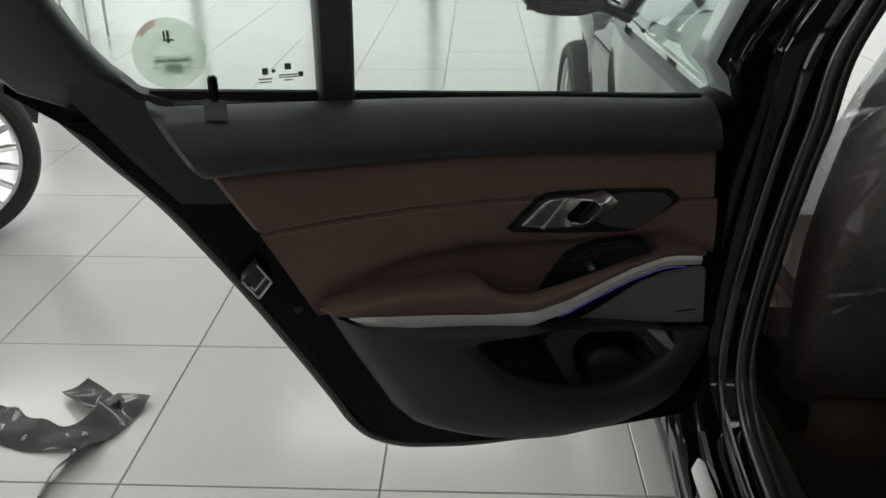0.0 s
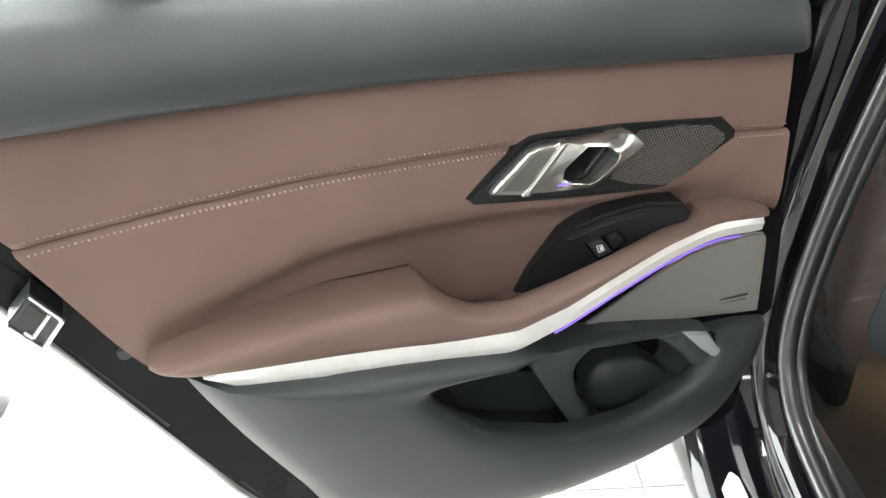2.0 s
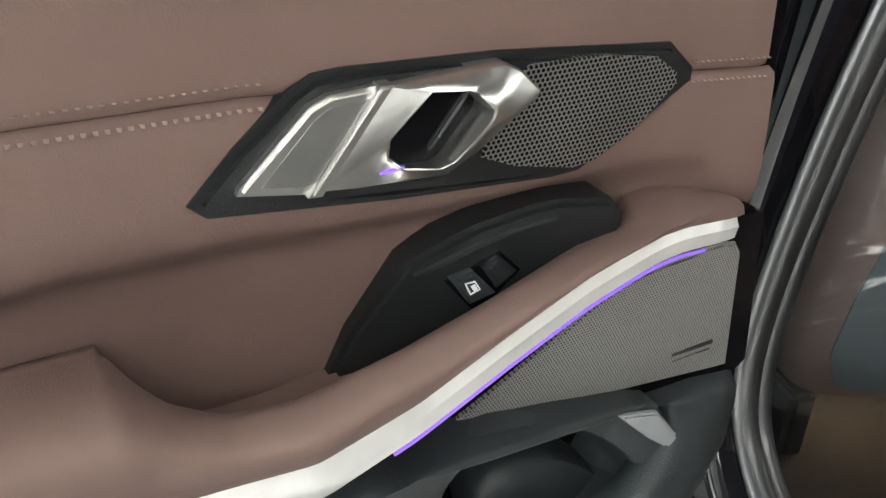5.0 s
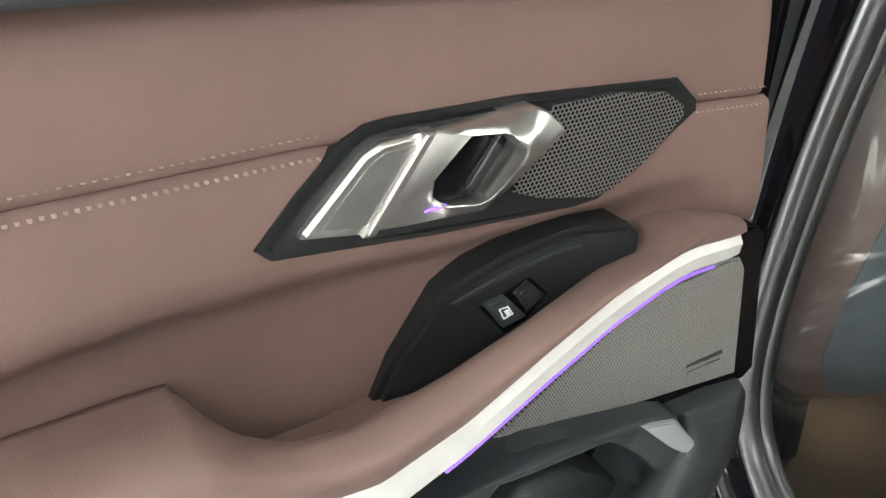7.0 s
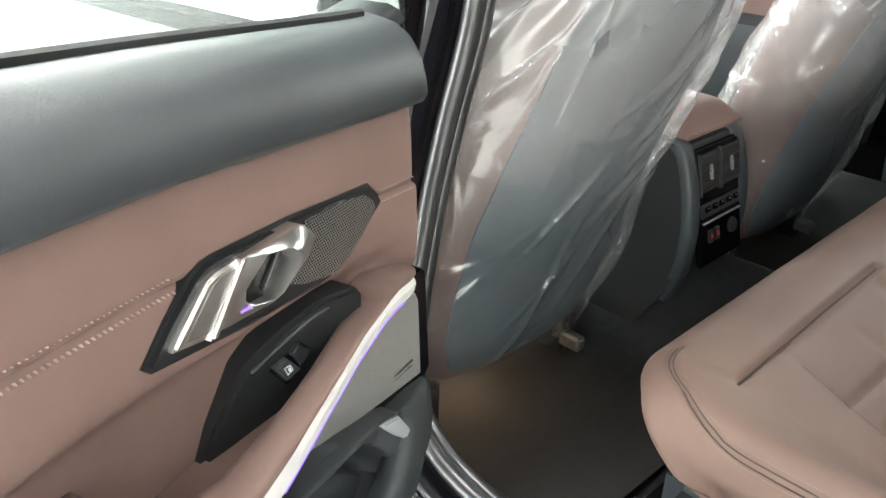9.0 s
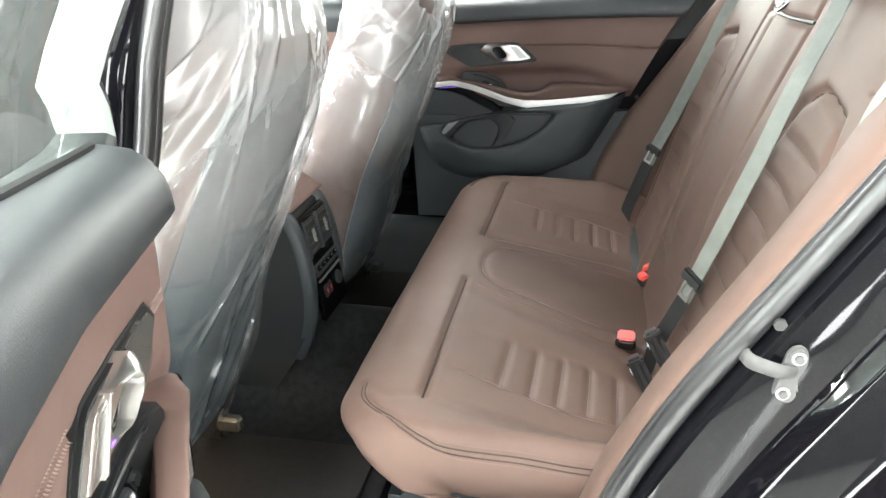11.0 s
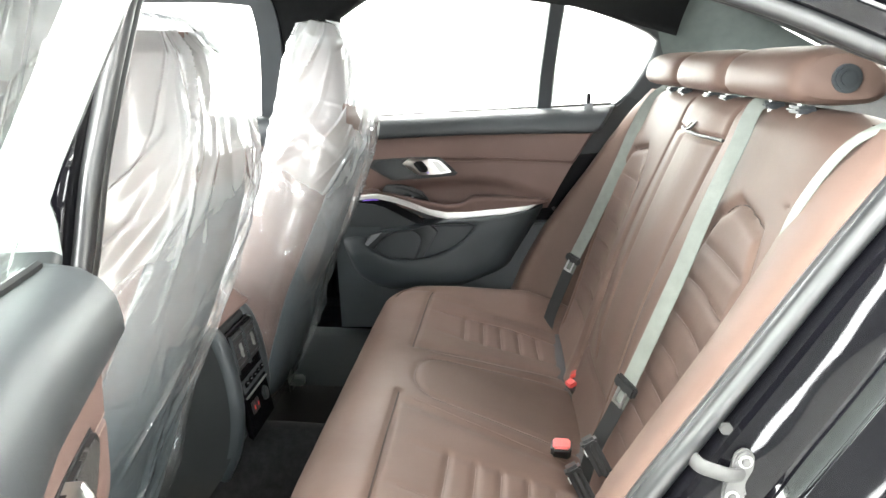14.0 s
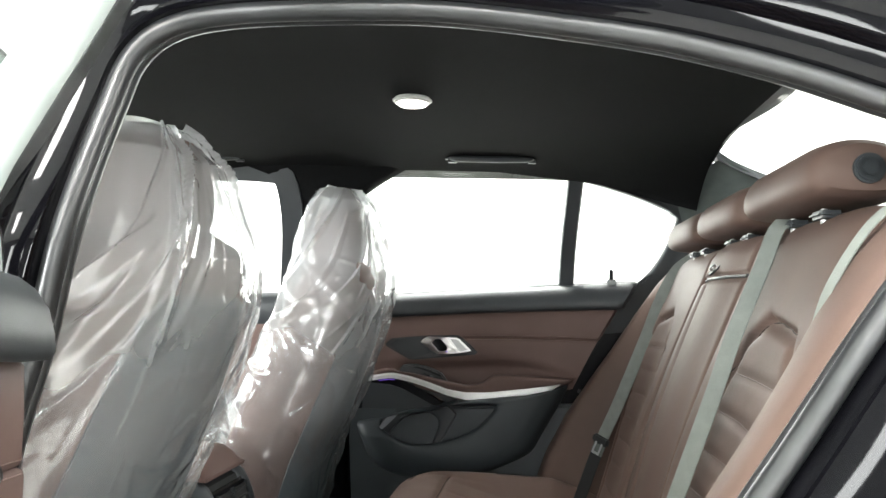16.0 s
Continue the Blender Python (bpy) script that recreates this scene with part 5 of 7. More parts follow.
def rear_bench():
    bench = thing("rear_bench", "brown leather rear bench with sewn channels and folded headrests", "car seat")
    # cushion
    prof = curve([(-0.36, 0.415), (-0.32, 0.445), (-0.25, 0.472), (-0.15, 0.501), (-0.05, 0.527), (0.03, 0.547), (0.08, 0.557), (0.13, 0.553), (0.163, 0.535), (0.178, 0.514), (0.179, 0.490), (0.166, 0.468), (0.130, 0.454), (0.07, 0.450)], 130)
    xs = np.concatenate([np.linspace(-0.705, -0.60, 22)[:-1], np.linspace(-0.60, 0.60, 170), np.linspace(0.60, 0.705, 22)[1:]])
    X, Y = np.meshgrid(xs, prof[:, 0], indexing="ij")
    Z = np.tile(prof[:, 1], (len(xs), 1))
    arc = np.r_[0, np.cumsum(np.hypot(*np.diff(prof, axis=0).T))]
    front = arc[np.argmin(np.abs(prof[:, 0] - 0.08) + (prof[:, 1] < 0.5))]
    S = 0.08 + np.tile(arc, (len(xs), 1)) - front
    lines = []
    for sg in (-1, 1):
        a, b = (-0.555, -0.112) if sg < 0 else (0.580, 0.138)
        lines += [(a, 0.052, b, 0.056, 0.008, 0.005)]
        lines += [(a, 0.052, sg * 0.575, 0.105, 0.002, 0.006), (sg * 0.575, 0.105, sg * 0.536, 0.142, 0.002, 0.006), (sg * 0.445, 0.03, sg * 0.47, -0.15, 0.0015, 0.010), (sg * 0.47, -0.15, sg * 0.45, -0.30, 0.002, 0.009), (a, 0.05, sg * 0.58, -0.06, 0.0012, 0.010)]
        lines += [(sg * 0.300, 0.0, sg * 0.305, -0.30, 0.002, 0.012)]
        for k, s0 in enumerate((-0.050, -0.098, -0.142, -0.189, -0.236)):
            lines.append((sg * 0.455, s0, sg * (0.295 + 0.004 * k), s0 - 0.004, 0.0052, 0.0060))
        lines.append((sg * 0.155, 0.03, sg * 0.235, -0.32, 0.005, 0.020))
        lines += [(sg * p[0], p[1], sg * q[0], q[1], 0.0045, 0.006) for p, q in zip(SIDE_SEAM, SIDE_SEAM[1:])]
    # rounded tongue of the middle place
    ang = np.linspace(-math.pi / 2, math.pi / 2, 9)
    arcp = [(0.105 * math.sin(a), -0.02 + 0.055 * math.cos(a)) for a in ang]
    lines += [(*p, *q, 0.004, 0.006) for p, q in zip(arcp, arcp[1:])]
    lines += [(-0.105, -0.02, -0.16, -0.30, 0.003, 0.008), (0.105, -0.02, 0.16, -0.30, 0.003, 0.008)]
    # the side panel rolls over the edge and tucks in below
    over = np.clip((np.abs(X) - 0.62) / 0.085, 0, 1) * math.pi * 0.78
    drop = 0.053 * (1 - np.cos(over)) - 0.068 * np.clip((np.abs(X) - 0.54) / 0.09, 0, 1) * np.clip((0.07 - Y) / 0.28, 0, 1)
    Xn = np.where(over > 0, np.sign(X) * (0.62 + 0.052 * np.sin(over)), X)
    Yn = Y - 0.135 * np.clip((np.abs(X) - 0.54) / 0.165, 0, 1) ** 2 * np.clip((Y + 0.1) / 0.25, 0, 1) - 0.40 * np.clip(0.49 - Z, 0, 0.2) * (Y > 0.1)
    hollow = 0.010 * np.exp(-(((np.abs(X) - 0.37) / 0.13) ** 2)) * np.exp(-(((Y + 0.12) / 0.16) ** 2))
    crown = 0.006 * np.exp(-((X / 0.11) ** 2)) * np.clip((0.06 - Y) / 0.05, 0, 1)
    Zn = np.maximum(Z - drop - hollow + crown - dent(X, S, lines), 0.440 + 0.016 * np.clip((np.abs(X) - 0.5) / 0.1, 0, 1))
    # the front corners are rounded off below the seam
    tuck = np.clip((0.535 - Zn) / 0.09, 0, 1) ** 1.3 * np.clip((np.abs(X) - 0.42) / 0.2, 0, 1) * np.clip((Yn + 0.03) / 0.12, 0, 1)
    Yn, Zn = Yn - 0.058 * tuck, Zn + 0.020 * tuck
    for i in range(X.shape[0]):
        for j in range(X.shape[1]):
            Zn[i, j] += 0.0015 * noise.noise(Vector((X[i, j] * 11, Y[i, j] * 11, 3.3)))
    v, f = grid(np.stack([Xn, Yn, Zn], 2))
    mesh_part("cushion", v, f, SHADED_LEATHER, bench, "brown leather seat cushion with sewn channels", 80)
    svals = S[0]

    def on_cushion(x, q, lift=0.0):
        i = min(len(xs) - 2, max(0, int(np.searchsorted(xs, x)) - 1))
        j = min(len(svals) - 2, max(0, int(np.searchsorted(svals, q)) - 1))
        a, b = (x - xs[i]) / (xs[i + 1] - xs[i]), (q - svals[j]) / (svals[j + 1] - svals[j])
        w4 = ((1 - a) * (1 - b), a * (1 - b), (1 - a) * b, a * b)
        at4 = ((i, j), (i + 1, j), (i, j + 1), (i + 1, j + 1))
        return (sum(k * Xn[p] for k, p in zip(w4, at4)), sum(k * Yn[p] for k, p in zip(w4, at4)), sum(k * Zn[p] for k, p in zip(w4, at4)) + lift)

    def seam(points, r, mat, name="seam", lift=0.0003):
        path = [on_cushion(x, q, lift) for x, q in curve(points, 40)]
        v, f = sweep(path, ring(r, 6))
        mesh_part(name, v, f, mat, bench)

    for sg in (-1, 1):
        seam([(-0.556, 0.053), (-0.35, 0.056), (-0.112, 0.057)] if sg < 0 else [(0.581, 0.053), (0.35, 0.056), (0.138, 0.057)], 0.0015, SEAM_DARK)
        for off in (-0.0025, 0.0025):
            seam([(sg * (x + off), y + off * (1 if y > 0.05 else 0)) for x, y in SIDE_SEAM], 0.0010, SEAM_DARK)
        for k, s0 in enumerate((-0.050, -0.098, -0.142, -0.189, -0.236)):
            seam([(sg * 0.450, s0), (sg * 0.375, s0 - 0.002), (sg * (0.302 + 0.004 * k), s0 - 0.004)], 0.0007, BROWN_DARK, "rib_crease")
        seam([(sg * 0.445, 0.02), (sg * 0.462, -0.09), (sg * 0.468, -0.17), (sg * 0.452, -0.29)], 0.0006, BROWN_DARK, "panel_crease")
        seam([(sg * 0.130, 0.03), (sg * 0.165, -0.10), (sg * 0.215, -0.30)], 0.0006, BROWN_DARK, "panel_crease")
    seam([(-0.150, -0.25), (-0.118, -0.08), (-0.100, 0.0), (-0.06, 0.03), (0.0, 0.036), (0.06, 0.03), (0.100, 0.0), (0.118, -0.08), (0.150, -0.25)], 0.0008, BROWN_DARK, "panel_crease")
    part("seat_base", block(1.31, 0.42, 0.265, 0.03, 3, at=(0, -0.125, 0.3275)), GREY_PLASTIC, bench, "charcoal base below the cushion")
    tv, tf = [], []
    for sg in (-1,):
        for off in (-0.0062, 0.0062):
            edge = curve([(sg * (x + off), y + (off if y > 0.05 else 0)) for x, y in SIDE_SEAM], 150)
            for p, q in zip(edge[:-1], edge[1:]):
                a, b = np.array(on_cushion(*p, 0.0004)), np.array(on_cushion(*(p + (q - p) * 0.6), 0.0004))
                n0 = len(tv)
                for e in (a, b):
                    tv += [tuple(e + np.array([-0.0007, -0.0004, -0.0008])), tuple(e + np.array([0, 0, 0.0006])), tuple(e + np.array([0.0007, 0.0004, -0.0008]))]
                tf += [(n0, n0 + 1, n0 + 4, n0 + 3), (n0 + 1, n0 + 2, n0 + 5, n0 + 4)]
    mesh_part("stitching", tv, tf, SEAT_THREAD, bench, "twin row of stitches along the cushion's edge", 0)

    # backrest
    prof = curve([(-0.285, 0.405), (-0.290, 0.45), (-0.315, 0.53), (-0.345, 0.64), (-0.378, 0.76), (-0.415, 0.87), (-0.453, 0.97), (-0.482, 1.04), (-0.500, 1.084), (-0.525, 1.106), (-0.56, 1.108), (-0.62, 1.092)], 140)
    xs = np.linspace(-0.615, 0.668, 226)
    X, Zp = np.meshgrid(xs, prof[:, 1], indexing="ij")
    Yp = np.tile(prof[:, 0], (len(xs), 1))
    lines = []
    for sg in (-1, 1):
        lines += [(sg * 0.178, 0.44, sg * 0.172, 1.09, 0.016, 0.006)]
        lines += [(sg * 0.245, 0.50, sg * 0.262, 0.80, 0.008, 0.009), (sg * 0.262, 0.80, sg * 0.330, 0.945, 0.009, 0.009), (sg * 0.330, 0.945, sg * 0.385, 0.972, 0.010, 0.009), (sg * 0.385, 0.972, sg * 0.520, 0.955, 0.013, 0.008), (sg * 0.520, 0.955, sg * 0.552, 0.90, 0.008, 0.009), (sg * 0.552, 0.90, sg * 0.545, 0.50, 0.007, 0.010)]
        for z in (0.90, 0.845, 0.79, 0.735, 0.68, 0.625, 0.57):
            lines.append((sg * 0.275, z, sg * 0.535, z - 0.006, 0.0036, 0.008))
    lines += [(-0.165, 1.040, 0.165, 1.040, 0.012, 0.005), (0.012, 0.60, 0.045, 1.03, 0.006, 0.011), (-0.165, 0.56, 0.165, 0.56, 0.008, 0.006)]
    puff = 0.016 * np.exp(-((X / 0.12) ** 4)) * np.clip((Zp - 0.55) / 0.1, 0, 1) + 0.010 * np.exp(-(((np.abs(X) - 0.22) / 0.04) ** 2)) * np.clip((0.95 - Zp) / 0.2, 0, 1)
    lumb = -0.012 * np.exp(-(((np.abs(X) - 0.40) / 0.11) ** 2)) * np.exp(-(((Zp - 0.75) / 0.2) ** 2))
    Yn = Yp + puff + lumb - dent(X, Zp, lines) - 0.022 * np.clip((X - 0.565) / 0.03, 0, 1)
    Zn = Zp - 0.02 * np.clip((np.abs(X) - 0.5) / 0.115, 0, 1) ** 2 * (Zp > 1.0)
    v, f = grid(np.stack([X, Yn, Zn], 2))
    mesh_part("backrest", v, f, SHADED_LEATHER, bench, "brown leather backrest with ribbed panels", 80)

    def back_seam(points, r, mat, name):
        path = []
        for x, z in curve(points, 30):
            i, j = int(np.argmin(np.abs(xs - x))), int(np.argmin(np.abs(prof[:110, 1] - z)))
            path.append((x, Yn[i, j] + 0.0004, z))
        v, f = sweep(path, ring(r, 6), up=(0, 1, 0.3))
        mesh_part(name, v, f, mat, bench)

    for sg in (-1, 1):
        back_seam([(sg * 0.176, 0.46), (sg * 0.174, 0.75), (sg * 0.172, 1.05)], 0.0022, SEAM_DARK, "panel_gap")
        back_seam([(sg * 0.262, 0.81), (sg * 0.300, 0.90), (sg * 0.345, 0.953), (sg * 0.390, 0.970), (sg * 0.450, 0.966), (sg * 0.515, 0.953)], 0.0010, SEAM_DARK, "panel_crease")
        for z in (0.90, 0.845, 0.79, 0.735, 0.68, 0.625, 0.57):
            back_seam([(sg * 0.290, z), (sg * 0.40, z - 0.003), (sg * 0.525, z - 0.006)], 0.0007, BROWN_DARK, "rib_crease")
    back_seam([(-0.160, 1.040), (0.0, 1.040), (0.160, 1.040)], 0.0032, DARK_MARK, "panel_gap")
    for sg in (-1, 1):
        rows = []
        for z in np.linspace(0.40, 1.10, 50):
            ys = mix(z, [(0.40, -0.150), (0.50, -0.180), (0.598, -0.214), (0.704, -0.268), (0.80, -0.330), (0.874, -0.380), (0.965, -0.438), (1.04, -0.490), (1.10, -0.540)]) + 0.014
            yb = mix(z, [(0.40, -0.29), (0.53, -0.315), (0.64, -0.345), (0.76, -0.378), (0.87, -0.415), (0.97, -0.453), (1.04, -0.482), (1.10, -0.54)])
            xo = mix(z, [(0.40, 0.788), (0.706, 0.774), (0.878, 0.757), (1.04, 0.752), (1.10, 0.736)])
            far = 0.048 if sg > 0 else 0.0
            row = curve([(0.598 + far, yb - 0.03), (0.604 + far, yb + 0.004), (0.640 + far * 0.7, yb + (ys - yb) * 0.45 + 0.012), (0.692, yb + (ys - yb) * 0.86 + 0.012), (xo - 0.016, ys + 0.006), (xo, ys - 0.012), (xo + 0.002, ys - 0.05)], 22)
            rows.append([(sg * x, y, z) for x, y in row])
        v, f = grid(rows)
        mesh_part("side_bolster", v, f, SHADED_LEATHER, bench, "padded brown leather side bolster", 80)
    # headrests, folded flat on top of the backrest
    for cx, half in ((-0.365, 0.166), (0.0, 0.166), (0.365, 0.166)):
        rows = []
        for s in np.linspace(-1, 1, 33):
            e = (1 - abs(s) ** 6) ** 0.5 if abs(s) < 1 else 0.0
            sec = curve([(-0.470, 1.122), (-0.462, 1.150), (-0.478, 1.178), (-0.520, 1.190), (-0.565, 1.180), (-0.592, 1.150), (-0.580, 1.122), (-0.525, 1.115)], 28, closed=True)
            c = np.array([-0.526, 1.150])
            k = 0.72 + 0.28 * e
            rows.append([(cx + half * s, *(c + (q - c) * k)) for q in sec])
        v, f = grid(rows, close_v=True, caps=True)
        head = mesh_part("headrest", v, f, SHADED_LEATHER, bench, "folded brown leather headrest", 50)
        for px in (-0.062, 0.062):
            part("post", cylinder(0.005, 0.05, 14, at=(cx + px, -0.515, 1.104)), DULL_STEEL, head, "polished steel post")
            part("post_guide", block(0.046, 0.030, 0.010, 0.004, 2, at=(cx + px, -0.517, 1.107)), BLACK_SOFT, head, "black plastic post guide")
        for sx in (-1, 1):
            part("hinge_cap", cylinder(0.0175, 0.010, 28, at=(cx + sx * (half + 0.002), -0.528, 1.150), turn=(0, 90, 0), bevel=0.003), BLACK_SOFT, head, "black round hinge cap")
            part("cap_button", cylinder(0.012, 0.012, 28, at=(cx + sx * (half + 0.004), -0.528, 1.150), turn=(0, 90, 0), bevel=0.003), GREY_PLASTIC, head, "dark centre of the hinge cap")
    # pull strap and release of the folding middle
    v, f = sweep(curve([(0.016, -0.470, 1.056), (0.020, -0.494, 1.083), (0.012, -0.514, 1.105), (-0.012, -0.514, 1.105), (-0.020, -0.494, 1.083), (-0.016, -0.470, 1.056), (0.0, -0.463, 1.048)], 40, closed=True), [(-0.004, -0.0015), (-0.004, 0.0015), (0.004, 0.0015), (0.004, -0.0015)], up=(0, 0.75, 0.65), closed=True, caps=False)
    mesh_part("pull_loop", v, f, BELT_DARK, bench, "black pull loop of the folding armrest")
    part("loop_ring", cylinder(0.0075, 0.005, 20, at=(-0.020, -0.462, 1.058), turn=(-45, 0, 0), bevel=0.0015), BRIGHT, bench, "small bright ring")
    return bench


rear_bench()


def belt(points, label, tongue=None, up=(0, 1, 0.35), wide=0.023, dark_from=None):
    ob = thing("seat_belt", label, "seat belt", group="rear seat belts")
    path = curve(points, 60)
    cut = len(path) if dark_from is None else int(np.argmin(np.abs(path[:, 2] - dark_from)))
    flat = [(-wide, -0.0008), (-wide, 0.0008), (0, 0.0012), (wide, 0.0008), (wide, -0.0008)]
    v, f = sweep(path[: cut + 1], flat, up=up)
    mesh_part("webbing", v, f, WEBBING, ob, "grey woven webbing", 30)
    if cut < len(path) - 2:
        v, f = sweep(path[cut:], flat, up=up)
        mesh_part("lower_webbing", v, f, BELT_DARK, ob, "dark lower webbing", 30)
    if tongue is not None:
        i = int(np.argmin(np.abs(path[:, 2] - tongue)))
        d = path[min(i + 2, len(path) - 1)] - path[i - 2]
        d /= np.linalg.norm(d)
        side = np.cross(d, np.array(up) / np.linalg.norm(up))
        side /= np.linalg.norm(side)
        o = np.cross(side, d)
        m = Matrix(((side[0], d[0], o[0], path[i][0]), (side[1], d[1], o[1], path[i][1]), (side[2], d[2], o[2], path[i][2]), (0, 0, 0, 1)))
        bm = block(0.048, 0.020, 0.012, 0.004, at=(0, 0, 0.003))
        bm.transform(m)
        part("tongue_grip", bm, BELT_DARK, ob, "black plastic tongue grip")
        for args in ((0.005, 0.026, 0.0025, -0.009), (0.005, 0.026, 0.0025, 0.009)):
            bm = block(args[0], args[1], args[2], 0.0008, at=(args[3], 0.020, 0.005))
            bm.transform(m)
            part("tongue", bm, BRIGHT, ob, "bright steel tongue")
        bm = block(0.023, 0.006, 0.0025, 0.0008, at=(0, 0.033, 0.005))
        bm.transform(m)
        part("tongue", bm, BRIGHT, ob, "bright steel tongue")
    return ob


belt([(0.54, -0.532, 1.108), (0.556, -0.490, 1.070), (0.560, -0.452, 0.99), (0.560, -0.427, 0.920), (0.562, -0.364, 0.757), (0.562, -0.321, 0.655), (0.562, -0.286, 0.556), (0.562, -0.268, 0.498), (0.56, -0.262, 0.45)], "grey seat belt hanging with its steel tongue", 0.655, dark_from=0.63, up=(-0.75, 0.65, 0.25), wide=0.017)
belt([(-0.29, -0.535, 1.112), (-0.300, -0.496, 1.106), (-0.315, -0.468, 1.045), (-0.345, -0.424, 0.950), (-0.358, -0.396, 0.873), (-0.352, -0.362, 0.770), (-0.338, -0.336, 0.685), (-0.328, -0.314, 0.620), (-0.318, -0.288, 0.550), (-0.310, -0.274, 0.487)], "grey seat belt lying down the backrest with its tongue", 0.672, dark_from=0.64, up=(-0.62, 0.8, 0.3), wide=0.0142)
belt([(-0.66, -0.55, 1.104), (-0.66, -0.521, 1.101), (-0.66, -0.484, 1.076), (-0.655, -0.448, 1.017), (-0.648, -0.433, 0.966), (-0.640, -0.425, 0.90), (-0.640, -0.425, 0.84)], "grey seat belt running behind the side bolster", None, up=(-0.35, 0.9, 0.4), wide=0.007)


def buckle(x, y, z, turn, label):
    ob = thing("belt_buckle", label, "belt buckle", (x, y, z), turn, "belt buckles")
    part("case", block(0.036, 0.024, 0.062, 0.005, 3, at=(0, 0, -0.034)), BELT_DARK, ob, "black plastic buckle case")
    part("button", block(0.030, 0.019, 0.010, 0.003, 2, at=(0, 0, -0.002)), RED, ob, "red release button")
    part("stalk", block(0.022, 0.010, 0.07, 0.003, 2, at=(0, 0, -0.085)), BELT_DARK, ob, "black stalk")
    return ob


buckle(-0.222, -0.245, 0.512, (-48, 0, 86), "black belt buckle with a red button, lying on the cushion")
buckle(0.172, -0.300, 0.492, (-35, 0, -10), "black belt buckle with a red button beside the backrest")
buckle(0.128, -0.290, 0.488, (-30, 0, 20), "black belt buckle with a red button beside the backrest")


def belt_clip(x, y, z):
    ob = thing("belt_anchor", "black plastic belt anchor in the gap behind the cushion", "belt anchor", (x, y, z), (-30, 15, 0))
    part("case", block(0.032, 0.024, 0.070, 0.009, 3), BELT_DARK, ob, "black case")
    part("collar", block(0.037, 0.028, 0.014, 0.005, 2, at=(0, 0, 0.030)), BELT_DARK, ob, "wider black collar")
    part("rivet", cylinder(0.006, 0.004, 12, at=(0, 0.012, 0.015), turn=(90, 0, 0)), BRIGHT, ob, "steel rivet")


belt_clip(-0.338, -0.292, 0.545)
belt_clip(-0.330, -0.270, 0.492)


# ---- front seats under polythene, and the console between them ----
SEAT_ROWS = [  # z, rear face y, front face y, half width
    (0.34, 0.475, 0.62, 0.190), (0.42, 0.446, 0.62, 0.215), (0.52, 0.416, 0.61, 0.230), (0.64, 0.384, 0.59, 0.240), (0.76, 0.340, 0.55, 0.244), (0.88, 0.300, 0.50, 0.244),
    (0.97, 0.276, 0.46, 0.236), (1.03, 0.272, 0.43, 0.215), (1.06, 0.285, 0.42, 0.180), (1.075, 0.31, 0.40, 0.12)]



def rounded(cx, yr, yf, half, n=40, power=2.8):
    pts = []
    for a in np.linspace(0, 2 * math.pi, n + 1)[:-1]:
        c, s = math.cos(a), math.sin(a)
        pts.append((cx + half * np.sign(c) * abs(c) ** (2 / power), (yr + yf) / 2 + (yf - yr) / 2 * np.sign(s) * abs(s) ** (2 / power)))
    return pts


def front_seat(cx, label, shift=0.0):
    seat = thing("bucket_seat", label, "car seat", (0, shift, 0), group="front seats")
    zs = np.linspace(0.34, 1.075, 34)
    rows = [[(x, y, z) for x, y in rounded(cx, *mix(z, SEAT_ROWS))] for z in zs]
    v, f = grid(rows, close_v=True, caps=True)
    mesh_part("backrest", v, f, BROWN, seat, "brown leather backrest", 60)
    rows = []
    for z in np.linspace(0.36, 0.99, 34):
        yr, yf, half = mix(z, SEAT_ROWS)
        w = mix(z, [(0.36, 0.160), (0.42, 0.188), (0.52, 0.200), (0.62, 0.202), (0.76, 0.196), (0.90, 0.182), (0.96, 0.160), (0.99, 0.120)])
        row = []
        for k in np.linspace(-1, 1, 25):
            bow = (1 - min(0.98, abs(w * k / half)) ** 2.8) ** (1 / 2.8)
            row.append((cx + w * k, (yr + yf) / 2 - (yf - yr) / 2 * bow - 0.008 + 0.006 * abs(k) ** 10 + 0.012 * max(0.0, (z - 0.96) / 0.03) ** 2, z))
        rows.append(row)
    v, f = solid(rows, 0.02, (0, 1, 0))
    mesh_part("back_panel", v, f, SEAT_BACK_GREY, seat, "slate grey rear panel", 60)
    rows = []
    for z in np.linspace(1.050, 1.190, 18):
        k = 0.8 + 0.2 * (z - 1.05) / 0.055 if z < 1.105 else math.sin(max(0.05, min(0.97, (z - 1.005) / 0.20)) * math.pi) ** 0.35
        rows.append([(x, y, z) for x, y in rounded(cx, 0.325 - 0.02 * k, 0.40 + 0.02 * k, 0.125 * k, 28, 3.0)])
    v, f = grid(rows, close_v=True, caps=True)
    mesh_part("headrest", v, f, BROWN, seat, "brown leather headrest", 60)
    for s in (-0.06, 0.06):
        part("post", cylinder(0.006, 0.06, 12, at=(cx + s, 0.362, 1.075)), BRIGHT, seat, "steel headrest post")
    part("base", block(0.46, 0.48, 0.17, 0.05, 4, at=(cx, 0.82, 0.42)), BROWN, seat, "brown leather cushion")
    for s in (-0.18, 0.18):
        part("rail", block(0.035, 0.56, 0.10, 0.008, at=(cx + s, 0.78, 0.285)), BELT_DARK, seat, "black seat rail")
    part("under_box", block(0.30, 0.40, 0.10, 0.01, at=(cx, 0.80, 0.30)), BELT_DARK, seat, "black box under the cushion")
    part("rail_cap", block(0.026, 0.05, 0.030, 0.006, at=(cx + 0.17, 0.49, 0.275)), BRIGHT, seat, "bright rail end")


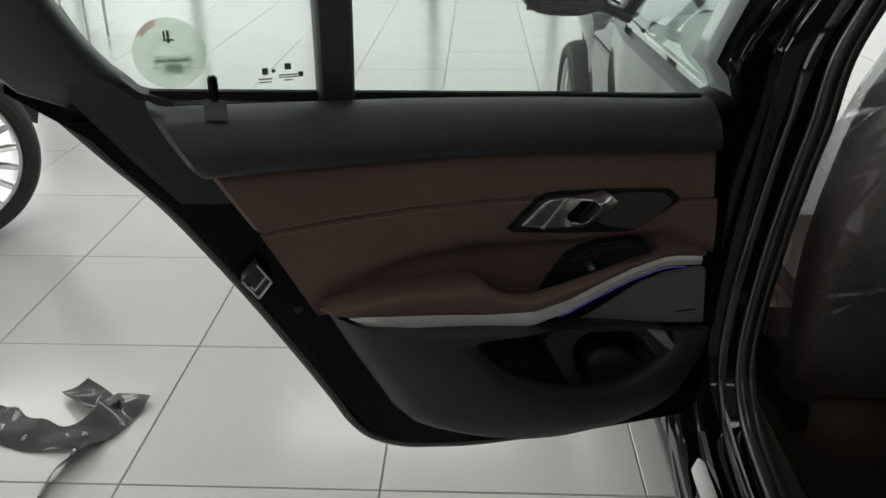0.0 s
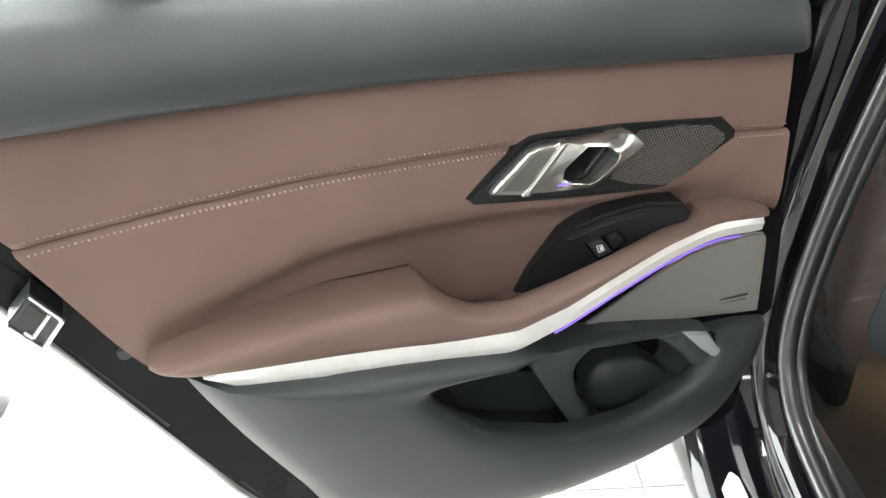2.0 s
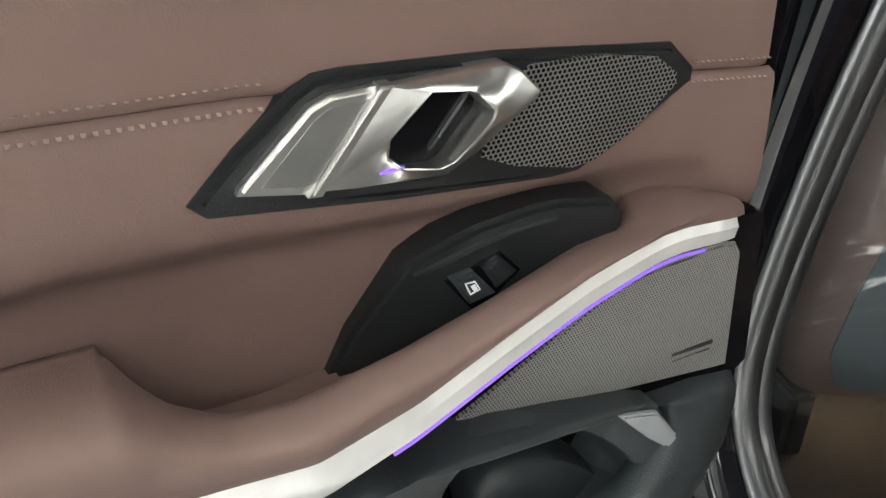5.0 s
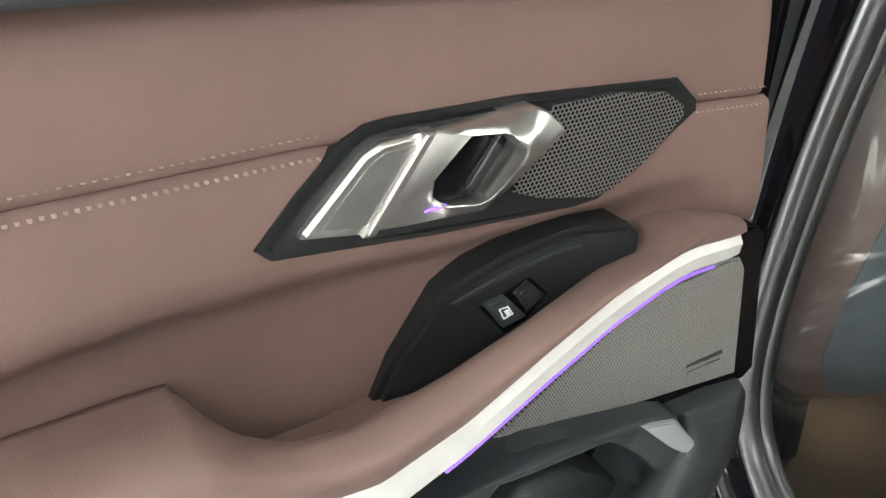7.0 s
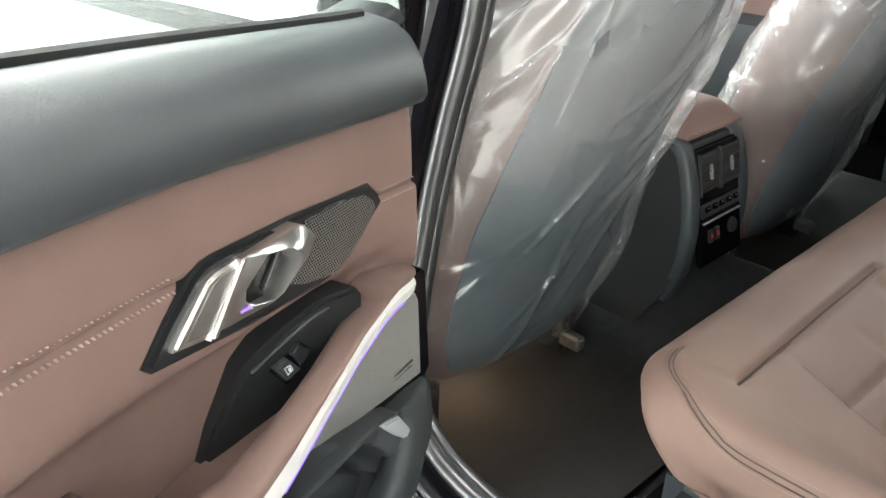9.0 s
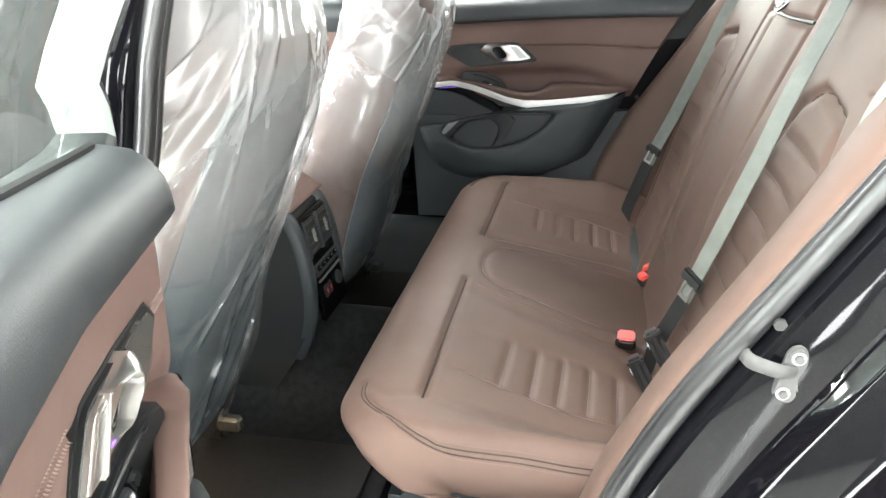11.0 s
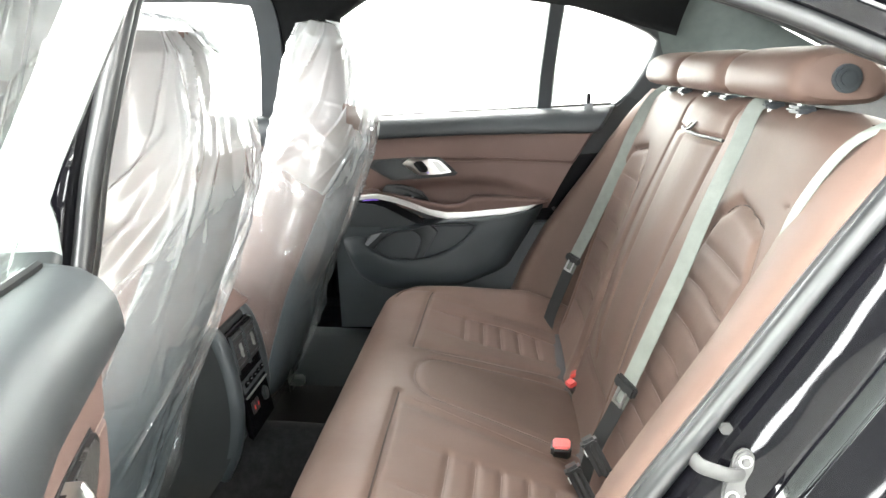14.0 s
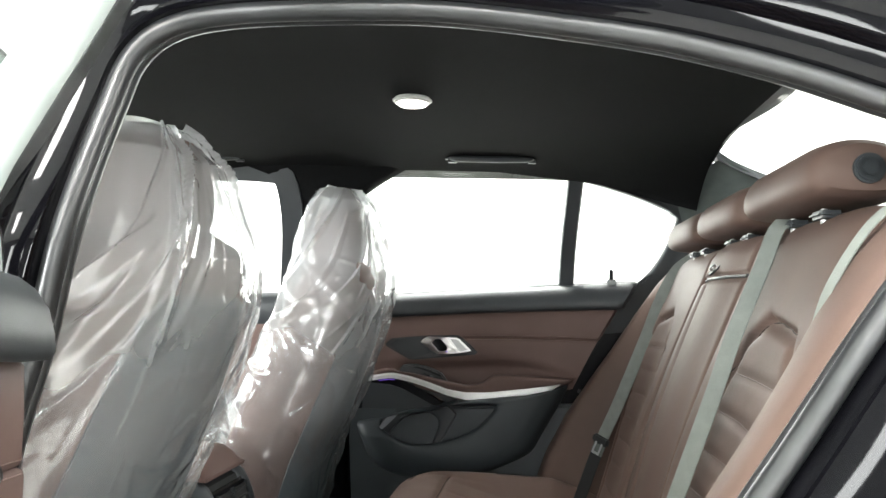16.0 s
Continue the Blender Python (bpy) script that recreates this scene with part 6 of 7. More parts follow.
def seat_cover(cx, seed, label, peak, top, hole=False, shift=0.0):
    """A loose polythene bag over the seat: wrinkled, hanging free at the hem, gathered at the headrest."""
    table = [(0.31, 0.478, 0.64, 0.215), (0.36, 0.458, 0.64, 0.228), (0.42, 0.430, 0.64, 0.240), (0.52, 0.400, 0.63, 0.250), (0.64, 0.367, 0.61, 0.258), (0.76, 0.319, 0.57, 0.264), (0.88, 0.276, 0.52, 0.262), (0.97, 0.254, 0.48, 0.248), (1.03, 0.254, 0.46, 0.226),
             (1.07, 0.262, 0.45, 0.204), (1.11, 0.274, 0.45, 0.184), (1.16, 0.290, 0.44, 0.160), (top - 0.03, 0.306, 0.43, 0.138), (top, 0.330, 0.415, 0.098)]
    rng = np.random.default_rng(int(seed * 10))
    zs = np.concatenate([np.linspace(0.31, 1.0, 190), np.linspace(1.0, top, 90)[1:]])
    rings = np.array([[(x, y, z) for x, y in rounded(cx, *mix(z, table), 380, 3.0)] for z in zs])
    mid_y = np.array([[(mix(z, table)[0] + mix(z, table)[1]) / 2] for z in zs])
    X, Y, Z = rings[..., 0], rings[..., 1], rings[..., 2]
    DX, DY = X - cx, Y - mid_y
    far = np.hypot(DX, DY)
    turn = np.arctan2(DX, -DY) * 0.22  # steps round the bag, zero at the middle of the rear
    flip = 1 if cx < 0 else -1
    push = np.full(X.shape, 0.002)
    # straight sharp creases: long slanting pulls, a fan below the headrest, and short crumples
    for kind, count in (("pull", 46), ("fan", 34), ("crumple", 120)):
        for _ in range(count):
            a0 = rng.uniform(-0.62, 0.62)
            if kind == "pull":
                z0, lean, run, wide, high = rng.uniform(0.36, 1.02), radians(rng.uniform(28, 74)), rng.uniform(0.10, 0.34), rng.uniform(0.006, 0.020), rng.uniform(0.003, 0.010)
            elif kind == "fan":
                z0, lean, run, wide, high = rng.uniform(0.92, top), radians(90) + a0 * 1.6 * flip + rng.uniform(-0.35, 0.35), rng.uniform(0.08, 0.24), rng.uniform(0.005, 0.016), rng.uniform(0.005, 0.014)
            else:
                z0, lean, run, wide, high = rng.uniform(0.32, top), rng.uniform(0, math.pi), rng.uniform(0.03, 0.10), rng.uniform(0.004, 0.010), rng.uniform(0.0015, 0.005)
            ca, sa = math.cos(lean) * flip, math.sin(lean)
            along, across = (turn - a0) * ca + (Z - z0) * sa, -(turn - a0) * sa + (Z - z0) * ca
            side = np.where(across > 0, wide * rng.uniform(0.4, 1.0), wide * rng.uniform(1.0, 2.4))
            push += high * np.clip(1 - np.abs(across) / side, 0, 1) * np.clip(1.6 * (1 - np.abs(along) / run), 0, 1)
    slack = np.sin(turn * 9 + seed) * np.sin(Z * 5 + seed * 2) + 0.6 * np.sin(turn * 17 - Z * 7 + seed)
    push += 0.004 * slack
    rows = np.stack([X + DX / far * push, Y + DY / far * push, Z + 0.3 * push], 2).tolist()
    rim = rows[-1]
    mid = np.mean(np.array(rim), axis=0)
    for k in (0.6, 0.25):
        rows.append([tuple(mid + (np.array(p) - mid) * k + np.array((0, 0, 0.012 * (1 - k)))) for p in rim])
    v, f = grid(rows, close_v=True)
    if hole:
        keep = []
        for q in f:
            c = np.mean([v[k] for k in q], axis=0)
            r = math.hypot((c[0] - (cx - 0.16)) / 1.5, (c[2] - 1.035))
            if c[1] < 0.36 and r < 0.024 + 0.012 * noise.noise(Vector((c[0] * 40, c[2] * 40, 1))):
                continue
            keep.append(q)
        f = keep
    cover = thing("seat_cover", label, "seat cover", (0, shift, 0), group="polythene seat covers")
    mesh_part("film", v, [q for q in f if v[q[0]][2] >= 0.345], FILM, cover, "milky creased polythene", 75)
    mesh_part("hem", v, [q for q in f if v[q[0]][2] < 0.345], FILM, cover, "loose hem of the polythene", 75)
    if peak:
        px = np.array(peak)
        fin = []
        for s in np.linspace(0, 1, 10):
            base = np.array([cx - 0.02 + 0.13 * s, 0.330 - 0.02 * s, 1.175 - 0.06 * s * s])
            tip = px + np.array([-0.06 * (1 - s), 0.02 * (1 - s), 0.01 * (1 - s)]) if s < 0.75 else px + (base - px) * (s - 0.75) / 0.25
            fin.append([base * (1 - t) + tip * t + np.array([0, 0.004 * math.sin(5 * t + 3 * s), 0]) for t in np.linspace(0, 1, 8)])
        vv, ff = grid(fin)
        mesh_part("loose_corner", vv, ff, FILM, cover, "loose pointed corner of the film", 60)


front_seat(-0.435, "brown leather front seat with a slate back panel under polythene")
front_seat(0.425, "brown leather front seat with a slate back panel under polythene", -0.062)
seat_cover(-0.435, 1.7, "milky polythene cover draped over a front seat", (-0.335, 0.325, 1.215), 1.205)
seat_cover(0.425, 8.2, "torn milky polythene cover draped over a front seat", None, 1.235, True, -0.062)


def console():
    c = thing("centre_console", "charcoal centre console with rear air vents and brown armrest lid", "console")
    c.matrix_world = Matrix.Translation((-0.038, 0.012, -0.058)) @ Matrix.Scale(1.1, 4)
    side = [(0.90, 0.30), (0.90, 0.60), (0.62, 0.655), (0.46, 0.662), (0.39, 0.660), (0.352, 0.645), (0.330, 0.58), (0.318, 0.50), (0.325, 0.43), (0.345, 0.385), (0.40, 0.30)]
    bm = mapped(prism(side, -0.092, 0.092, 0.02), lambda u, d, z: Vector((d, u, z)))
    part("housing", bm, surface("dark_console_plastic", (0.018, 0.020, 0.021), 0.55, vary=0.12, scale=12, grain=0.4, grain_scale=800, spec=0.35), c, "charcoal plastic housing")
    rows = []
    for y in np.linspace(0.345, 0.66, 24):
        z0 = 0.664 + 0.004 * math.sin((y - 0.345) * 8)
        e = min(1, ((y - 0.345) / 0.03) ** 0.5)
        rows.append([(0.085 * s, y, z0 + 0.034 * e * (1 - abs(s) ** 5)) for s in np.linspace(-1, 1, 21)])
    v, f = solid(rows, 0.006, (0, 0, -1))
    mesh_part("armrest_lid", v, f, BROWN, c, "brown leather armrest lid", 60)
    tilt = math.degrees(math.atan2(0.352 - 0.318, 0.645 - 0.50))
    m = pose(0, 0.3235, 0.560, -tilt, 0, 0)

    def on_face(name, bm, mat, parent, label=""):
        bm.transform(m)
        return part(name, bm, mat, parent, label)

    on_face("face_plate", block(0.140, 0.010, 0.200, 0.012, 3, at=(0, 0.001, -0.018)), BLACK_GLOSS, c, "gloss black rear panel")
    for sx in (-1, 1):
        edge = curve([(sx * 0.076, 0.372, 0.652), (sx * 0.078, 0.349, 0.636), (sx * 0.079, 0.328, 0.580), (sx * 0.079, 0.317, 0.505), (sx * 0.078, 0.323, 0.435), (sx * 0.070, 0.348, 0.375)], 30)
        v, f = sweep(edge, [(-0.015, -0.010), (-0.015, 0.004), (-0.010, 0.0085), (0.0, 0.0105), (0.010, 0.0085), (0.015, 0.004), (0.015, -0.010)], up=(0, -1, 0.2))
        mesh_part("side_trim", v, f, SLATE_PLASTIC, c, "rounded charcoal side trim", 60)
    for x in (-0.033, 0.033):
        vent = on_face("air_vent", block(0.062, 0.008, 0.070, 0.004, 2, at=(x, -0.003, 0.040)), DARK_MARK, c, "dark air vent")
        for k in range(5):
            on_face("slat", block(0.056, 0.005, 0.0024, 0.0008, 1, at=(x, -0.0075, 0.015 + 0.0125 * k)), TRIM_BLACK, vent)
        on_face("vent_tab", block(0.003, 0.006, 0.026, 0.001, 1, at=(x, -0.0105, 0.040)), DULL_STEEL, vent, "silver vent tab")
        on_face("vent_tab", block(0.012, 0.005, 0.003, 0.001, 1, at=(x, -0.0105, 0.040)), DULL_STEEL, vent, "silver vent tab")
        for ex in (-0.030, 0.030):
            on_face("vent_frame", block(0.0022, 0.006, 0.070, 0.001, 1, at=(x + ex, -0.0072, 0.040)), GREY_PLASTIC, vent)
    panel = on_face("climate_panel", block(0.132, 0.008, 0.030, 0.004, 2, at=(0, -0.003, -0.022)), BLACK_SOFT, c, "black climate controls")
    for x in (-0.045, -0.022, 0.0, 0.022, 0.045):
        on_face("key", block(0.015, 0.004, 0.009, 0.001, 1, at=(x, -0.008, -0.020)), BLACK_GLOSS, panel)
        on_face("mark", block(0.004, 0.001, 0.0014, 0, 1, at=(x, -0.0104, -0.018)), SATIN_GREY, panel, "pale key mark")
    on_face("silver_line", block(0.120, 0.004, 0.003, 0.001, 1, at=(0, -0.007, -0.042)), DULL_STEEL, c, "silver line below the controls")
    glow = lit("red_port_light", (0.8, 0.06, 0.05), 0.03)
    for x in (-0.036, -0.016):
        port = on_face("usb_port", block(0.014, 0.004, 0.022, 0.001, 1, at=(x, -0.006, -0.068)), DARK_MARK, c, "small charging port")
        on_face("port_light", block(0.003, 0.0015, 0.007, 0, 1, at=(x, -0.0082, -0.068)), glow, port, "red port symbol")
    on_face("socket", cylinder(0.013, 0.008, 24, at=(0.035, -0.006, -0.068), turn=(90, 0, 0), bevel=0.002), BLACK_SOFT, c, "round power socket")


console()


def roof_fittings():
    lamp = thing("roof_lamp", "small oval reading lamp set in the headliner", "lamp", (-0.030, 0.075, 1.349))
    part("bezel", cylinder(0.036, 0.010, 32, bevel=0.004), SATIN, lamp, "silver lamp bezel")
    part("lens", cylinder(0.027, 0.006, 32, at=(0, 0, -0.006), bevel=0.002), lit("warm_lamp_lens", (1.0, 0.95, 0.88), 3.0), lamp, "lit lamp lens")
    for name_y, x, s in ((-0.04, 0.555, 1), (0.72, 0.57, 1)):
        g = thing("grab_handle", "black folding grab handle on the headliner", "grab handle")
        pts = curve([(x, name_y - 0.10, 1.350), (x - 0.018, name_y - 0.085, 1.342), (x - 0.022, name_y, 1.340), (x - 0.018, name_y + 0.085, 1.342), (x, name_y + 0.10, 1.350)], 24)
        v, f = sweep(pts, ring(0.010, 10, 0.008))
        mesh_part("grip", v, f, BLACK_SOFT, g, "black grip", 60)
        for yy in (-0.10, 0.10):
            part("mount", block(0.030, 0.036, 0.030, 0.008, 2, at=(x + 0.004, name_y + yy, 1.350)), BLACK_SOFT, g, "black mount")


roof_fittings()


def far_front_door():
    d = thing("front_door", "closed front door with black top and brown leather lining", "car door")
    rows = []
    for y in np.linspace(0.42, 1.45, 30):
        zb = 0.998 - 0.03 * (y - 0.42)
        rows.append([(0.79, y, zb), (0.775, y, zb + 0.004), (0.758, y, zb - 0.012), (0.755, y, zb - 0.05), (0.768, y, zb - 0.085)])
    v, f = grid(rows)
    mesh_part("top_roll", v, f, BLACK_SOFT, d, "matt black top roll", 60)
    rows = [[(0.770, y, 0.915 - 0.03 * (y - 0.42)), (0.766, y, 0.86), (0.770, y, 0.80), (0.78, y, 0.72)] for y in np.linspace(0.42, 1.45, 20)]
    v, f = grid(rows)
    mesh_part("lining", v, f, BROWN, d, "brown leather lining", 60)
    rows = [[(0.78, y, 0.722), (0.73, y, 0.70), (0.73, y, 0.60), (0.77, y, 0.42)] for y in np.linspace(0.42, 1.45, 20)]
    v, f = grid(rows)
    mesh_part("lower_panel", v, f, SLATE_PLASTIC, d, "charcoal lower panel", 60)
    loop = curve([(0.775, 0.525, 1.00), (0.70, 0.505, 1.18), (0.655, 0.515, 1.295), (0.650, 0.56, 1.322), (0.648, 0.75, 1.325), (0.655, 1.00, 1.30), (0.71, 1.28, 1.15), (0.775, 1.46, 0.985)], 60)
    v, f = sweep(loop, [(-0.03, -0.015), (-0.03, 0.015), (0.03, 0.015), (0.03, -0.015)], up=(-1, 0, -0.3))
    mesh_part("window_frame", v, f, BLACK_SOFT, d, "black window frame", 40)
    pane = mesh_part("window_pane", [(0.79, 0.52, 0.99), (0.79, 1.44, 0.97), (0.715, 1.27, 1.15), (0.665, 1.0, 1.29), (0.655, 0.56, 1.32), (0.66, 0.515, 1.29)], [(0, 1, 2, 3, 4, 5)], GLASS, d, "clear side window", 0)
    pane.visible_shadow = False


far_front_door()

# ---- things round the car ----


def ceiling_light(x, y):
    ob = thing("ceiling_light", "long white ceiling light panel in a slim frame", "ceiling light", (x, y, ROOM[4] - 0.03), group="ceiling light panels")
    part("frame", block(2.5, 0.7, 0.05, 0.008), WALL, ob, "white slim frame")
    part("diffuser", block(2.36, 0.56, 0.012, 0.003, at=(0, 0, -0.028)), lit("light_panel", (1, 0.99, 0.96), 2.5), ob, "glowing diffuser")


for lx in LAMPS_X:
    for ly in LAMPS_Y:
        ceiling_light(lx, ly)


def window_front():
    """Posts and sill of the glazed front, before the daylight."""
    ob = thing("window_front", "tall glazed showroom front with dark metal posts", "window")
    tagged(ob, kind="structure")
    metal = surface("dark_window_metal", (0.05, 0.055, 0.055), 0.4, metal=0.5)
    for k in range(9):
        part("post", block(0.16, 0.12, 3.9, 0.01, at=(-8 + 2 * k, 13.4, 1.95)), metal, ob, "dark metal post")
    part("sill", block(17.6, 0.2, 0.25, 0.01, at=(0, 13.4, 0.125)), metal, ob, "dark metal sill")


window_front()


def neighbour_car():
    """The flank end of a second black car, with one wheel."""
    ob = thing("parked_car", "gloss black flank of a car parked close by", "car")
    road_wheel((-3.225, 1.915, 0.335), (0, 0, -58), "black tyre on a silver multi-spoke rim", 20, ob)
    rows = []
    for k in np.linspace(0, 1, 30):
        base = np.array([-2.86, 2.22]) + np.array([-1.9, 1.2]) * k * 1.1
        low = 0.30
        dist = np.linalg.norm(base - np.array([-3.12, 2.02]))
        if dist < 0.36:
            low = 0.335 + math.sqrt(0.37**2 - dist**2)
        rows.append([(base[0] + 0.10 * (z - 0.6) ** 2, base[1] + 0.06 * (z - 0.6) ** 2, low + (0.95 - low) * z) for z in np.linspace(0, 1, 12)])
    v, f = solid(rows, 0.03, (-0.5, 0.85, 0))
    mesh_part("flank", v, f, PAINT, ob, "gloss black flank", 50)


neighbour_car()


def display_board():
    """A pale notice board on a slim post, beyond the far side of the car."""
    ob = thing("display_board", "pale green display board in a grey frame on a slim stand", "display board", (5.0, -0.275, 0.0))
    grey = surface("grey_board_frame", (0.22, 0.24, 0.24), 0.5)
    part("panel", block(0.02, 0.47, 0.25, 0.003, at=(0, 0, 1.005)), surface("pale_green_board", (0.62, 0.72, 0.66), 0.6), ob, "pale green panel")
    for y in (-0.245, 0.245):
        part("frame_bar", block(0.03, 0.022, 0.29, 0.004, at=(0, y, 1.005)), grey, ob, "grey frame bar")
    for z in (0.87, 1.14):
        part("frame_bar", block(0.03, 0.468, 0.022, 0.004, at=(0, 0, z)), grey, ob, "grey frame bar")
    part("post", block(0.05, 0.05, 0.85, 0.006, at=(0, 0, 0.435)), grey, ob, "grey post")
    part("foot", block(0.36, 0.40, 0.016, 0.004, at=(0, 0, 0.008)), grey, ob, "flat grey foot plate")


display_board()


def stool():
    ob = thing("stool", "tan upholstered stool on bright steel legs", "stool", (-4.5, 5.8, 0.0))
    part("seat", block(0.46, 0.46, 0.16, 0.04, 4, at=(0, 0, 0.44)), surface("tan_upholstery", (0.42, 0.28, 0.20), 0.7), ob, "tan padded seat")
    for x in (-0.18, 0.18):
        for y in (-0.18, 0.18):
            part("leg", cylinder(0.014, 0.37, 14, at=(x, y, 0.185)), BRIGHT, ob, "steel leg")


stool()


def film_scrap():
    """A strip of torn smoke-grey film lying crumpled on the floor."""
    m, nt, b, nodes, links = material("smoke_film")
    tr, mx = nodes.new("ShaderNodeBsdfTransparent"), nodes.new("ShaderNodeMixShader")
    b.inputs["Base Color"].default_value, b.inputs["Roughness"].default_value = (0.05, 0.05, 0.05, 1), 0.12
    mx.inputs[0].default_value = 0.82
    links.new(tr.outputs[0], mx.inputs[1])
    links.new(b.outputs[0], mx.inputs[2])
    links.new(mx.outputs[0], nodes["Material Output"].inputs[0])
    ob = thing("film_scrap", "crumpled strip of torn smoke-grey film on the tiles", "plastic film")
    for k, (spine, half) in enumerate(((([-2.52, 0.80], [-2.44, 0.75], [-2.36, 0.72], [-2.27, 0.71], [-2.21, 0.75], [-2.18, 0.83], [-2.17, 0.90]), 0.045), (([-2.34, 0.93], [-2.27, 0.88], [-2.20, 0.83]), 0.040), (([-2.20, 0.72], [-2.22, 0.64], [-2.24, 0.55], [-2.23, 0.46]), 0.028))):
        path = curve(spine, 40)
        rows = []
        for i, p in enumerate(path):
            t = path[min(i + 1, 39)] - path[max(i - 1, 0)]
            t = t / np.linalg.norm(t)
            s = np.array([-t[1], t[0]])
            wide = half * (1 + 0.35 * noise.noise(Vector((p[0] * 12, p[1] * 12, k))))
            if k == 2:
                wide *= 1 - 0.9 * i / 39
            row = []
            for c in np.linspace(-1, 1, 9):
                q = p + s * wide * c
                lift = 0.022 + 0.020 * noise.noise(Vector((q[0] * 14, q[1] * 14, k * 3.0))) + 0.018 * (c if k != 1 else -c) * math.sin(i / 39 * 3.1)
                row.append((q[0], q[1], max(0.003, lift)))
            rows.append(row)
        v, f = solid(rows, 0.0015, (0, 0, -1))
        mesh_part("strip", v, f, m, ob, "creased grey strip", 40)


film_scrap()


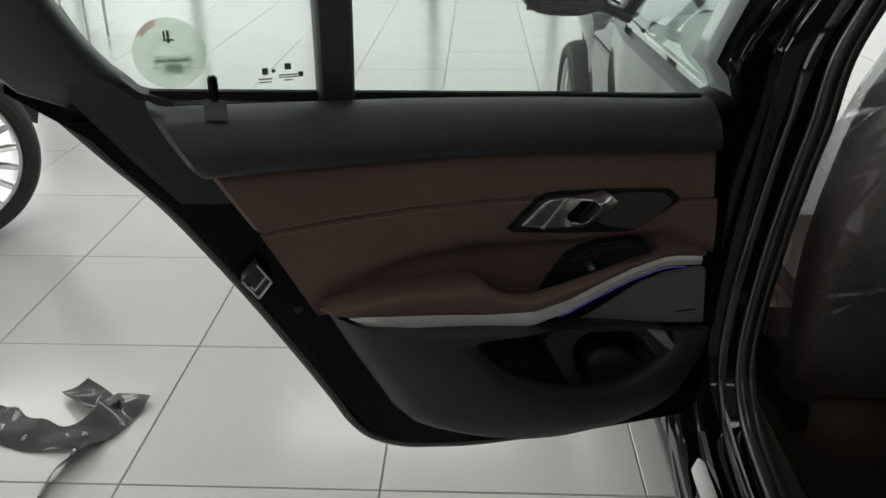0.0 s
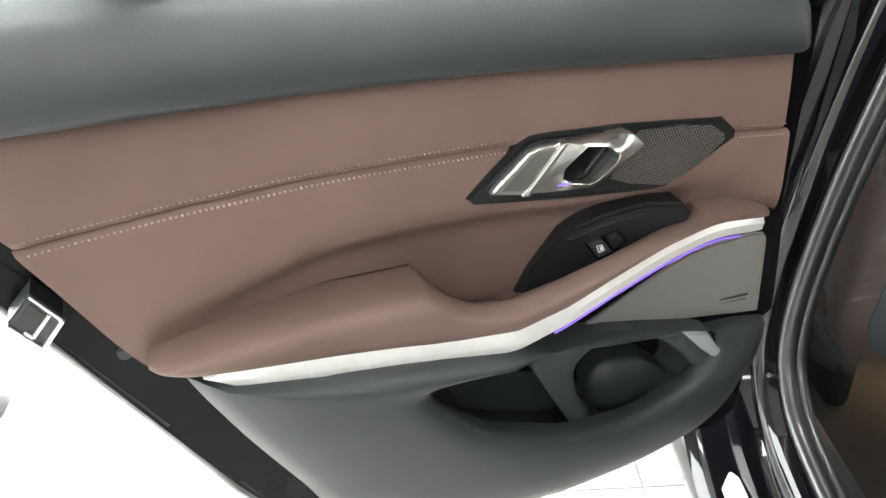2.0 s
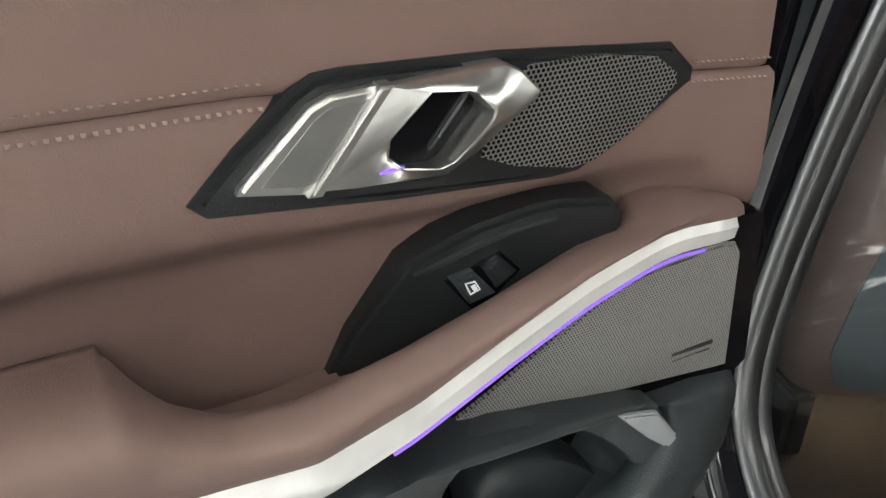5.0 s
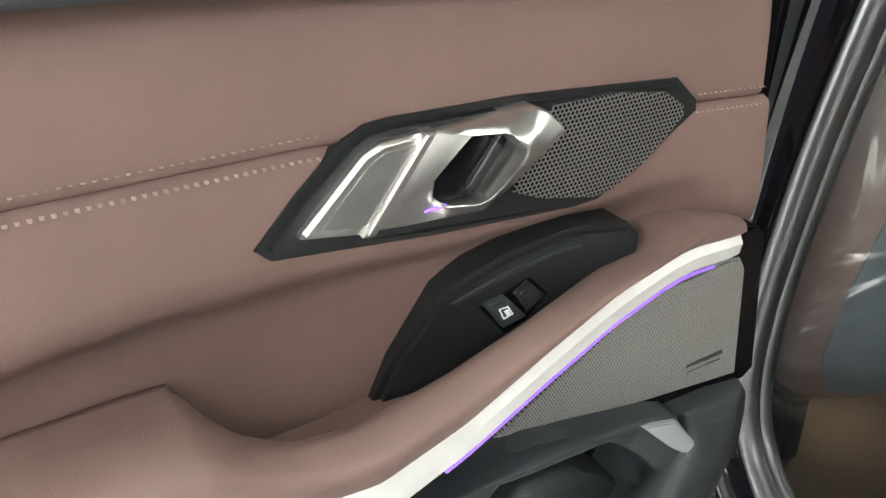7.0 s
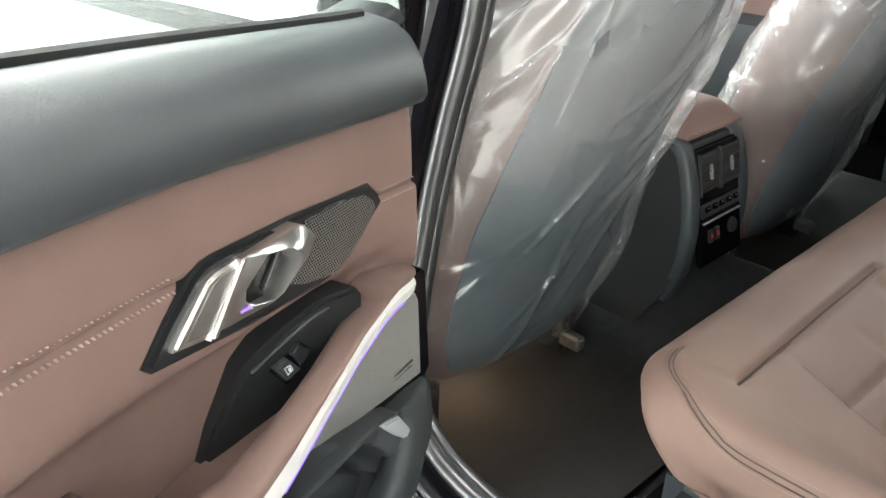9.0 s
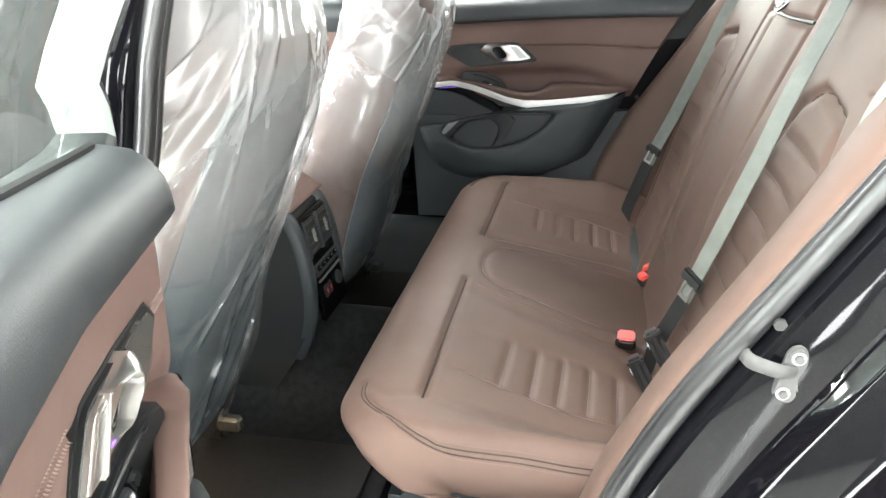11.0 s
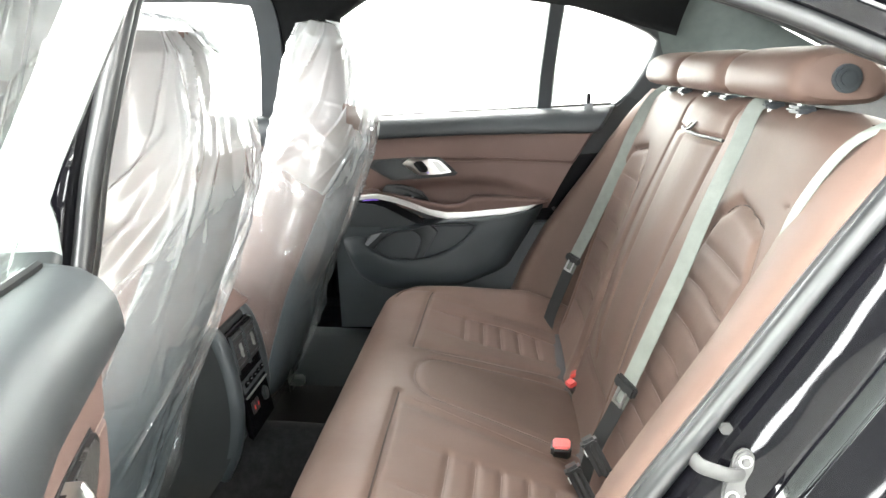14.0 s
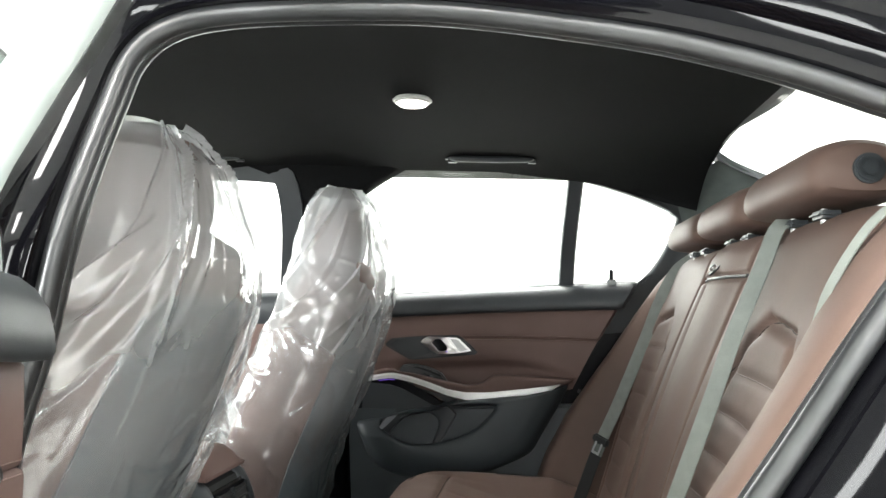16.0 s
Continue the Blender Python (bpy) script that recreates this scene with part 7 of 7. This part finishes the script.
def glass_marks():
    """Energy label and makers' marks on the open door's panes."""
    t = radians(-OPEN)

    def on_door(u, w, z):
        return (-HINGE_X + w * math.cos(t) + u * math.sin(t), HINGE_Y + w * math.sin(t) - u * math.cos(t), z)

    ob = thing("window_sticker", "round green sticker with a white panel on the quarter pane", "sticker")

    def disc(name, u, z, r, mat, lift, label="", a0=0.0, a1=2 * math.pi, inner=0.0):
        n = 40
        outer = [on_door(u + r * math.cos(a), glass_w(z) - 0.008 - lift, z + r * math.sin(a)) for a in np.linspace(a0, a1, n)]
        inn = [on_door(u + r * inner * math.cos(a), glass_w(z) - 0.008 - lift, z + r * inner * math.sin(a)) for a in np.linspace(a0, a1, n)]
        v, f = grid([outer, inn])
        mesh_part(name, v, f, mat, ob, label, 0)

    def bar(name, u, z, su, sz, mat, lift, parent, label=""):
        v = [on_door(u + a * su / 2, glass_w(z) - 0.008 - lift, z + c * sz / 2) for a, c in ((-1, -1), (1, -1), (1, 1), (-1, 1))]
        mesh_part(name, v, [(0, 1, 2, 3)], mat, parent, label, 0)

    def sheer(name, colour, cover):
        """Ink on clear foil, through which some of the background shows."""
        m, nt, b, nodes, links = material(name)
        tr, mx, tl, both = nodes.new("ShaderNodeBsdfTransparent"), nodes.new("ShaderNodeMixShader"), nodes.new("ShaderNodeBsdfTranslucent"), nodes.new("ShaderNodeMixShader")
        b.inputs["Base Color"].default_value, b.inputs["Roughness"].default_value = (*colour, 1), 0.5
        tl.inputs[0].default_value = (*colour, 1)
        both.inputs[0].default_value, mx.inputs[0].default_value = 0.5, cover
        links.new(b.outputs[0], both.inputs[1])
        links.new(tl.outputs[0], both.inputs[2])
        links.new(tr.outputs[0], mx.inputs[1])
        links.new(both.outputs[0], mx.inputs[2])
        links.new(mx.outputs[0], nodes["Material Output"].inputs[0])
        return m

    green, pale, red = sheer("pale_green_print", (0.58, 0.80, 0.56), 0.5), sheer("pale_print", (0.80, 0.86, 0.80), 0.6), sheer("pale_red_print", (0.80, 0.25, 0.22), 0.7)
    cu, cz, r = 0.772, 1.096, 0.040
    disc("disc", cu, cz, r, green, 0.0, "green printed disc")
    disc("rim_arc", cu, cz, r, red, 0.0006, "red arc of the rim", 0.62, 1.25, 0.82)
    bar("panel", cu - 0.002, cz - 0.014, 0.046, 0.022, pale, 0.0006, ob, "pale panel")
    bar("writing", cu - 0.002, cz - 0.009, 0.038, 0.004, surface("grey_print", (0.3, 0.36, 0.3), 0.6), 0.0012, ob, "grey line of writing")
    bar("code_patch", cu - 0.002, cz - 0.018, 0.018, 0.009, surface("grey_print_dark", (0.35, 0.4, 0.35), 0.6), 0.0012, ob, "grey printed patch")
    bar("numeral", cu - 0.001, cz + 0.020, 0.003, 0.014, DARK_MARK, 0.0006, ob, "dark stroke of a numeral")
    bar("numeral", cu + 0.003, cz + 0.022, 0.0022, 0.010, DARK_MARK, 0.0006, ob, "dark stroke of a numeral")
    bar("numeral", cu - 0.001, cz + 0.016, 0.012, 0.0022, DARK_MARK, 0.0006, ob, "dark stroke of a numeral")
    marks = thing("glass_marks", "small dark makers' marks printed in the quarter pane's corner", "print")
    for u, z, su, sz in ((0.668, 1.066, 0.007, 0.008), (0.658, 1.066, 0.004, 0.004), (0.641, 1.071, 0.0075, 0.0075), (0.668, 1.056, 0.016, 0.0016), (0.668, 1.052, 0.014, 0.0014), (0.641, 1.060, 0.022, 0.0016), (0.641, 1.057, 0.022, 0.0014), (0.641, 1.053, 0.010, 0.0014), (0.626, 1.060, 0.006, 0.006)):
        bar("mark", u, z, su, sz, DARK_MARK, 0.0, marks, "dark printed mark")


glass_marks()

# ---- floor tiles ----


def floor_tiles():
    size, gap, x0, y0 = 0.600, 0.004, -2.083, 0.573
    bm = prism([(gap / 2, gap / 2), (size - gap / 2, gap / 2), (size - gap / 2, size - gap / 2), (gap / 2, size - gap / 2)], -0.010, 0.0, 0.0015, 1)
    mapped(bm, lambda u, d, z: Vector((u, z, d)))
    first = None
    far = bmesh.new()
    for i in range(-12, 19):
        for j in range(-15, 23):
            x, y = x0 + i * size, y0 + j * size
            if -8 <= i <= 7 and -3 <= j <= 14:
                if first is None:
                    first = part("floor_tile", bm, TILE, FLOOR, "", 0)
                    ob = first
                else:
                    ob = new("floor_tile", first.data)
                    ob.parent = FLOOR
                ob.location = (x, y, 0)
            else:
                verts = [far.verts.new((x + a, y + c, 0)) for a, c in ((gap / 2, gap / 2), (size - gap / 2, gap / 2), (size - gap / 2, size - gap / 2), (gap / 2, size - gap / 2))]
                far.faces.new(verts)
    part("far_tiles", far, TILE, FLOOR, "", 0, "stuff")


floor_tiles()
